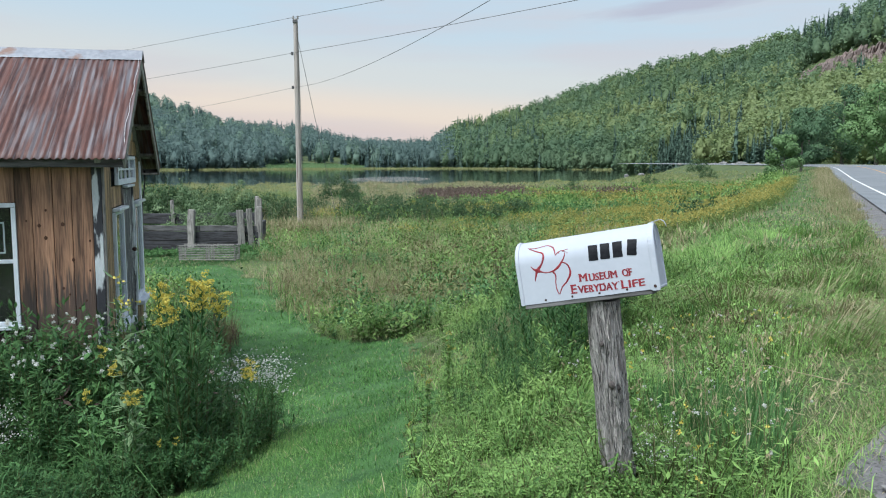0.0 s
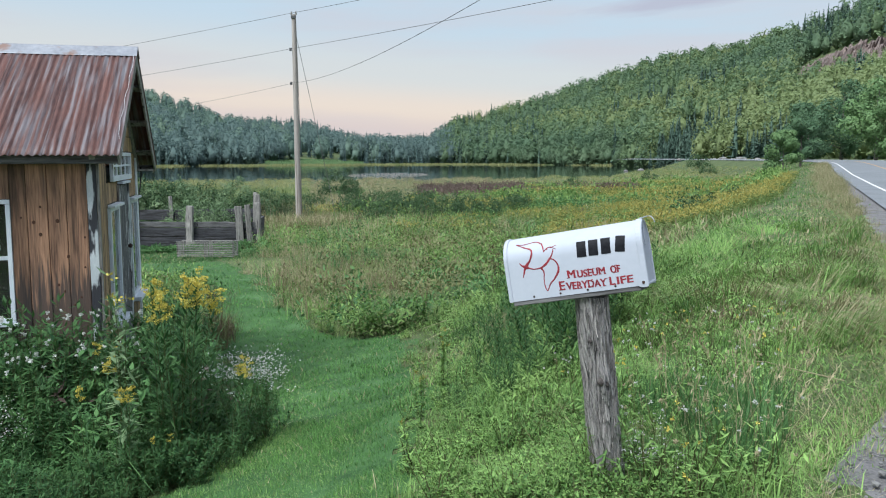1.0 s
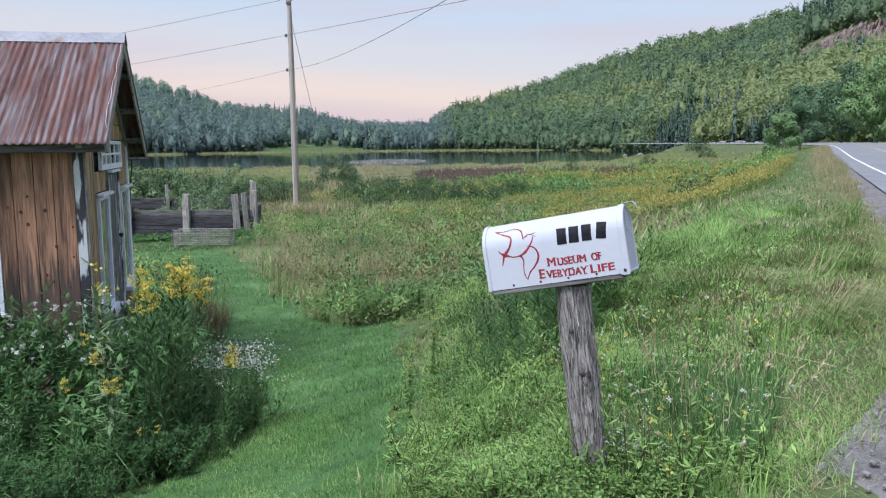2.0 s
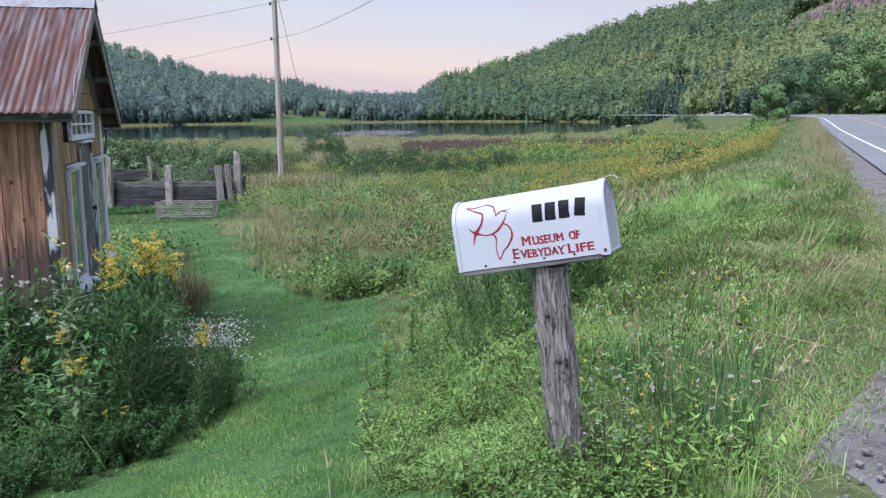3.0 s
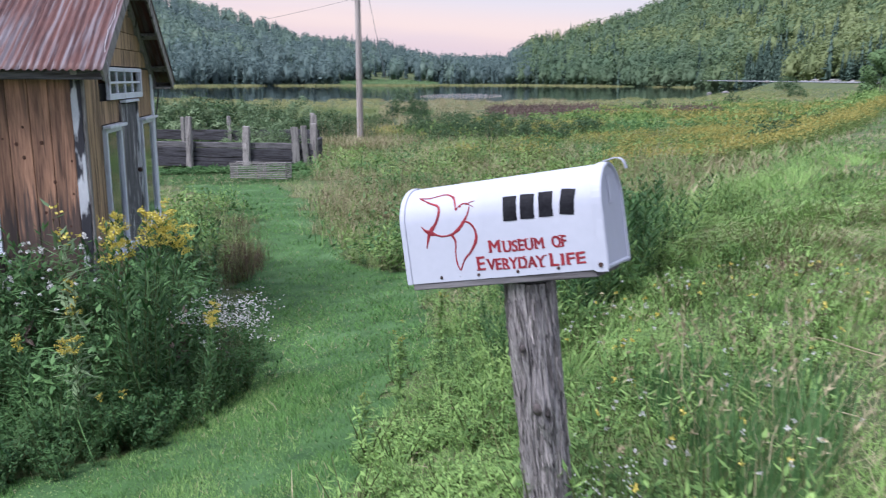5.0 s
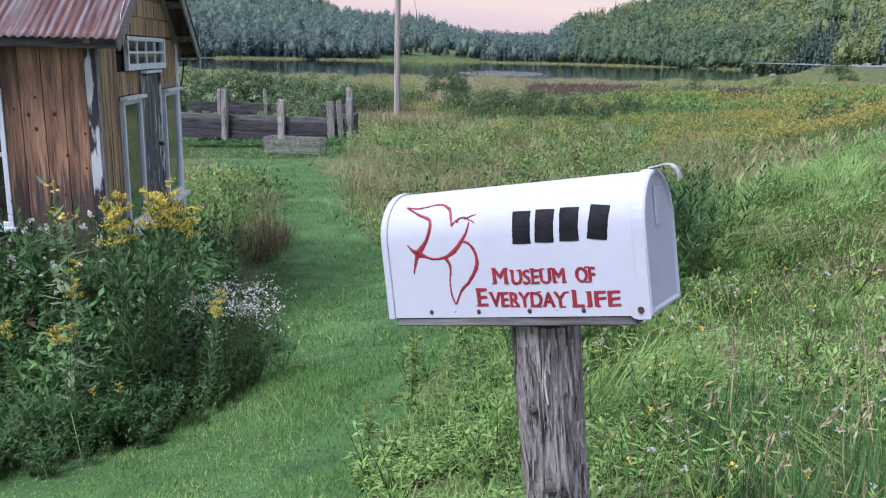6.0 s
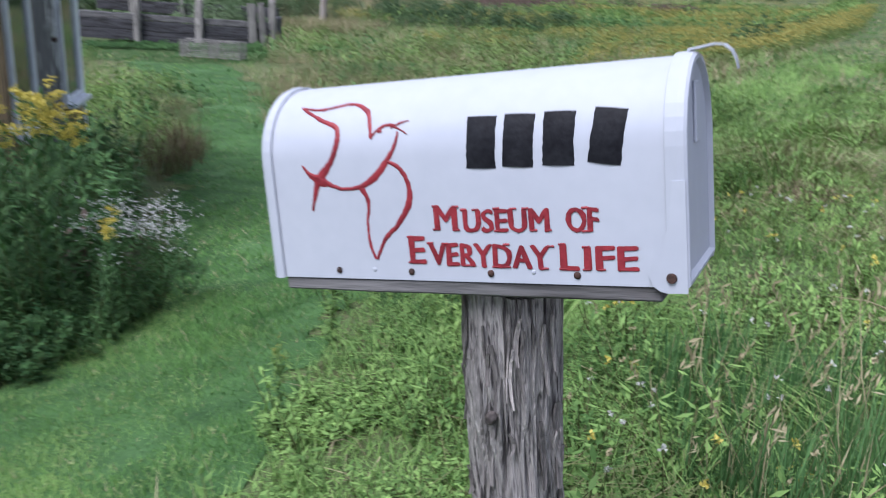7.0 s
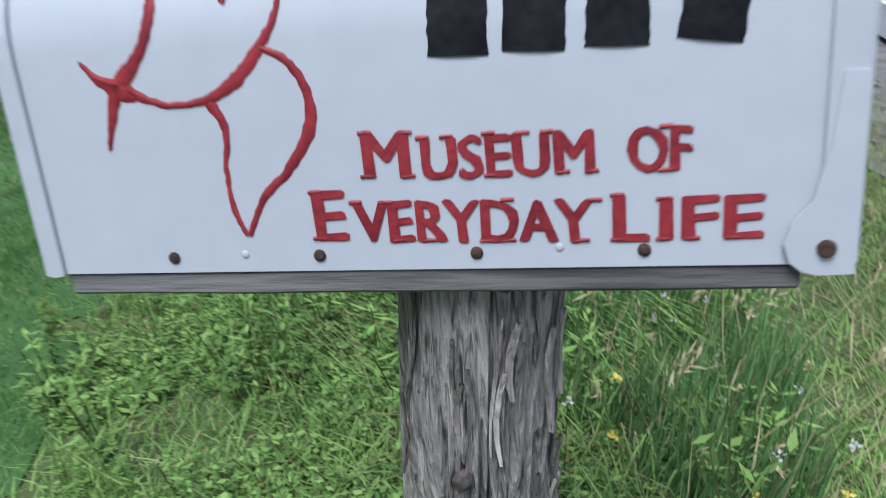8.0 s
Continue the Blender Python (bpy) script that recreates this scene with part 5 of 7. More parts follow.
def clump_shape(seed, n=70, wide=0.6, tall=0.7, leaf=0.15, top=0.3, slim=0.5):
    """A low rounded clump of herbage; slots 0 leaf, 1 the tips on top."""
    r = np.random.default_rng(seed)
    k = 9
    hub = np.stack([r.normal(size=k) * wide * 0.55, r.normal(size=k) * wide * 0.55, tall * r.uniform(0.35, 0.9, k)], -1)
    which = r.integers(0, k, n)
    pos = hub[which] + r.normal(size=(n, 3)) * np.array([0.16, 0.16, 0.12]) * wide / 0.6
    pos[:, 2] = np.abs(pos[:, 2]) * r.uniform(0.25, 1.0, n) ** 0.5
    way = any_ways(n, 0.7, r)
    return leaves(pos, way, unit(np.cross(way, r.normal(size=(n, 3)))), leaf * r.uniform(0.6, 1.4, n), leaf * slim, ((pos[:, 2] > tall * 0.62) & (r.random(n) < top)).astype(int))


def hull(seed, profile, slot, sides=8, rough=0.16):
    """The lumpy inner mass of a crown: rings of (height, radius), shaken."""
    r = np.random.default_rng(seed)
    a = np.arange(sides) * 2 * np.pi / sides
    rows = []
    for z, rad in profile:
        k = rad * (1 + rough * r.normal(size=sides))
        rows.append(np.stack([np.cos(a) * k, np.sin(a) * k, z + rad * rough * r.normal(size=sides)], -1))
    v = np.concatenate(rows)
    i = np.arange(sides)
    q = np.concatenate([np.stack([i, (i + 1) % sides, (i + 1) % sides + sides, i + sides], -1) + j * sides for j in range(len(profile) - 1)])
    return v, q, np.full(len(q), slot)


def puffed(v, q, heart, up=0.25):
    """Rounds the shading of a crown of leaves: every leaf faces out from the heart."""
    n = unit(v - np.asarray(heart, float)) + np.array([0, 0, up])
    n = unit(n)
    flat = np.cross(v[q[:, 1]] - v[q[:, 0]], v[q[:, 2]] - v[q[:, 0]])
    wrong = (flat * n[q[:, 0]]).sum(-1) < 0
    q = np.where(wrong[:, None], q[:, ::-1], q)
    return q, n


def lobed(r, hubs, radii, per, leaf, slot, up=0.3, lift=0.25):
    """Leaf clumps: each hub carries a ragged shell of leaves that shade as one rounded mass."""
    k = len(hubs)
    which = np.repeat(np.arange(k), per)
    n = len(which)
    d = any_ways(n, up, r)
    rad = np.asarray(radii)[which][:, None]
    pos = hubs[which] + d * rad * r.uniform(0.72, 1.08, n)[:, None]
    tangent = unit(np.cross(d, r.normal(size=(n, 3))))
    way = unit(tangent + d * r.uniform(-0.1, 0.6, n)[:, None])
    side = unit(np.cross(d, tangent))
    size = leaf * r.uniform(0.65, 1.3, n)
    v, q, m = leaves(pos - way * size[:, None] * 0.5, way, side, size, size * 0.75, slot)
    ways = unit(np.repeat(d, 4, 0) + unit(v - np.repeat(hubs[which], 4, 0)) * 0.5 + np.array([0, 0, lift]))
    flat = np.cross(v[q[:, 1]] - v[q[:, 0]], v[q[:, 2]] - v[q[:, 0]])
    q = np.where(((flat * ways[q[:, 0]]).sum(-1) < 0)[:, None], q[:, ::-1], q)
    return v, q, m, ways


def turned(n, yaw):
    """Ways of one template repeated for each of the given turns."""
    c, s = np.cos(yaw)[:, None], np.sin(yaw)[:, None]
    x, y = n[None, :, 0] * c - n[None, :, 1] * s, n[None, :, 0] * s + n[None, :, 1] * c
    return np.stack([x, y, np.broadcast_to(n[None, :, 2], x.shape)], -1).reshape(-1, 3)


def inside(poly, x, y):
    hit = np.zeros(len(x), bool)
    for (x0, y0), (x1, y1) in zip(poly, poly[1:] + poly[:1]):
        cross = ((y0 > y) != (y1 > y)) & (x < (x1 - x0) * (y - y0) / (y1 - y0 + 1e-9) + x0)
        hit ^= cross
    return hit


def from_road(x, y):
    u = AHEAD[0] * x + AHEAD[1] * y
    return ACROSS[0] * x + ACROSS[1] * y - road_shift(u)


PATH_MOWN = [(-3.6, 0.4), (-4.2, 4.6), (-3.0, 5.3), (-1.9, 5.9), (-2.1, 7.9), (-2.75, 9.9), (-3.4, 12.1), (-4.1, 14.4), (-4.85, 17.2), (-7.3, 21.7), (-10.5, 26.4), (-7.2, 26.0), (-4.8, 21.3), (-3.6, 18.3), (-2.7, 15.4),
             (-2.2, 14.2), (-0.65, 12.8), (-0.2, 10.1), (-0.15, 7.9), (-0.12, 6.1), (-0.18, 5.2), (-0.14, 4.5), (-0.06, 3.6), (0.06, 3.05), (0.16, 2.4), (0.5, 0.4)]
PATH_EDGE_Y, PATH_EDGE_X = [2.4, 6.1, 7.9, 10.1, 12.8], [0.1, -0.12, -0.15, -0.2, -0.65]
BED_PLOT = [(-5.6, 6.0), (-4.2, 5.7), (-3.2, 5.6), (-2.3, 5.9), (-1.75, 6.5), (-1.75, 7.3), (-2.4, 8.3), (-2.65, 9.3), (-3.0, 10.2), (-3.5, 10.4), (-3.35, 8.55), (-5.9, 7.9)]
FENCE_PLOT = [(-17, 24.5), (-9.6, 25.5), (-6.6, 26.4), (-6.5, 29.5), (-7.4, 33.5), (-17, 34.5)]
SHED_PLOT = [(-3.5, 8.6), (-4.4, 12.3), (-7.9, 11.4), (-7.0, 7.8)]


def scatter(n, x0, x1, y0, y1):
    return RNG.uniform(x0, x1, n), RNG.uniform(y0, y1, n)


def in_sight(x, y, margin=0.06):
    """The wedge of meadow that the walk looks over."""
    k = (x - 0.3) / np.maximum(y + 0.8, 0.1)
    return (k > -0.66 - margin) & (k < 0.60 + margin)


def grounded(x, y, sink=0.0):
    return np.stack([x, y, land(x, y) - sink], -1)


def sown(name, shapes, x, y, lo, hi, mats, label, category):
    """Scatters copies of several templates as one object."""
    which = RNG.integers(0, len(shapes), len(x))
    parts = []
    for i, shape in enumerate(shapes):
        s = which == i
        if s.any():
            parts.append(strewn(shape, grounded(x[s], y[s]), RNG.uniform(0, 6.3, s.sum()), RNG.uniform(lo, hi, s.sum())))
    if not parts:
        return None
    v, q, m = joined(parts)
    return tagged(flat_object(name, v, q, mats, m), label, category, kind="stuff")


def drift(x, y, scale, seed=0):
    """Soft random patches of about the given size, from 0 to 1."""
    grid = np.random.default_rng(900 + seed).random((64, 64))
    total = np.zeros(len(x))
    for step, weight in ((1.0, 0.65), (2.3, 0.35)):
        u, v = x / scale * step + 31.7, y / scale * step + 17.3
        i, j = np.floor(u).astype(int), np.floor(v).astype(int)
        fu, fv = smooth(0, 1, u - i), smooth(0, 1, v - j)
        g = lambda p, q: grid[p % 64, q % 64]
        total = total + weight * ((g(i, j) * (1 - fu) + g(i + 1, j) * fu) * (1 - fv) + (g(i, j + 1) * (1 - fu) + g(i + 1, j + 1) * fu) * fv)
    return total


def mown(x, y):
    """Inside the mown path, whose edge is ragged."""
    ragged = np.where(y < 9, smooth(-1.5, -0.7, x), 1.0)
    return inside(PATH_MOWN, x + ragged * (0.9 * (drift(x, y, 0.7, 45) - 0.5) + 0.3 * (drift(x, y, 0.16, 46) - 0.5)), y + ragged * 0.5 * (drift(x, y, 0.7, 47) - 0.5))


def patch(x, y, cx, cy, rx, ry):
    return ((x - cx) / rx) ** 2 + ((y - cy) / ry) ** 2 < 1


def sown_sized(name, shapes, x, y, size, mats, label, category):
    """As sown, with a given size for each copy."""
    if not len(x):
        return None
    which = RNG.integers(0, len(shapes), len(x))
    parts = [strewn(shape, grounded(x[which == i], y[which == i]), RNG.uniform(0, 6.3, (which == i).sum()), size[which == i]) for i, shape in enumerate(shapes) if (which == i).any()]
    v, q, m = joined(parts)
    return tagged(flat_object(name, v, q, mats, m), label, category, kind="stuff")


def plant_field():
    """The weedy field between path and verge: a patchwork of grasses, dry stalks, leafy weeds and dark brush."""
    n = 21000
    y = RNG.uniform(4.4, 58, n)
    x = RNG.uniform(-0.70, 0.55, n) * (y + 0.8) + 0.3
    s = from_road(x, y)
    edge = np.interp(y, [0, 8, 17, 23, 28, 60], [-1.5, -1.8, -2.3, -1.9, -1.1, -0.9])
    keep = (s < edge) & ((x > -1.4) | (y > 6.8)) & ~mown(x, y) & ~inside(BED_PLOT, x, y) & ~inside(SHED_PLOT, x, y) & ~inside(FENCE_PLOT, x, y)
    x, y, s, edge = x[keep], y[keep], s[keep], edge[keep]
    n = len(x)
    a, b, c = drift(x, y, 3.2, 1), drift(x, y, 6.5, 2), drift(x, y, 1.5, 3)
    low = (0.45 + 0.55 * smooth(0, 2.2, edge - s)) * np.where(y < 13, 0.35 + 0.65 * smooth(0.0, 1.2, x - np.interp(y, PATH_EDGE_Y, PATH_EDGE_X)), 1.0) * np.where(patch(x, y, -7.2, 23.6, 3.2, 3.4), 0.45, 1.0)
    size = (0.12 + 1.15 * c ** 1.2) * RNG.uniform(0.75, 1.25, n) * low
    tan = (a > 0.57) | (patch(x, y, -2.5, 17.4, 0.8, 2.4) | patch(x, y, -5.6, 40, 4.2, 7) | patch(x, y, -4.5, 48, 4.5, 7) | patch(x, y, 2.0, 26, 2.4, 3) | patch(x, y, -2.8, 31, 2.6, 4) | patch(x, y, -0.9, 20, 1.1, 2.2) | patch(x, y, 6.6, 20, 2.0, 7)) & (RNG.random(n) < 0.7)
    tan &= (y > 8) & (RNG.random(n) < 0.85)
    dark = ~tan & (b + 0.25 * (c - 0.5) < 0.36) & (y > 8)
    mixed = RNG.random(n)
    leafy_w = ~tan & ~dark & (mixed < np.where(y < 14, 0.35, 0.20) + 0.35 * (c < 0.42))
    dark &= (y < 14) | (mixed < 0.6)
    grass = ~tan & ~dark & ~leafy_w
    near = y < 14
    fine = [tuft_shape(80 + i, 34, 0.42, 0.26, 0.009, 0.08, 0, 0.85) for i in range(6)]
    wide = [tuft_shape(90 + i, 22, 0.42, 0.4, 0.022, 0.14, 0, 1.0, False) for i in range(6)]
    sown_sized("field_grass", fine, x[grass & near], y[grass & near], size[grass & near], [GREEN, STRAW], "tall uncut green field grass", "grass")
    sown_sized("rough_field", wide, x[grass & ~near], y[grass & ~near], size[grass & ~near], [GREEN, STRAW], "rough uncut field of mixed green grasses", "grass")
    near_tan = [tuft_shape(110 + i, 26, 0.55, 0.26, 0.009, 0.6, 6, 0.6) for i in range(4)]
    far_tan = [tuft_shape(116 + i, 22, 0.6, 0.3, 0.015, 0.65, 0, 0.6, False) for i in range(4)]
    close = y < 20
    sown_sized("straw_field", near_tan, x[tan & close], y[tan & close], size[tan & close] * 1.45, [VERGE, STRAW], "tan dry grasses with seed heads in drifts", "grass")
    sown_sized("straw_drift", far_tan, x[tan & ~close], y[tan & ~close], size[tan & ~close] * 1.45, [VERGE, STRAW], "tan dry grass drifts across the field", "grass")
    herb = [weed_shape(120 + i, 0.6, 0.11, 0.045, 84, 0.24) for i in range(6)]
    coarse = [weed_shape(126 + i, 0.55, 0.11, 0.034, 54, 0.32) for i in range(6)]
    for name, pick, k, mat, label in (("field_weeds", leafy_w, 0.95, HERB, "leafy green weeds in the field"), ("dark_weeds", dark, 1.1, WEED, "dark green leafy weeds in the field")):
        for shapes, part_of in ((herb, pick & near), (coarse, pick & ~near)):
            sown_sized(name, shapes, x[part_of], y[part_of], size[part_of] * k, [STEM, mat, YELLOW], label, "weeds")
    # rounded mounds of herbage, each of one kind
    mounds = [clump_shape(150 + i, 130, 0.42, 0.5, 0.075, 0.0, 0.4) for i in range(5)]
    for name, seed, mat, label in (("bright_mounds", 51, HERB, "bright leafy mounds in the field"), ("dark_mounds", 52, WEED, "dark leafy mounds in the field"), ("olive_mounds", 53, OLIVE, "fading olive mounds in the field")):
        pick = (RNG.random(n) < (0.03 if seed == 53 else 0.075 if seed == 51 else 0.03)) & (drift(x, y, 4.0, seed) > 0.42) & (y > 7)
        parts, faced = [], []
        for i, shape in enumerate(mounds):
            sel = np.nonzero(pick)[0][i::5]
            v, q, m0 = shape
            q, ways = puffed(v, q, (0, 0, 0.05), 0.3)
            yaw = RNG.uniform(0, 6.3, len(sel))
            parts.append(strewn((v, q, m0), grounded(x[sel], y[sel]), yaw, RNG.uniform(0.7, 1.5, len(sel)) * low[sel]))
            faced.append(turned(ways, yaw))
        v, q, m0 = joined(parts)
        tagged(flat_object(name, v, q, [mat, mat], m0, normals=np.concatenate(faced)), label, "weeds", kind="stuff")
    # dead brown stalks standing out of the grass
    m = RNG.random(n) < 0.022
    stalk = [weed_shape(130 + i, 1.0, 0.05, 0.012, 30, 0.07, 2) for i in range(4)]
    sown_sized("dead_stalks", stalk, x[m], y[m], size[m], [DEAD, DEAD, DEAD], "brown dead flower stalks in the field", "weeds")
    # goldenrod with its plumes, thickest on the road's side
    m = (((patch(x, y, 7, 28, 2.4, 4) | patch(x, y, 11.5, 40, 3.6, 8) | patch(x, y, 16, 52, 5, 9)) & (s < edge - 0.6) & (RNG.random(n) < 0.9)) | ((y > 23) & (s > -4.5) & (RNG.random(n) < 0.7)) | (patch(x, y, -3.6, 47, 1.8, 2.0) & (RNG.random(n) < 0.5)) | ((s > -13) & (s < edge - 0.8) & (y > 26) & (RNG.random(n) < 0.40 * (drift(x, y, 4.5, 7) > 0.52))) | ((y > 30) & (x > -2) & (RNG.random(n) < 0.10 * (drift(x, y, 3.5, 8) > 0.6))))
    sown_sized("field_goldenrod", [clump_shape(184 + i, 80, 0.4, 0.85, 0.10, 0.85, 0.4) for i in range(4)], x[m], y[m], size[m] * 0.3 + 0.65, [GOLD_LEAF, GOLD], "flowering goldenrod in the field", "goldenrod")
    # a stand of unopened goldenrod behind the post
    shapes = [goldenrod_shape(140 + i, 0.86, 0) for i in range(6)]
    x, y = scatter(900, -0.7, 2.6, 4.9, 11.5)
    keep = patch(x, y, 0.85, 7.9, 1.35, 2.6) & ~mown(x, y) & (drift(x, y, 0.9, 5) > 0.36) & (from_road(x, y) < -1.6)
    rise = smooth(0.1, 1.3, x[keep] - np.interp(y[keep], PATH_EDGE_Y, PATH_EDGE_X))
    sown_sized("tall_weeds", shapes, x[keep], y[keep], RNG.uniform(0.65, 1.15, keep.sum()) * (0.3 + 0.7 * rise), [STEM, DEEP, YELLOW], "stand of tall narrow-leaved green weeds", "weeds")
    shapes = [weed_shape(150 + i, 0.5, 0.085, 0.022, 110, 0.16) for i in range(5)]
    x, y = scatter(900, -0.8, 3.5, 4.5, 13)
    keep = (from_road(x, y) < -1.5) & ~mown(x, y) & in_sight(x, y)
    rise = smooth(0.0, 1.3, x[keep] - np.interp(y[keep], PATH_EDGE_Y, PATH_EDGE_X))
    sown_sized("leafy_undergrowth", shapes, x[keep], y[keep], RNG.uniform(0.6, 1.05, keep.sum()) * (0.28 + 0.72 * rise), [STEM, HERB, YELLOW], "bright leafy undergrowth beside the mown path", "weeds")


def plant_marsh():
    """Meadow and marsh from the field out to the lake."""
    far_tuft = [tuft_shape(160 + i, 16, 0.8, 0.5, 0.045, 0.2, 0, 0.35, False) for i in range(5)]
    n = 17000
    y = RNG.uniform(46, 230, n)
    x = RNG.uniform(-0.60, 0.46, n) * y
    s = from_road(x, y)
    keep = (s < -1.3 - 0.012 * y) & (land(x, y) > LAKE_Z + 0.02)
    x, y, s = x[keep], y[keep], s[keep]
    n = len(x)
    k = x / y
    a, b = drift(x, y, 7, 11), drift(x, y, 13, 12)
    gold = ((s > -30) & (s < -4) & (y < 96) & (a > 0.44)) | ((y < 82) & (a > 0.66) & (k > -0.03))
    brown = (y > 76) & (y < 106) & (k > -0.03) & (k < 0.235) & (drift(x, y, 9, 13) > 0.30)
    gold &= ~brown
    tanned = ~gold & ~brown & (y > 50) & (b > np.where(k < -0.04, 0.22, 0.40)) & (k < 0.10)
    tanned &= (k > -0.16) | (y < 56)
    pale = (y > 102) & ~brown & ~tanned
    dark = ~gold & ~brown & ~pale & ~tanned & (b < 0.24)
    rest = ~gold & ~brown & ~pale & ~dark & ~tanned
    herb = [clump_shape(170 + i, 56, 0.85, 0.8, 0.21, 0.0) for i in range(4)]
    plume = [clump_shape(175 + i, 64, 0.8, 0.85, 0.17, 0.85, 0.45) for i in range(4)]
    half = (RNG.random(n) < 0.5) | (k < -0.14)
    for name, shapes, pick, mats, lo, hi, label in (("goldenrod_drift", plume, gold, [GOLD_LEAF, GOLD], 0.45, 1.0, "yellow drifts of goldenrod in the meadow"), ("brown_fern_patch", herb, brown, [BROWN, BROWN], 0.45, 0.95, "dull purple-brown patch of dying fern"),
                                                    ("marsh_reed", far_tuft, pale, [REED, SEDGE], 0.35, 0.75, "pale marsh reeds at the lake edge"), ("tan_sedge", far_tuft, tanned, [STRAW, SEDGE], 0.4, 0.9, "tan seeding sedge across the marsh"),
                                                    ("meadow_sedge", far_tuft, rest & half, [SEDGE, REED], 0.5, 1.1, "green sedge and rough meadow grass"),
                                                    ("meadow_herbs", herb, rest & ~half, [HERB, OCHRE], 0.5, 1.3, "low leafy green herbs in the meadow"), ("dark_herbs", herb, dark, [WEED, HERB], 0.4, 0.9, "dark green herbs in the meadow")):
        sown(name, shapes, x[pick], y[pick], lo, hi, mats, label, "meadow plants")
    # the bank round the lake's end
    yy = RNG.uniform(150, 310, 4200)
    xx = RNG.uniform(0.13, 0.36, 4200) * yy
    keep = (from_road(xx, yy) < -3) & (land(xx, yy) > LAKE_Z + 0.05)
    sown("bank_sedge", far_tuft, xx[keep], yy[keep], 0.4, 0.8, [SEDGE, REED], "rough green sedge on the bank at the lake's end", "meadow plants")
    # a pale line of reeds along the far shore
    kk = RNG.uniform(-0.42, 0.30, 5200)
    yy = np.interp(kk, SHORE_K, SHORE_FAR) + 7 * np.sin(kk * 60) + 5 * np.sin(kk * 143 + 1) + RNG.uniform(-15, 2, 5200)
    xx = kk * yy
    reeds = [tuft_shape(165 + i, 12, 1.1, 0.9, 0.12, 0.2, 0, 0.3, False) for i in range(4)]
    v = [strewn(reeds[i], np.stack([xx[i::4], yy[i::4], np.full(len(xx[i::4]), LAKE_Z - 0.1)], -1), RNG.uniform(0, 6.3, len(xx[i::4])), RNG.uniform(0.6, 1.5, len(xx[i::4]))) for i in range(4)]
    v, q, m = joined(v)
    tagged(flat_object("shore_reeds", v, q, [REED, SEDGE], m), "pale reeds standing along the far shore", "reeds", kind="stuff")
    # low dark brush in a broken belt across the meadow, and where the field meets the verge
    x = np.concatenate([RNG.uniform(-6, 4.5, 150), RNG.uniform(-11, -1, 70), RNG.uniform(9, 18, 90)])
    y = np.concatenate([RNG.uniform(43, 50, 150), RNG.uniform(58, 68, 70), RNG.uniform(30, 46, 90)])
    s = from_road(x, y)
    keep = (s < -3.2) & (drift(x, y, 2.2, 14) > 0.62) & ((x < 8) | (s > -6.5) | (y > 50))
    sown("dark_meadow_brush", [shrub_shape(430 + i, 0.75, 0.85, 420, 0.11, 0) for i in range(3)], x[keep], y[keep], 0.8, 1.5, [DARKLEAF], "dark green low brush in the meadow", "brush")


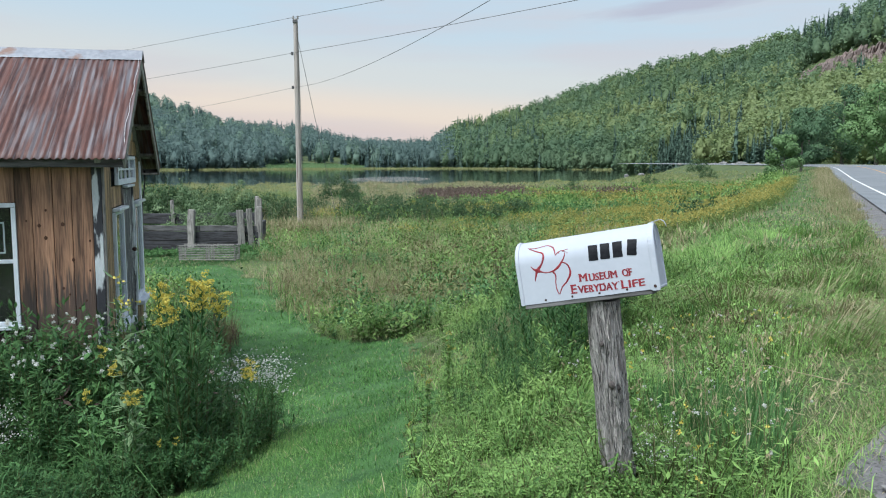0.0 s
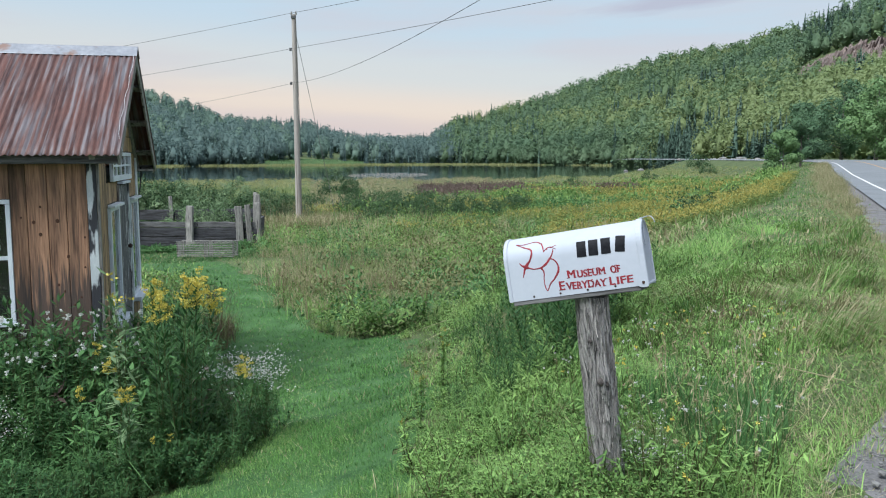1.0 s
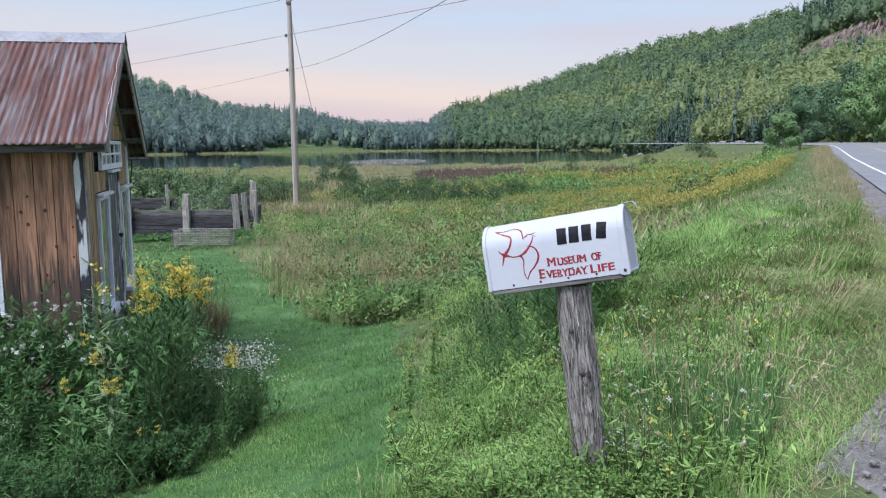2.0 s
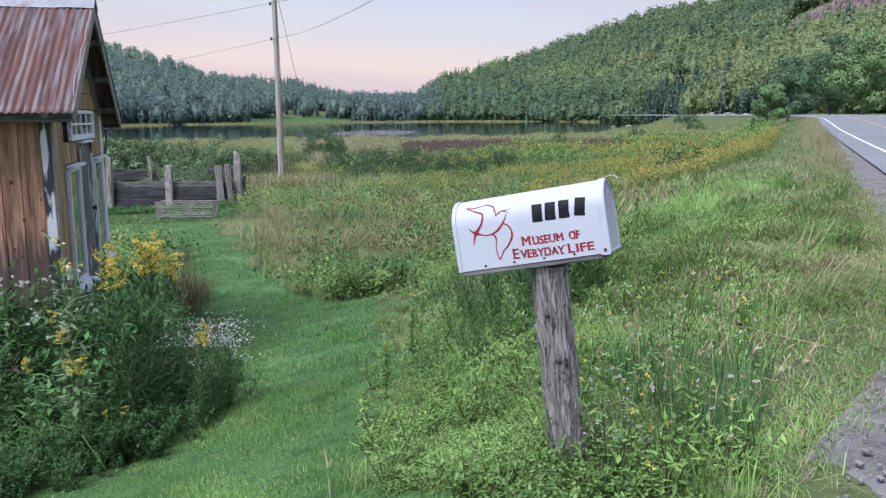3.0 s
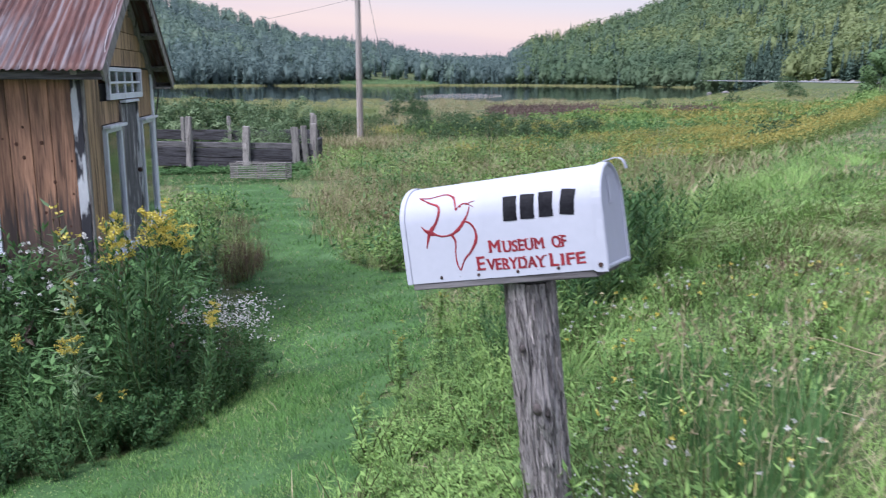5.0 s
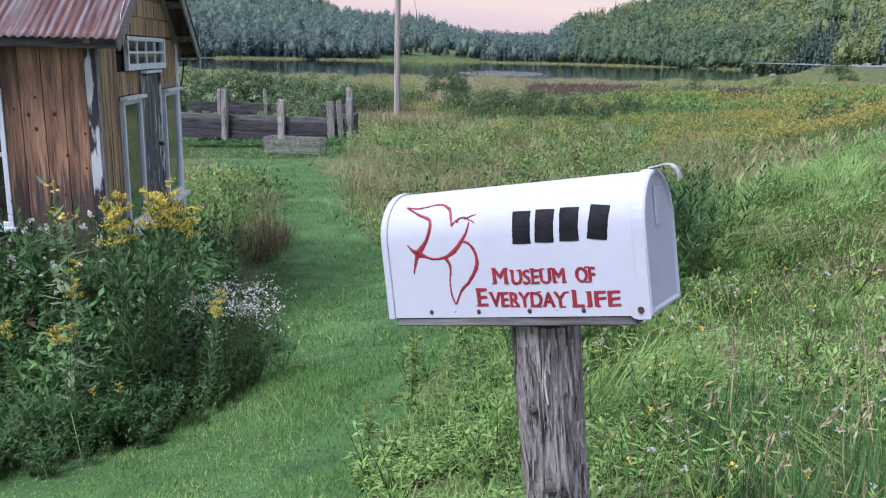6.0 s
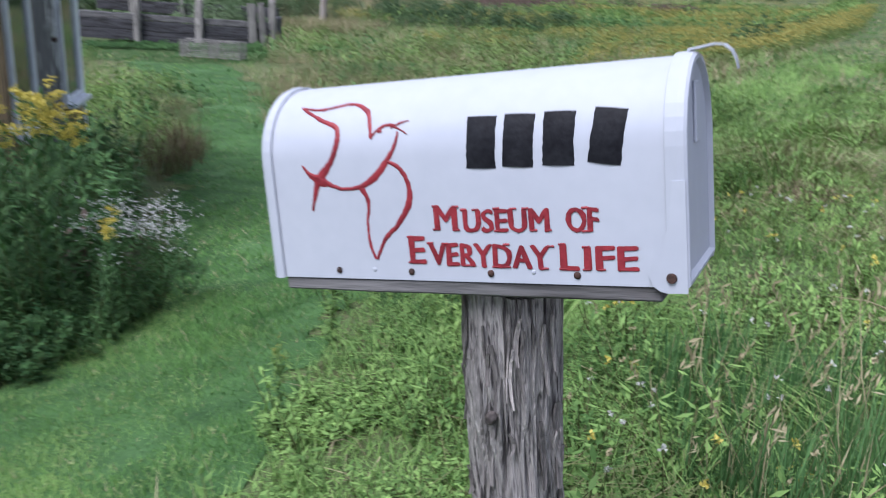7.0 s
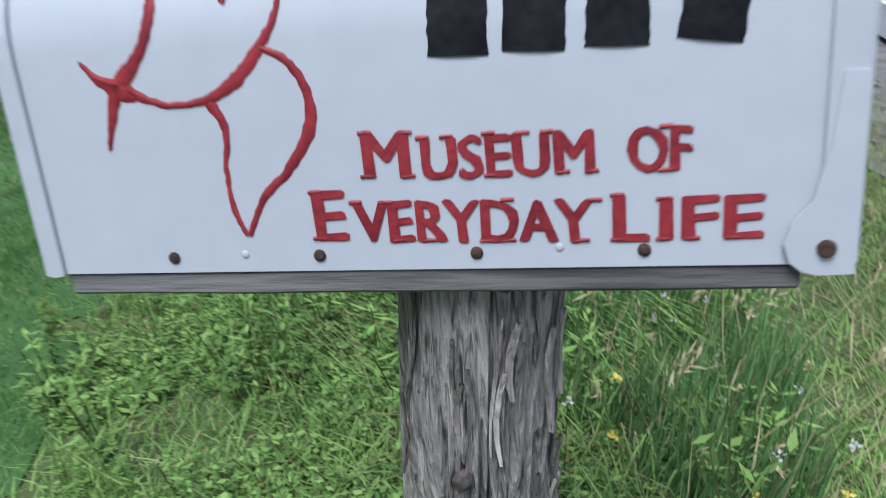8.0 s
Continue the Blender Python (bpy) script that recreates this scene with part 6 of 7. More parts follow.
def plant_meadow():
    # the sod of the mown path, a close sheet over the ground
    gx, gy = np.meshgrid(np.arange(-10.5, 1.0, 0.15), np.arange(0.4, 26.4, 0.15))
    w = gx.shape[1]
    i = (np.arange(gx.shape[0] - 1)[:, None] * w + np.arange(w - 1)[None]).ravel()
    i = i[mown(gx.ravel()[i] + 0.075, gy.ravel()[i] + 0.075)]
    used, back = np.unique(np.stack([i, i + 1, i + w + 1, i + w], -1).ravel(), return_inverse=True)
    ux, uy = gx.ravel()[used], gy.ravel()[used]
    tagged(flat_object("lawn", np.stack([ux, uy, land(ux, uy) + 0.010], -1), back.reshape(-1, 4), [SOD], smooth=True), "mown green path winding past the shed", "lawn", kind="structure")
    # mown lawn
    x, y = scatter(420000, -10.5, 1.0, 1.4, 26.0)
    d = np.hypot(x, y)
    keep = mown(x, y) & in_sight(x, y) & ~inside(BED_PLOT, x, y) & (RNG.random(len(x)) < np.clip(8.0 / d, 0.2, 1) ** 1.1 * (0.15 + 1.5 * drift(x, y, 0.5, 44)))
    x, y = x[keep], y[keep]
    n = len(x)
    grow = np.clip(np.hypot(x, y) / 5.0, 0.7, 1.8)
    tall = RNG.uniform(0.02, 0.055, n) * (0.35 + 1.3 * drift(x, y, 0.45, 41)) * np.minimum(grow, 1.5)
    v, q, m = blades(grounded(x, y, 0.004), tall, RNG.uniform(0.005, 0.010, n) * grow, RNG.uniform(0, 6.3, n), RNG.uniform(0.3, 1.5, n), (RNG.random(n) < 0.05).astype(int), bent=False)
    tagged(flat_object("mown_grass", v, q, [LAWN, STRAW], m), "short mown green grass path", "grass", kind="stuff")
    # the sward close to the walk is finer and thicker
    x, y = scatter(200000, -3.2, 0.45, 1.6, 7.5)
    keep = mown(x, y) & ~inside(BED_PLOT, x, y) & in_sight(x, y) & (RNG.random(len(x)) < np.clip(4.0 / np.hypot(x, y), 0.3, 1) * (0.15 + 1.5 * drift(x, y, 0.5, 44)))
    x, y = x[keep], y[keep]
    n = len(x)
    v, q, m = blades(grounded(x, y, 0.004), RNG.uniform(0.02, 0.065, n) * (0.2 + 1.7 * drift(x, y, 0.45, 41)), RNG.uniform(0.003, 0.006, n), RNG.uniform(0, 6.3, n), RNG.uniform(0.2, 1.2, n), np.where(RNG.random(n) < 0.03, 1, np.where(drift(x, y, 0.9, 43) + RNG.normal(size=n) * 0.1 > 0.56, 2, 0)), bent=False)
    tagged(flat_object("fine_lawn", v, q, [LAWN, STRAW, VERGE], m), "thick short green lawn beside the mailbox", "grass", kind="stuff")
    # the lawn runs on behind the start of the walk
    x, y = scatter(16000, -9, 1.2, -7, 1.7)
    x, y = x[from_road(x, y) < -0.2], y[from_road(x, y) < -0.2]
    n = len(x)
    v, q, m = blades(grounded(x, y, 0.004), RNG.uniform(0.04, 0.11, n), RNG.uniform(0.02, 0.045, n), RNG.uniform(0, 6.3, n), RNG.uniform(0.3, 1.6, n), (RNG.random(n) < 0.04).astype(int), bent=False)
    tagged(flat_object("roadside_turf", v, q, [LAWN, STRAW], m), "short roadside turf beside the gravel shoulder", "grass", kind="stuff")
    # clover and broad leaves in the lawn
    x, y = scatter(15000, -3.2, 0.5, 1.6, 12)
    keep = mown(x, y) & ~inside(BED_PLOT, x, y)
    x, y = x[keep], y[keep]
    n = len(x)
    way = any_ways(n, 0.5)
    way[:, 2] = np.abs(way[:, 2]) * 0.6
    way = unit(way)
    v, q, m = leaves(grounded(x, y, -0.02), way, unit(np.cross(way, np.tile([0, 0, 1.0], (n, 1)))), RNG.uniform(0.010, 0.024, n), RNG.uniform(0.007, 0.014, n), 0)
    tagged(flat_object("lawn_clover", v, q, [GREEN, WEED], (drift(x, y, 0.6, 42) < 0.5).astype(int)), "small clover leaves among the mown grass", "clover", kind="stuff")

    # rough verge round the post and along the road
    x, y = scatter(250000, -0.4, 9.5, 1.6, 22)
    s, d = from_road(x, y), np.hypot(x, y)
    edge = np.interp(AHEAD[0] * x + AHEAD[1] * y, GRAVEL_U, GRAVEL_S)
    keep = in_sight(x, y) & (s < edge + 0.16 * RNG.normal(size=len(x)) * (RNG.random(len(x)) < 0.7)) & (s > -4.2) & ~mown(x, y) & (RNG.random(len(x)) < np.clip(4.0 / d, 0.1, 1) ** 1.4)
    x, y, s = x[keep], y[keep], s[keep]
    n = len(x)
    tallness = 0.055 + 0.16 * smooth(-0.8, -1.9, s) + 0.05 * lumps(x * 2.2, y * 2.2) + 0.07 * np.exp(-((x - 0.6) ** 2 + (y - 3.0) ** 2) / 0.8)
    tall = np.maximum(tallness, 0.05) * RNG.uniform(0.6, 1.4, n) * (0.35 + 1.3 * drift(x, y, 0.55, 23)) * (0.45 + 0.55 * smooth(0.0, 0.5, x))
    grow = np.clip(np.hypot(x, y) / 4.0, 0.8, 3.0)
    dry = RNG.random(n) < (0.01 + 0.05 * smooth(-0.7, 0.35, s) * smooth(3.5, 6, y) + 0.12 * ((drift(x, y, 1.1, 21) > 0.64) & (y > 3.8)))
    v, q, m = blades(grounded(x, y, 0.01), tall, RNG.uniform(0.0032, 0.0065, n) * grow, RNG.uniform(0, 6.3, n), np.where(dry, RNG.uniform(1.4, 2.8, n), RNG.uniform(0.3, 1.8, n)), np.where(dry, 1, np.where(RNG.random(n) < 0.6 * smooth(-0.5, 0.5, s) * smooth(3.2, 6.5, y), 2, 0)))
    tagged(flat_object("verge_grass", v, q, [VERGE, STRAW, OLIVE], m), "rough uneven verge grass with dry stalks", "grass", kind="stuff")

    # close turf that fills the verge
    x, y = scatter(150000, 0.0, 8.0, 2.2, 13)
    s, d = from_road(x, y), np.hypot(x, y)
    edge = np.interp(AHEAD[0] * x + AHEAD[1] * y, GRAVEL_U, GRAVEL_S)
    keep = in_sight(x, y) & (s < edge - 0.02) & (s > -2.6) & ~mown(x, y) & (RNG.random(len(x)) < np.clip(4.2 / d, 0.15, 1) ** 1.2)
    x, y, s = x[keep], y[keep], s[keep]
    n = len(x)
    tall = RNG.uniform(0.03, 0.09, n) * (0.5 + drift(x, y, 0.6, 23))
    fade = np.interp(AHEAD[0] * x + AHEAD[1] * y, GRAVEL_U, GRAVEL_S) - s
    v, q, m = blades(grounded(x, y, 0.006), tall, RNG.uniform(0.005, 0.009, n) * np.clip(np.hypot(x, y) / 4.0, 0.8, 2.5), RNG.uniform(0, 6.3, n), RNG.uniform(0.3, 1.6, n), (RNG.random(n) < 0.02 + 0.14 * ((drift(x, y, 0.9, 22) > 0.62) & (y > 3.8))).astype(int), bent=False)
    m = np.where((m == 0) & (RNG.random(n) < 0.75 * smooth(1.0, 0.1, fade) * smooth(3.2, 6.5, y)), 2, m)
    tagged(flat_object("verge_turf", v, q, [VERGE, STRAW, OLIVE], m), "close uneven turf of the verge", "grass", kind="stuff")

    # long verge grass lying combed over in swirls
    x, y = scatter(100000, 0.4, 9.0, 2.7, 17)
    s, d = from_road(x, y), np.hypot(x, y)
    edge = np.interp(AHEAD[0] * x + AHEAD[1] * y, GRAVEL_U, GRAVEL_S)
    keep = in_sight(x, y) & (s < edge - 0.25) & (s > -3.4) & ~mown(x, y) & (drift(x, y, 0.8, 71) > 0.44) & (RNG.random(len(x)) < np.clip(5.0 / d, 0.2, 1)) & (np.hypot(x - 0.72, y - 3.02) > 0.2)
    x, y, near = x[keep], y[keep], s[keep]
    n = len(x)
    heap = drift(x, y, 0.8, 71)
    yaw = 9.0 * drift(x, y, 1.7, 72) + RNG.normal(size=n) * 0.45
    tall = RNG.uniform(0.16, 0.34, n) * (0.3 + 1.3 * smooth(0.44, 0.75, heap)) * (0.5 + 0.5 * smooth(3.4, 5.4, y))
    shade = drift(x, y, 1.0, 73) + RNG.normal(size=n) * 0.12
    v, q, m = blades(grounded(x, y, 0.0), tall, RNG.uniform(0.0022, 0.0048, n) * np.clip(d[keep] / 4.0, 0.8, 2.4), yaw, RNG.uniform(0.7, 1.7, n), np.where((shade > 0.56) & (RNG.random(n) < 0.04 + 0.55 * smooth(-1.3, -0.2, near) * smooth(3.6, 6.0, y)), 1, np.where(shade > 0.60, 2, 0)))
    tagged(flat_object("combed_grass", v, q, [VERGE, STRAW, OLIVE], m), "long verge grass combed over in light swirls", "grass", kind="stuff")

    # leafy weeds low in the verge
    shapes = [weed_shape(40 + i, 0.24, 0.04, 0.012, 72, 0.09) for i in range(5)]
    x, y = scatter(900, -0.4, 5.5, 2.5, 12)
    s = from_road(x, y)
    keep = in_sight(x, y) & (s < -0.05) & (s > -4.5) & ~mown(x, y) & (RNG.random(len(x)) < np.clip(5 / np.hypot(x, y), 0.2, 1))
    sown("verge_weeds", shapes, x[keep], y[keep], 0.5, 1.4, [STEM, VERGE, YELLOW], "low leafy green weeds in the verge", "weeds")
    # low leafy clover and herbs crowding the post
    shapes = [weed_shape(46 + i, 0.13, 0.022, 0.013, 84, 0.07) for i in range(5)]
    x, y = scatter(2600, -0.3, 2.4, 2.4, 5.2)
    keep = (from_road(x, y) < -0.15) & ~mown(x, y) & (np.hypot(x - 0.72, y - 3.02) > 0.1) & (drift(x, y, 0.4, 27) > 0.42)
    sown("verge_clover", shapes, x[keep], y[keep], 0.5, 1.1, [STEM, VERGE, YELLOW], "leafy clover and herbs round the post", "clover")
    # clumps of taller grass round the foot of the post
    shapes = [tuft_shape(60 + i, 44, 0.30, 0.12, 0.006, 0.06, 0) for i in range(5)]
    x, y = scatter(1500, -0.2, 6.5, 2.4, 11.0)
    s = from_road(x, y)
    keep = (s < 0.05) & (s > -3.2) & ~mown(x, y) & (np.hypot(x - 0.72, y - 3.02) > 0.13) & ((x > 0.95) | (y > 3.5)) & (y > 2.62)
    keep &= (drift(x, y, 0.7, 24) > 0.5) & (RNG.random(len(x)) < np.where(s > -0.9, 0.35, 0.8))
    sown("verge_tufts", shapes, x[keep], y[keep], 0.35, 0.95, [VERGE, STRAW], "tufts of green grass with seed heads", "grass")
    # dark upright rushes near the shoulder
    x, y = scatter(480, 1.1, 2.3, 3.2, 4.6)
    keep = (from_road(x, y) < -0.05) & (drift(x, y, 0.35, 25) > 0.34)
    sown("rush_tufts", [tuft_shape(66 + i, 15, 0.30, 0.05, 0.005, 0.04, int(i == 0), 0.16) for i in range(6)], x[keep], y[keep], 0.6, 1.25, [WEED, STRAW], "dark upright rushes beside the shoulder", "rushes")
    # a spray of tiny white flowers against the post
    out = []
    for i in range(16):
        base = np.array([0.80 + RNG.normal() * 0.03, 2.95 + RNG.normal() * 0.03, 0.0])
        base[2] = ground_at(base[0], base[1])
        top = base + np.array([RNG.normal() * 0.03, RNG.normal() * 0.02, RNG.uniform(0.10, 0.26)])
        out.append(stem_to(top, 0.002, 1, foot=base))
        way = any_ways(14, 0.4)
        out.append(leaves(top + RNG.normal(size=(14, 3)) * np.array([0.013, 0.013, 0.02]), way, unit(np.cross(way, RNG.normal(size=(14, 3)))), 0.007, 0.006, 0))
    v, q, m = joined(out)
    tagged(flat_object("white_bedstraw", v, q, [WHITE_PETAL, STEM], m), "spray of tiny white flowers against the post", "flowers")
    # flattened dry stalks
    n = 200
    x, y = scatter(n, 1.0, 8.5, 3.4, 15)
    s = from_road(x, y)
    keep = (s < 0.5) & (s > -2.4)
    x, y = x[keep], y[keep]
    n = len(x)
    a = RNG.uniform(0, 6.3, n)
    way = np.stack([np.cos(a), np.sin(a), RNG.uniform(-0.02, 0.25, n)], -1)
    v, q, m = leaves(grounded(x, y, -0.07), unit(way), unit(np.cross(way, np.tile([0, 0, 1.0], (n, 1)))), RNG.uniform(0.15, 0.5, n), 0.006, 0)
    tagged(flat_object("dry_stalks", v, q, [STRAW], m), "dry straw stalks lying on the verge", "straw", kind="stuff")
    # mats of flattened straw
    x, y = scatter(40000, 0.9, 12, 3.0, 26)
    s = from_road(x, y)
    keep = (s < 0.35) & (s > -1.5) & (y > 3.7) & in_sight(x, y) & (drift(x, y, 0.9, 22) > 0.585) & (RNG.random(len(x)) < np.clip(6 / y, 0.3, 1))
    x, y = x[keep], y[keep]
    n = len(x)
    a = RNG.normal(1.2, 0.9, n)
    way = np.stack([np.cos(a), np.sin(a), RNG.uniform(-0.05, 0.22, n)], -1)
    v, q, m = leaves(grounded(x, y, -0.045), unit(way), unit(np.cross(way, np.tile([0, 0, 1.0], (n, 1)))), RNG.uniform(0.10, 0.32, n), RNG.uniform(0.0014, 0.003, n) * np.clip(y / 5, 1, 3), 0)
    tagged(flat_object("flattened_straw", v, q, [STRAW], m), "patches of flattened pale straw on the verge", "straw", kind="stuff")
    # small verge flowers: yellow, white and seed heads
    for name, mat, count, size, tall, label in (("yellow_flowers", YELLOW, 44, 0.016, 0.26, "small yellow wild flowers in the verge"), ("white_flowers", WHITE_PETAL, 90, 0.012, 0.30, "tiny white wild flowers in the verge"),
                                                ("seed_heads", STRAW, 60, 0.014, 0.34, "fluffy pale seed heads on stalks")):
        x, y = scatter(count * 4, 0.75, 3.6, 2.5, 6.4)
        s = from_road(x, y)
        keep = (s < 0.0) & (s > -1.6) & (np.hypot(x - 0.72, y - 3.02) > 0.16)
        x, y = x[keep][:count], y[keep][:count]
        out = []
        for px, py in zip(x, y):
            base = grounded(np.array([px]), np.array([py]))[0]
            top = base + np.array([RNG.normal() * 0.04, RNG.normal() * 0.04, tall * RNG.uniform(0.7, 1.2)])
            out.append(stem_to(top, 0.003, 1, foot=base))
            k = 9
            way = any_ways(k, 0.6)
            out.append(leaves(np.repeat(top[None], k, 0) + RNG.normal(size=(k, 3)) * size * 0.25, way, unit(np.cross(way, RNG.normal(size=(k, 3)))), size * 0.8, size * 0.6, 0))
        v, q, m = joined(out)
        tagged(flat_object(name, v, q, [mat, STEM], m), label, "flowers", kind="stuff")

    plant_field()
    plant_marsh()
    # the cut strip beside the road, on to the bend
    strip = [tuft_shape(190 + i, 20, 0.15, 0.35, 0.026, 0.3, 0, 0.7, False) for i in range(5)]
    x, y = scatter(26000, 2, 62, 12, 130)
    s = from_road(x, y)
    edge = np.interp(AHEAD[0] * x + AHEAD[1] * y, GRAVEL_U, GRAVEL_S)
    keep = (s > -3.4 - 0.05 * y) & (s < edge - 0.1) & (RNG.random(len(x)) < np.clip(30 / y, 0.35, 1))
    far = keep & (s < -1.0 - 0.03 * y)
    sown("cut_verge", strip, x[keep & ~far], y[keep & ~far], 0.7, 1.2, [LAWN, STRAW], "cut green verge beside the road", "grass")
    sown("bank_grass", strip, x[far], y[far], 1.2, 3.0, [GREEN, STRAW], "longer grass on the bank below the road", "grass")
    # a fringe of tall tan grass where verge meets gravel
    fringe = [tuft_shape(230 + i, 20, 0.5, 0.26, 0.014, 0.55, 0, 0.45, False) for i in range(4)]
    u = RNG.uniform(7, 100, 3000)
    edge = np.interp(u, GRAVEL_U, GRAVEL_S)
    off = edge - np.abs(RNG.normal(size=3000)) * 0.5 + 0.1 + road_shift(u)
    x, y = ACROSS[0] * off + AHEAD[0] * u, ACROSS[1] * off + AHEAD[1] * u
    tall = (0.24 + 0.58 * smooth(10, 45, u)) * RNG.uniform(0.4, 1.1, 3000) * (0.4 + 1.2 * drift(x, y, 1.6, 31))
    sown_sized("dry_fringe", fringe, x, y, tall, [OLIVE, STRAW], "tall tan dry grass fringing the road shoulder", "grass")
    u = RNG.uniform(2.4, 14, 900)
    off = np.interp(u, GRAVEL_U, GRAVEL_S) + RNG.normal(size=900) * 0.10
    x, y = ACROSS[0] * off + AHEAD[0] * u, ACROSS[1] * off + AHEAD[1] * u
    sown("shoulder_tufts", [tuft_shape(270 + i, 16, 0.13, 0.07, 0.006, 0.35, 0, 0.9, False) for i in range(5)], x, y, 0.4, 1.1, [VERGE, STRAW], "small ragged tufts creeping over the gravel", "grass")
    # low dark growth at the foot of the timber bed
    x, y = scatter(700, -15.5, -7.2, 29.6, 31.4)
    sown("bed_foot_weeds", [weed_shape(250 + i, 0.22, 0.08, 0.04, 60, 0.15) for i in range(4)], x, y, 0.5, 1.2, [STEM, WEED, YELLOW], "low dark green weeds along the timber bed", "weeds")
    x, y = scatter(5000, -16, -6.0, 24.5, 31.5)
    keep = inside(FENCE_PLOT, x, y)
    sown("bed_lawn", [tuft_shape(260 + i, 12, 0.10, 0.26, 0.022, 0.05, 0, 0.6, False) for i in range(4)], x[keep], y[keep], 0.8, 1.4, [WEED, STRAW], "short green grass before the timber bed", "grass")


plant_meadow()


def lay_stones():
    """Loose stones and grit on the shoulder."""
    bm = bmesh.new()
    bmesh.ops.create_icosphere(bm, subdivisions=1, radius=1)
    base = np.array([tuple(v.co) for v in bm.verts])
    tris = np.array([[v.index for v in f.verts] for f in bm.faces])
    bm.free()
    u, s = RNG.uniform(1.5, 12, 5200), RNG.uniform(0, 1.35, 5200)
    keep = (s > np.interp(u, GRAVEL_U, GRAVEL_S) + 0.04) & (RNG.random(5200) < np.clip(4.5 / u, 0.2, 1))
    u, s = u[keep], s[keep]
    x, y = ACROSS[0] * s + AHEAD[0] * u, ACROSS[1] * s + AHEAD[1] * u
    size = RNG.gamma(2.0, 0.0028, len(x)) + 0.002
    z = np.interp(s, BANK_S, BANK_Z) + 0.032 + size * 0.2
    shape = base[None] * size[:, None, None] * RNG.uniform(0.6, 1.3, (len(x), 1, 3)) * np.array([1, 1, 0.7]) + np.stack([x, y, z], -1)[:, None]
    faces = (tris[None] + (np.arange(len(x)) * len(base))[:, None, None]).reshape(-1, 3)
    me = bpy.data.meshes.new("loose_stones")
    me.from_pydata(shape.reshape(-1, 3).tolist(), [], faces.tolist())
    me.materials.append(STONE)
    tagged(new("loose_stones", me), "loose grey stones and grit on the shoulder", "gravel", kind="stuff")


lay_stones()


def plant_bed():
    """The overgrown flower bed in front of the shed."""
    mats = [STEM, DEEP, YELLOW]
    golden = []
    for i in range(5):
        v, q, m = goldenrod_shape(200 + i, 1.36, 0.72 if i % 2 else 0.5)
        ob = flat_object("goldenrod", v, q, mats, m)
        tagged(ob, "tall goldenrod with drooping yellow plumes in the bed", "goldenrod", "goldenrod in the bed")
        golden.append(ob)
    # a dense clump of tall ones at the corner of the bed, then smaller plants about it
    places = [(-2.1 + 0.17 * math.cos(2.4 * i) * math.sqrt(i / 12), 6.55 + 0.22 * math.sin(2.4 * i) * math.sqrt(i / 12), 1.34 - 0.014 * i) for i in range(13)]
    places += [(-2.35, 5.78, 0.74), (-2.46, 5.86, 0.78), (-2.28, 5.9, 0.7), (-1.66, 6.42, 0.70), (-1.72, 6.55, 0.74), (-1.6, 6.55, 0.66), (-2.02, 5.85, 0.40), (-1.95, 5.95, 0.36), (-2.95, 7.0, 0.9), (-3.15, 7.3, 0.95)]
    for i, (x, y, k) in enumerate(places):
        m = pose(x, y, ground_at(x, y) - 0.02, 4 * math.sin(1.9 * i + 1), 4 * math.cos(2.7 * i), i * 67) @ Matrix.Scale(k, 4)
        if i < 5:
            golden[i].matrix_basis = m
        else:
            c = copy_thing(golden[i % 5], Matrix())
            c.matrix_basis = m
    v, q, m = aster_shape(300)
    aster = tagged(flat_object("aster", v, q, [STEM, WEED, WHITE_PETAL], m), "bushy aster covered in tiny white flowers beside the path", "aster", "asters")
    for i, (x, y, k) in enumerate([(-1.7, 6.92, 1.05), (-1.52, 7.05, 0.98), (-2.85, 8.25, 1.0), (-4.1, 7.0, 1.1), (-4.4, 7.2, 1.1), (-3.75, 6.7, 1.0)]):
        mm = pose(x, y, ground_at(x, y) - 0.02, 0, 0, i * 50) @ Matrix.Scale(k, 4)
        if i == 0:
            aster.matrix_basis = mm
        else:
            copy_thing(aster, Matrix()).matrix_basis = mm
    # the mass of leafy weeds
    shapes = [weed_shape(320 + i, 1.1, 0.085, 0.026, 170, 0.17) for i in range(7)]
    x, y = scatter(1150, -5.9, -1.6, 5.5, 10.5)
    keep = inside(BED_PLOT, x, y)
    x, y = x[keep], y[keep]
    edge = np.clip((y - 5.3) / 2.2, 0.35, 1) * np.clip((-1.45 - x) / 0.9, 0.45, 1) * (1 + 0.22 * smooth(-2.9, -3.6, x))
    which = RNG.integers(0, 7, len(x))
    parts = [strewn(shapes[i], grounded(x[which == i], y[which == i]), RNG.uniform(0, 6.3, (which == i).sum()), (RNG.uniform(0.55, 1.25, len(x)) * edge)[which == i]) for i in range(7)]
    v, q, m = joined(parts)
    tagged(flat_object("bed_weeds", v, q, mats, m), "dense dark green weeds filling the flower bed", "weeds", kind="stuff")
    # broad-leaved plants among them
    for name, seed, mat, lo, hi, label in (("broadleaf_herb", 330, WEED, 0.6, 1.15, "broad-leaved green herbs in the flower bed"), ("fading_herb", 336, BROWN, 0.7, 1.1, "fading brownish herbs in the flower bed")):
        x, y = scatter(260 if mat is WEED else 22, -5.6, -1.7, 5.5, 9.0)
        keep = inside(BED_PLOT, x, y)
        x, y = x[keep], y[keep]
        size = RNG.uniform(lo, hi, len(x)) * np.clip((y - 5.1) / 2.0, 0.35, 1) * np.clip((-1.45 - x) / 0.9, 0.5, 1)
        sown_sized(name, [weed_shape(seed + i, 1.0, 0.14, 0.06, 66, 0.15) for i in range(4)], x, y, size, [STEM, mat, YELLOW], label, "herbs")
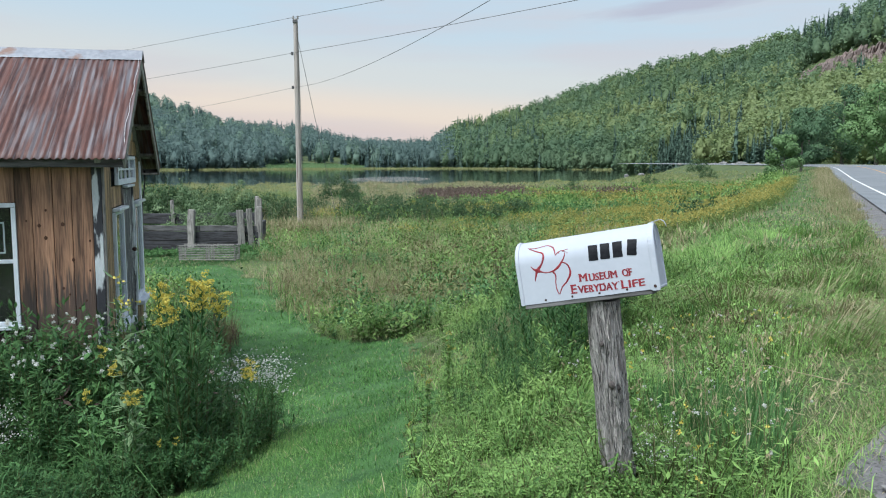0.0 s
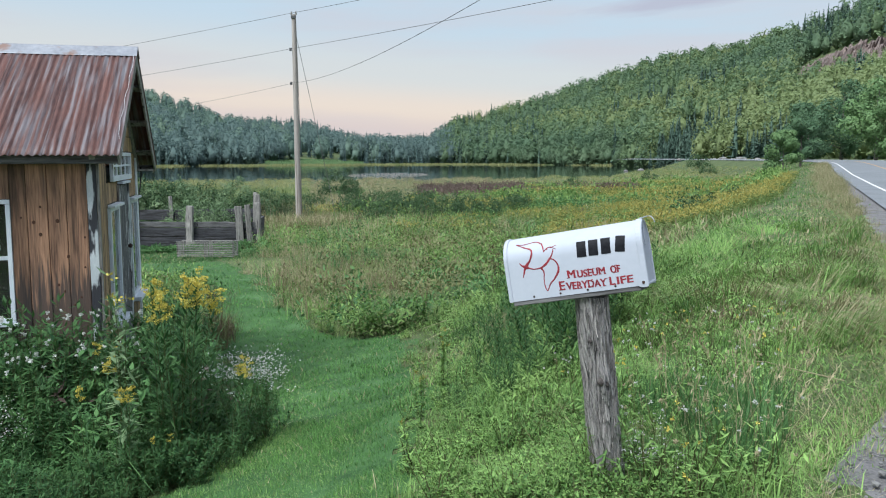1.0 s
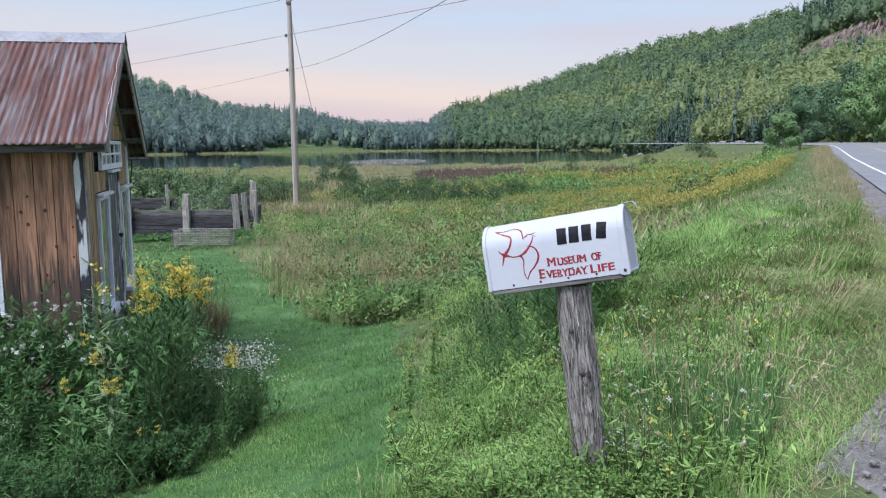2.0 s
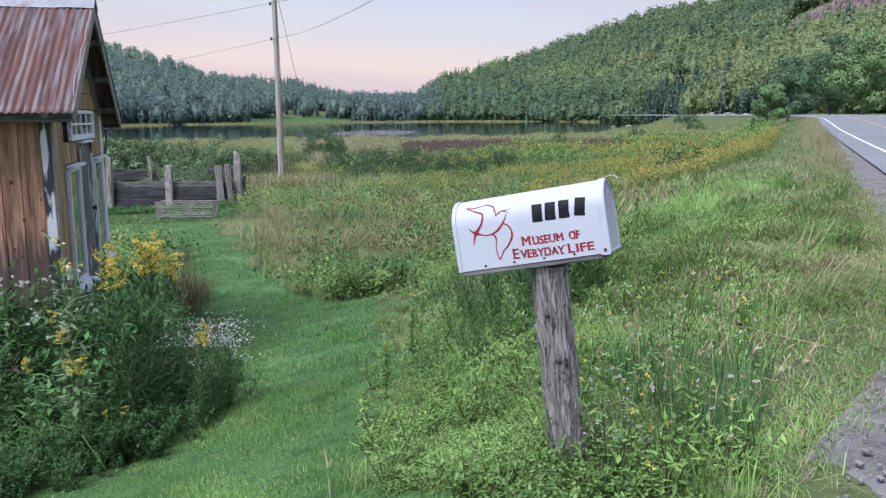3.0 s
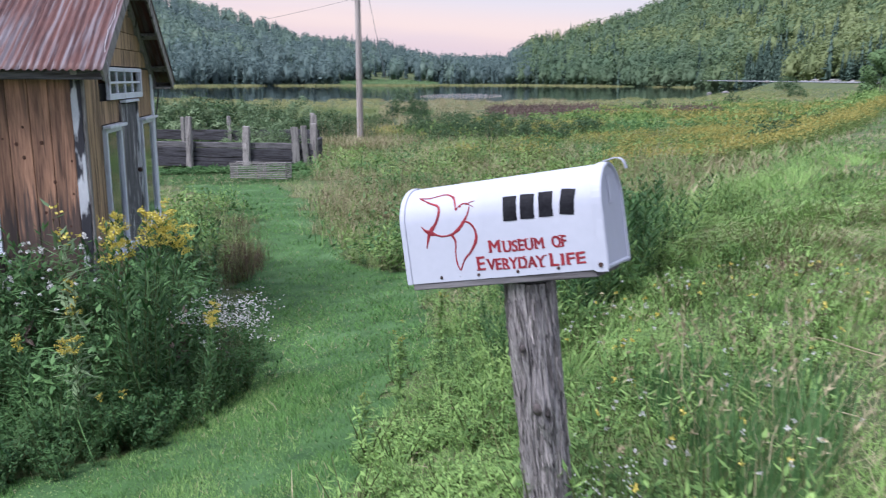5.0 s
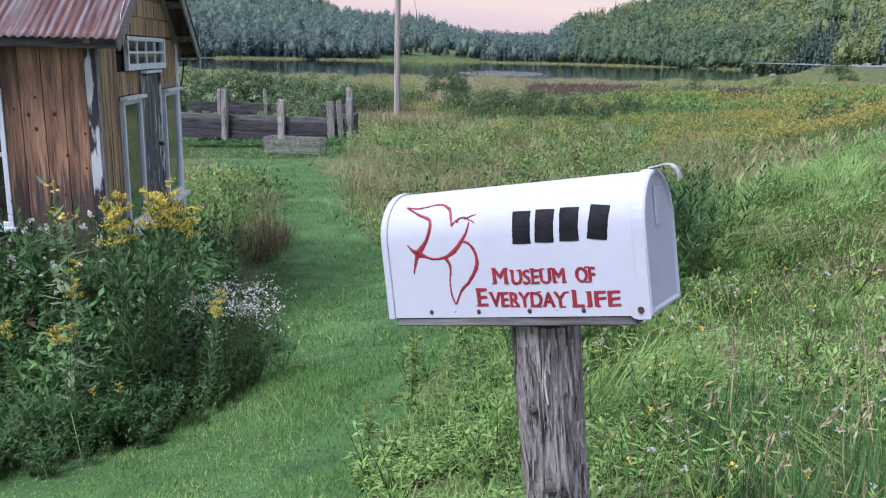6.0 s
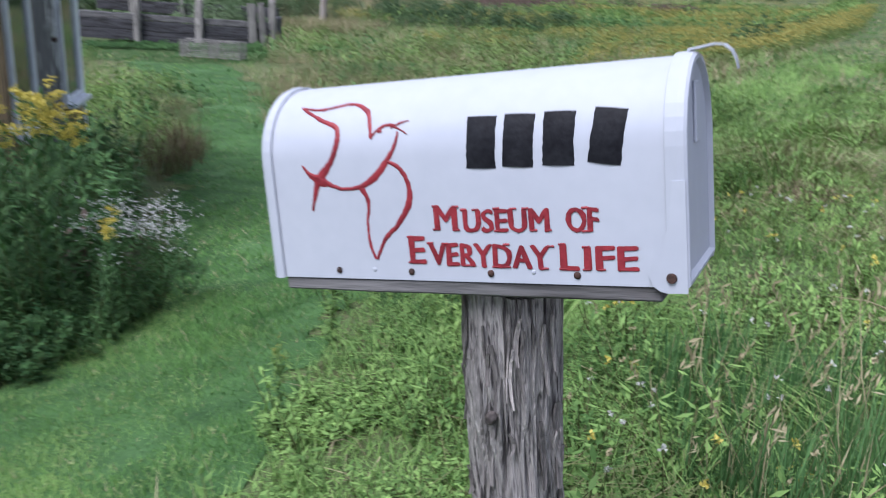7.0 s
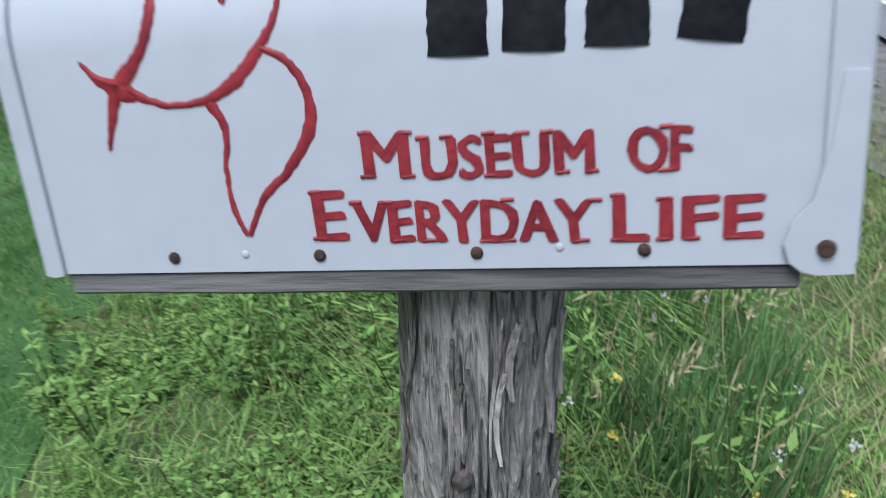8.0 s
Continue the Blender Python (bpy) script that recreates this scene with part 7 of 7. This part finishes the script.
    # long arching grass in the bed, and low growth at its foot
    shapes = [tuft_shape(340 + i, 34, 0.8, 0.15, 0.012, 0.1, 1, 0.8) for i in range(4)]
    x, y = scatter(50, -5.4, -2.4, 5.6, 7)
    keep = inside(BED_PLOT, x, y)
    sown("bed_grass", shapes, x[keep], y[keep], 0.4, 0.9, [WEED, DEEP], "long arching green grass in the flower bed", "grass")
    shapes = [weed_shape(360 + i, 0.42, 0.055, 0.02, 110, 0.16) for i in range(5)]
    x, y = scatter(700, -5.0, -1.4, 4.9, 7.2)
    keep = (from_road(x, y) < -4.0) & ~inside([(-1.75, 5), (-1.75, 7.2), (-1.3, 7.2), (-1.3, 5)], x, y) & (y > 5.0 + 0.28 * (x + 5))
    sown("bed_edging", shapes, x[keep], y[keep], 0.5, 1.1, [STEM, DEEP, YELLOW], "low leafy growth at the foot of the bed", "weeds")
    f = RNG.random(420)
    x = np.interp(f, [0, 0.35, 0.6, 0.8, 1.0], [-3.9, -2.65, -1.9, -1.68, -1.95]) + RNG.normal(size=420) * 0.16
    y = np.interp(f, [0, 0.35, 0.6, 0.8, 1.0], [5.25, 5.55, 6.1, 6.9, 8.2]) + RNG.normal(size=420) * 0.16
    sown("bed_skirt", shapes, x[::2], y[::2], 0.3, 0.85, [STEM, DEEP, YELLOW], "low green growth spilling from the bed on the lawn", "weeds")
    # pale rose-like blossoms over the left of the bed
    out = []
    for i in range(120):
        x, y = RNG.uniform(-5.2, -2.7), RNG.uniform(6.3, 7.9)
        p = np.array([x, y, ground_at(x, y) + RNG.uniform(0.95, 1.5)])
        k = 9
        way = any_ways(k, 0.5)
        out.append(leaves(np.repeat(p[None], k, 0), way, unit(np.cross(way, RNG.normal(size=(k, 3)))), RNG.uniform(0.012, 0.034), 0.022, 0))
    v, q, m = joined(out)
    tagged(flat_object("white_blossoms", v, q, [WHITE_PETAL], m), "scattered white blossoms over the bed", "flowers", kind="stuff")
    # tall leafy spike beside the corner of the shed
    v, q, m = weed_shape(390, 1.7, 0.15, 0.04, 140, 0.06, 2)
    ob = tagged(flat_object("tall_weed", v, q, [STEM, GREYLEAF, YELLOW], m), "single tall pale-leaved weed with yellow tips in the bed", "weed")
    ob.matrix_basis = pose(-2.4, 6.2, ground_at(-2.4, 6.2), 0, 0, 20)


plant_bed()


def place_strays():
    """Single things that stand out in the verge and at the edge of the path."""
    for points, label in (([(2.43, 4.80, 0.05), (2.32, 4.90, 0.075), (2.2, 5.0, 0.10), (2.08, 5.12, 0.12), (1.98, 5.24, 0.09)], "long pale dry stalk lying bent over the verge"),
                          ([(1.72, 4.36, 0.05), (1.80, 4.32, 0.075), (1.92, 4.26, 0.06)], "short pale dry stalk lying on the verge")):
        line = [Vector((x, y, ground_at(x, y) + z)) for x, y, z in points]
        tagged(part("dry_stalk", tube(line, [0.0035, 0.0035, 0.003, 0.0025, 0.0015][:len(line)], 6), STRAW, None, smooth=True), label, "straw")
    v, q, m = joined([strewn(tuft_shape(470 + i, 60, 0.22, 0.16, 0.006, 0.7, 0, 0.9), np.array([[RNG.normal() * 0.1, RNG.normal() * 0.06, 0.0]]), np.array([i * 1.3]), np.array([1.0])) for i in range(4)])
    ob = tagged(flat_object("dead_tussock", v, q, [DEAD, STRAW], m), "brown dead grass tussock in the verge", "grass", kind="stuff")
    ob.matrix_basis = pose(2.63, 7.2, ground_at(2.63, 7.2))
    for x, y, k in ((-0.12, 5.7, 0.42), (0.05, 6.6, 0.5), (-0.2, 5.0, 0.3), (1.28, 3.72, 0.17), (1.36, 3.78, 0.14), (1.05, 4.3, 0.2)):
        v, q, m = weed_shape(480 + int(k * 100), 1.3, 0.16, 0.05, 110, 0.06, 2)
        ob = tagged(flat_object("pale_weed", v, q, [STEM, HERB, OCHRE], m), "pale yellow-green weed standing above the shorter grass", "weed", "pale weeds")
        ob.matrix_basis = pose(x, y, ground_at(x, y)) @ Matrix.Scale(k, 4)


place_strays()


def bush_shape(seed, wide, tall, lobes=15, per=70, leaf=0.085):
    """A bush of stems and many leaf clumps; slots 0 stem, 1 leaf."""
    r = np.random.default_rng(seed)
    a, d = np.arange(lobes) * 2.4 + r.normal(size=lobes) * 0.4, np.sqrt(np.linspace(0.03, 1, lobes))
    hubs = np.stack([np.cos(a) * d * wide, np.sin(a) * d * wide, tall * (0.84 - 0.50 * d * d) * r.uniform(0.8, 1.1, lobes)], -1)
    low = hubs * np.array([1.05, 1.05, 0.45])
    stems = joined([stem_to(h, 0.014, 0, foot=(h[0] * 0.25, h[1] * 0.25, 0), bend=r.normal() * 0.05) for h in hubs])
    every = np.concatenate([hubs, low])
    v, q, m, ways = lobed(r, every, np.concatenate([r.uniform(0.2, 0.34, lobes), r.uniform(0.18, 0.28, lobes)]) * wide, per, leaf, 1, 0.25)
    v[:, 2] = np.maximum(v[:, 2], 0.0)
    # upright sprigs that break the outline
    n = lobes * 16
    which = np.repeat(np.arange(lobes), 16)
    way = any_ways(n, 1.6, r)
    vs, qs, ms = leaves(hubs[which] + way * 0.22 * wide + r.normal(size=(n, 3)) * 0.08 * wide, way, unit(np.cross(way, r.normal(size=(n, 3)))), leaf * 1.5, leaf * 0.4, 1)
    out = joined([stems, (v, q, m), (vs, qs, ms)])
    return (*out, np.concatenate([unit(stems[0] * np.array([1, 1, 0]) + np.array([0, -0.1, 0.1])), ways, np.repeat(unit(way + np.array([0, 0, 0.5])), 4, 0)]))


def plant_shrubs():
    """Willow scrub in and behind the timber bed, and lone bushes in the marsh."""
    willow = [bush_shape(400 + i, 0.95, 1.9, 15, 130, 0.062) for i in range(3)]
    dark = [bush_shape(420 + i, 1.05, 1.6, 14, 110, 0.068) for i in range(3)]
    first = {}
    spots = [("w", -10.2, 33.0, 1.05), ("w", -9.5, 33.2, 1.12), ("w", -8.75, 33.0, 0.9), ("w", -8.1, 33.3, 0.62)]
    # tall scrub beyond the shed, then lower dark brush as far as the pole
    for i in range(13):
        y = 39 + RNG.uniform(0, 6)
        spots.append(("w" if i % 3 == 0 else "d", (-0.56 + 0.0205 * i + RNG.normal() * 0.006) * y, y, RNG.uniform(1.35, 1.75)))
    for i in range(9):
        y = 45 + RNG.uniform(0, 6)
        spots.append(("w" if i == 3 else "d", (-0.295 + 0.0145 * i + RNG.normal() * 0.004) * y, y, RNG.uniform(1.25, 1.55) * (1 - 0.03 * i)))
    for x, y, k in ((-10.0, 80, 1.75), (-9.0, 79, 1.2), (-6.5, 62, 0.8), (-0.9, 44.5, 0.85), (0.3, 44, 0.95), (1.4, 45, 0.9), (2.4, 44.5, 0.85), (3.1, 46, 0.6), (-3.4, 46, 0.85), (-4.3, 47, 0.9), (-5.4, 49, 0.8), (0.9, 43.5, 0.7), (4.6, 50, 0.6), (15, 95, 1.0), (-20, 62, 1.3), (-25, 66, 1.3), (48, 150, 1.4), (57, 185, 2.2), (30, 120, 1.0)):
        spots.append(("d", x, y, k))
    for i, (kind, x, y, k) in enumerate(spots):
        key = (kind, i % 3)
        m = pose(x, y, ground_at(x, y) - 0.05, 0, 0, i * 77) @ Matrix.Scale(k, 4)
        if key not in first:
            v, q, s, ways = (willow if kind == "w" else dark)[i % 3]
            ob = flat_object("willow_shrub" if kind == "w" else "marsh_shrub", v, q, [TRUNK, GREYLEAF if kind == "w" else DARKLEAF], s, normals=ways)
            first[key] = tagged(ob, "grey-green willow shrub by the timber bed" if kind == "w" else "dark green rounded shrub in the meadow", "shrub", "shrubs")
            ob.matrix_basis = m
        else:
            copy_thing(first[key], Matrix()).matrix_basis = m


plant_shrubs()


def crown_shape(seed, conifer=False, slot=0, trunk=1):
    """A distant tree about one metre tall in units of its height: trunk, and a crown of leaf clumps or drooping boughs."""
    r = np.random.default_rng(seed)
    v0, q0, m0 = stem_to((r.normal() * 0.02, 0, 0.8), 0.022, trunk)
    n0 = unit(v0 * np.array([1, 1, 0]) + np.array([0, -0.01, 0.001]))
    if conifer:
        tiers = 15
        f = np.repeat(np.linspace(0.05, 0.97, tiers), 6) + r.normal(size=tiers * 6) * 0.02
        n = len(f)
        a = r.uniform(0, 6.3, n)
        rad = ((1 - f) * 0.19 + 0.012) * r.uniform(0.55, 1.25, n)
        pos = np.stack([np.cos(a) * 0.006, np.sin(a) * 0.006, f], -1)
        way = unit(np.stack([np.cos(a), np.sin(a), r.uniform(-0.65, -0.1, n)], -1))
        side = unit(np.cross(way, np.tile([0, 0, 1.0], (n, 1))) + r.normal(size=(n, 3)) * 0.2)
        v, q, m = leaves(pos, way, side, rad, 0.035 + 0.10 * (1 - f), slot)
        ways = unit(np.repeat(np.stack([np.cos(a), np.sin(a), np.full(n, 0.75)], -1), 4, 0) + r.normal(size=(n * 4, 3)) * 0.12)
        vh, qh, mh = hull(seed + 7, [(0.06, 0.07), (0.3, 0.055), (0.6, 0.034), (0.85, 0.014), (0.97, 0.003)], slot, 6)
        nh = unit(vh * np.array([1, 1, 0]) * 8 + np.array([0, 0, 0.3]))
    else:
        k = 9
        z = np.linspace(0.15, 0.90, k) + r.normal(size=k) * 0.03
        wide = 0.29 * np.sin(np.pi * np.clip((z + 0.06) / 1.08, 0.12, 0.94)) ** 0.7
        a = np.arange(k) * 2.4 + r.normal(size=k) * 0.4
        hubs = np.stack([np.cos(a) * wide * r.uniform(0.5, 1.0, k), np.sin(a) * wide * r.uniform(0.5, 1.0, k), z], -1)
        v, q, m, ways = lobed(r, hubs, r.uniform(0.14, 0.21, k), 18, 0.088, slot, 0.45, 0.2)
        vh, qh, mh = hull(seed + 7, [(0.05, 0.05), (0.20, 0.13), (0.45, 0.17), (0.66, 0.14), (0.80, 0.08), (0.88, 0.02)], slot, 7, 0.25)
        nh = unit(vh - np.array([0, 0, 0.42]))
    out = joined([(v0, q0, m0), (v, q, m), (vh, qh, mh)])
    return (*out, np.concatenate([n0, ways, nh]))


def plant_forest():
    """The wooded hills round the lake: one stand of many trees for each side."""
    broad = [[crown_shape(500 + 10 * s + i, False, s, 5 if i == 3 else 4) for i in range(5)] for s in range(3)]
    fir = [crown_shape(560 + i, True, 3, 4) for i in range(5)]
    for name, k0, k1, count, label in (("forest_far", -0.62, 0.015, 2500, "mixed forest covering the far hill, its blue-green paled with painted haze"), ("forest_near", 0.0, 0.66, 3100, "dense green mixed forest covering the steep hillside")):
        k = RNG.uniform(k0, k1, count * 3)
        foot, top = np.interp(k, FOOT_K, FOOT_R), np.interp(k, FOOT_K, TOP_R)
        f = np.where(RNG.random(count * 3) < 0.1, RNG.uniform(0.9, 1.06, count * 3), RNG.random(count * 3) ** 0.85 * 1.08 - 0.02)
        f = np.where(RNG.random(count * 3) < 0.22, RNG.uniform(-0.02, 0.08, count * 3), f)
        r = foot + (top - foot) * f
        x, y = r * k / np.hypot(1, k), r / np.hypot(1, k)
        # clearings at the far shore, the bare cliff, and the road's own strip stay open
        clearing = ((k > -0.215) & (k < -0.095) & (f < 0.085 - 0.6 * np.abs(k + 0.155))) | ((k > -0.30) & (k < -0.255) & (f > 0.03) & (f < 0.10))
        cliff = (k > 0.42) & (k < 0.60) & (f > 0.59) & (f < 0.76) & (RNG.random(len(k)) > 0.12)
        s = from_road(x, y)
        keep = ~clearing & ~cliff & ~((s > -4) & (s < 13) & (AHEAD[0] * x + AHEAD[1] * y < 325))
        x, y, k, f = x[keep][:count], y[keep][:count], k[keep][:count], f[keep][:count]
        n = len(x)
        w = 0.8 * np.sin(x / 55) + 0.8 * np.sin(y / 41 + 1) + 0.7 * np.sin((x + y) / 23) + RNG.normal(size=n) * 0.75 + 1.3 * ((k > 0.26) & (f < 0.5 + (k - 0.3))) - 0.7 * ((k > 0.1) & (f > 0.6)) - 0.5 * (f < 0.06) - 1.1 * ((k > -0.06) & (k < 0.2) & (f < 0.4))
        stand = drift(x, y, 45, 61)
        cone = (RNG.random(n) < 0.50 - 0.42 * smooth(0.0, 0.16, k)) & ((stand > 0.42) | (k > 0)) | ((f > 0.80) & (k > 0.42) & (RNG.random(n) < 0.7)) | ((k > -0.06) & (k < 0.13) & (RNG.random(n) < 0.28)) | ((k > 0.2) & (stand > 0.70))
        cone |= (f < 0.03) & (k < 0.0) & (RNG.random(n) < 0.5)
        w = w - 0.6 + 0.75 * smooth(-0.02, 0.26, k)
        kind = np.where(cone, 3, np.where(w > 1.25, 2, np.where(w > -0.35, 1, 0)))
        tall = RNG.uniform(11, 17, n) * np.where(cone, RNG.uniform(0.72, 1.25, n), 1.0) * np.where(f < 0.03, 0.85, 1.0) * np.where((k > 0.42) & (k < 0.60) & (f > 0.42) & (f < 0.70), 0.38, 1.0)
        parts, faced = [], []
        for g in range(4):
            sel = np.nonzero(kind == g)[0]
            shapes = fir if g == 3 else broad[g]
            for i, shape in enumerate(shapes):
                pick = sel[i:: len(shapes)]
                if len(pick):
                    yaw = RNG.uniform(0, 6.3, len(pick))
                    parts.append(strewn(shape[:3], grounded(x[pick], y[pick], 0.6), yaw, tall[pick]))
                    faced.append(turned(shape[3], yaw))
        v, q, m = joined(parts)
        # the far stand gets the leaf colours with haze painted in
        tagged(flat_object(name, v, q, (HAZED_CROWNS if name == "forest_far" else CROWNS) + [TRUNK, BIRCH], m, normals=np.concatenate(faced)), label, "forest", kind="stuff")
    # hay meadows on the far shore: short bright grass
    k = np.concatenate([RNG.uniform(-0.215, -0.095, 3600), RNG.uniform(-0.30, -0.255, 900)])
    foot, top = np.interp(k, FOOT_K, FOOT_R), np.interp(k, FOOT_K, TOP_R)
    f = np.concatenate([RNG.uniform(-0.09, 0.085, 3600), RNG.uniform(0.0, 0.10, 900)])
    r = foot + (top - foot) * f
    x, y = r * k / np.hypot(1, k), r / np.hypot(1, k)
    keep = land(x, y) > LAKE_Z + 0.1
    sown("far_hay_meadow", [tuft_shape(580 + i, 14, 0.9, 2.2, 0.5, 0.1, 0, 0.8, False) for i in range(3)], x[keep], y[keep], 0.6, 1.0, [HAY, REED], "bright mown hay meadow on the far shore", "meadow")


plant_forest()


def near_tree(seed, tall, wide, slot, leaf=0.3, n=2600):
    """A roadside tree: tapered trunk, limbs, and a crown of leaf clumps with gaps."""
    r = np.random.default_rng(seed)
    bm = tube([(0, 0, -0.2), (0.03 * wide, 0, tall * 0.3), (0, 0.02 * wide, tall * 0.62), (0.05, 0, tall * 0.9)], [0.028 * tall, 0.02 * tall, 0.012 * tall, 0.004 * tall], 8)
    hubs = []
    for j in range(18):
        a, f = j * 2.4 + r.normal() * 0.3, r.uniform(0.08, 0.92)
        reach = wide * (0.45 + 0.75 * math.sin(math.pi * min(1, f * 0.9 + 0.14))) * r.uniform(0.6, 1)
        p0 = Vector((0, 0, tall * f * 0.85))
        p1 = Vector((math.cos(a) * reach, math.sin(a) * reach, tall * min(0.97, f + 0.06)))
        tube([p0, p0.lerp(p1, 0.5) + Vector((0, 0, 0.03 * tall)), p1], [0.009 * tall, 0.006 * tall, 0.002 * tall], 5, bm)
        for t in (0.45, 0.75, 1.0):
            hubs.append(p0.lerp(p1, t))
    hubs.append(Vector((0, 0, tall * 0.95)))
    hubs = np.array([tuple(h) for h in hubs])
    v, q, m, ways = lobed(r, hubs, r.uniform(0.26, 0.42, len(hubs)) * wide, n // len(hubs), leaf, 0, 0.3)
    v[:, 2] = np.clip(v[:, 2], 0.1, tall * 1.05)
    return bm, (v, q, m, ways)


def plant_roadside():
    rows = [("roadside_tree", 40.6, 94, 6.0, 2.1, 0, "bushy dark green tree standing beside the road"), ("roadside_tree", 37.0, 90, 4.6, 1.7, 1, "small green tree at the edge of the marsh"),
            ("broadleaf_tree", 79, 126, 15, 5.0, 2, "bright green broadleaf tree across the road"), ("broadleaf_tree", 92, 132, 17, 5.5, 1, "tall green broadleaf tree across the road"),
            ("broadleaf_tree", 70, 134, 13, 4.6, 1, "leafy green tree across the road"), ("broadleaf_tree", 88, 150, 16, 5.5, 2, "tall pale green tree across the road"),
            ("broadleaf_tree", 66, 150, 10, 3.8, 0, "dark green tree by the bend of the road"), ("broadleaf_tree", 76, 158, 15, 5.0, 0, "dark leafy tree behind the road"), ("broadleaf_tree", 98, 150, 17, 5.5, 1, "tall leafy green tree behind the road")]
    for i, (name, x, y, tall, wide, mat, label) in enumerate(rows):
        tree = thing(name, pose(x, y, ground_at(x, y) - 0.1), label, "tree", "roadside trees")
        bm, (v, q, m, ways) = near_tree(700 + i, tall, wide, mat, 0.22 if tall < 9 else 0.42, 7000 if tall < 9 else 9000)
        part("trunk", bm, TRUNK, tree, smooth=True)
        flat_object("crown", v, q, [ROADLEAF[mat]], m, parent=tree, normals=ways)
    # pale stones of the lake bank beyond the marsh
    for i in range(16):
        k = RNG.uniform(0.22, 0.40)
        y = 235 + RNG.uniform(-20, 25)
        x = k * y
        bm = bmesh.new()
        bmesh.ops.create_icosphere(bm, subdivisions=2, radius=1)
        size = RNG.uniform(0.5, 1.3)
        for v in bm.verts:
            v.co = v.co * (1 + 0.25 * noise.noise(v.co * 1.4 + Vector((i * 3.0, 0, 0)))) * size
            v.co.z *= 0.6
        ob = part("boulder", bm, STONE, None)
        ob.matrix_basis = pose(x, y, max(ground_at(x, y), LAKE_Z) + size * 0.15, 0, 0, i * 40)
        tagged(ob, "pale grey boulder on the far lake bank", "boulder", "shore boulders")


plant_roadside()


def build_cliff():
    """The bare rock face high on the hill."""
    nx, nz = 150, 34
    verts = []
    for j in range(nz + 1):
        for i in range(nx + 1):
            k = 0.422 + 0.18 * i / nx
            foot, top = float(np.interp(k, FOOT_K, FOOT_R)), float(np.interp(k, FOOT_K, TOP_R))
            f = 0.60 + 0.165 * j / nz
            r = foot + (top - foot) * f
            x, y = r * k / math.hypot(1, k), r / math.hypot(1, k)
            z = ground_at(x, y)
            ragged = noise.noise(Vector((i * 0.09, j * 0.2, 0))) + 0.8 * noise.noise(Vector((i * 0.3, j * 0.4, 4))) + 0.5 * noise.noise(Vector((i * 0.8, j * 0.9, 9)))
            lift = (2.2 + 4.6 * ragged) * math.sin(math.pi * min(1, max(0.0, j / nz))) * math.sin(math.pi * i / nx) ** 0.4
            verts.append((x - k * lift * 0.5, y - lift * 1.1, z + lift * 0.9 - 0.6))
    i = (np.arange(nz)[:, None] * (nx + 1) + np.arange(nx)[None]).ravel()
    ob = flat_object("rock_cliff", verts, np.stack([i, i + 1, i + nx + 2, i + nx + 1], -1), [ROCK])
    tagged(ob, "pinkish bare rock cliff among hillside trees", "cliff")


build_cliff()


def plant_dry_stands():
    """Pale seeding grass round the foot of the pole, and dead brown weeds beside the shed."""
    shapes = [tuft_shape(600 + i, 30, 0.95, 0.42, 0.022, 0.6, 3, 0.4) for i in range(4)]
    x, y = scatter(420, -9.6, -3.6, 35.5, 44)
    keep = (patch(x, y, -7.9, 41.5, 1.5, 2.2) | patch(x, y, -6.0, 41.0, 1.6, 2.2) | patch(x, y, -5.6, 37.0, 1.5, 1.5)) & (drift(x, y, 1.2, 15) > 0.3)
    sown("pale_grass_stand", shapes, x[keep], y[keep], 0.6, 1.1, [OLIVE, STRAW], "pale seeding grass round the foot of the pole", "grass")
    shapes = [tuft_shape(610 + i, 26, 0.7, 0.2, 0.008, 0.5, 4, 0.5) for i in range(3)]
    x, y = scatter(60, -4.6, -3.2, 11.5, 14.5)
    keep = patch(x, y, -3.9, 13.1, 0.6, 1.3)
    sown("dead_weeds", shapes, x[keep], y[keep], 0.5, 1.0, [OLIVE, DEAD], "dull brown dead weeds beside the shed", "weeds")


plant_dry_stands()
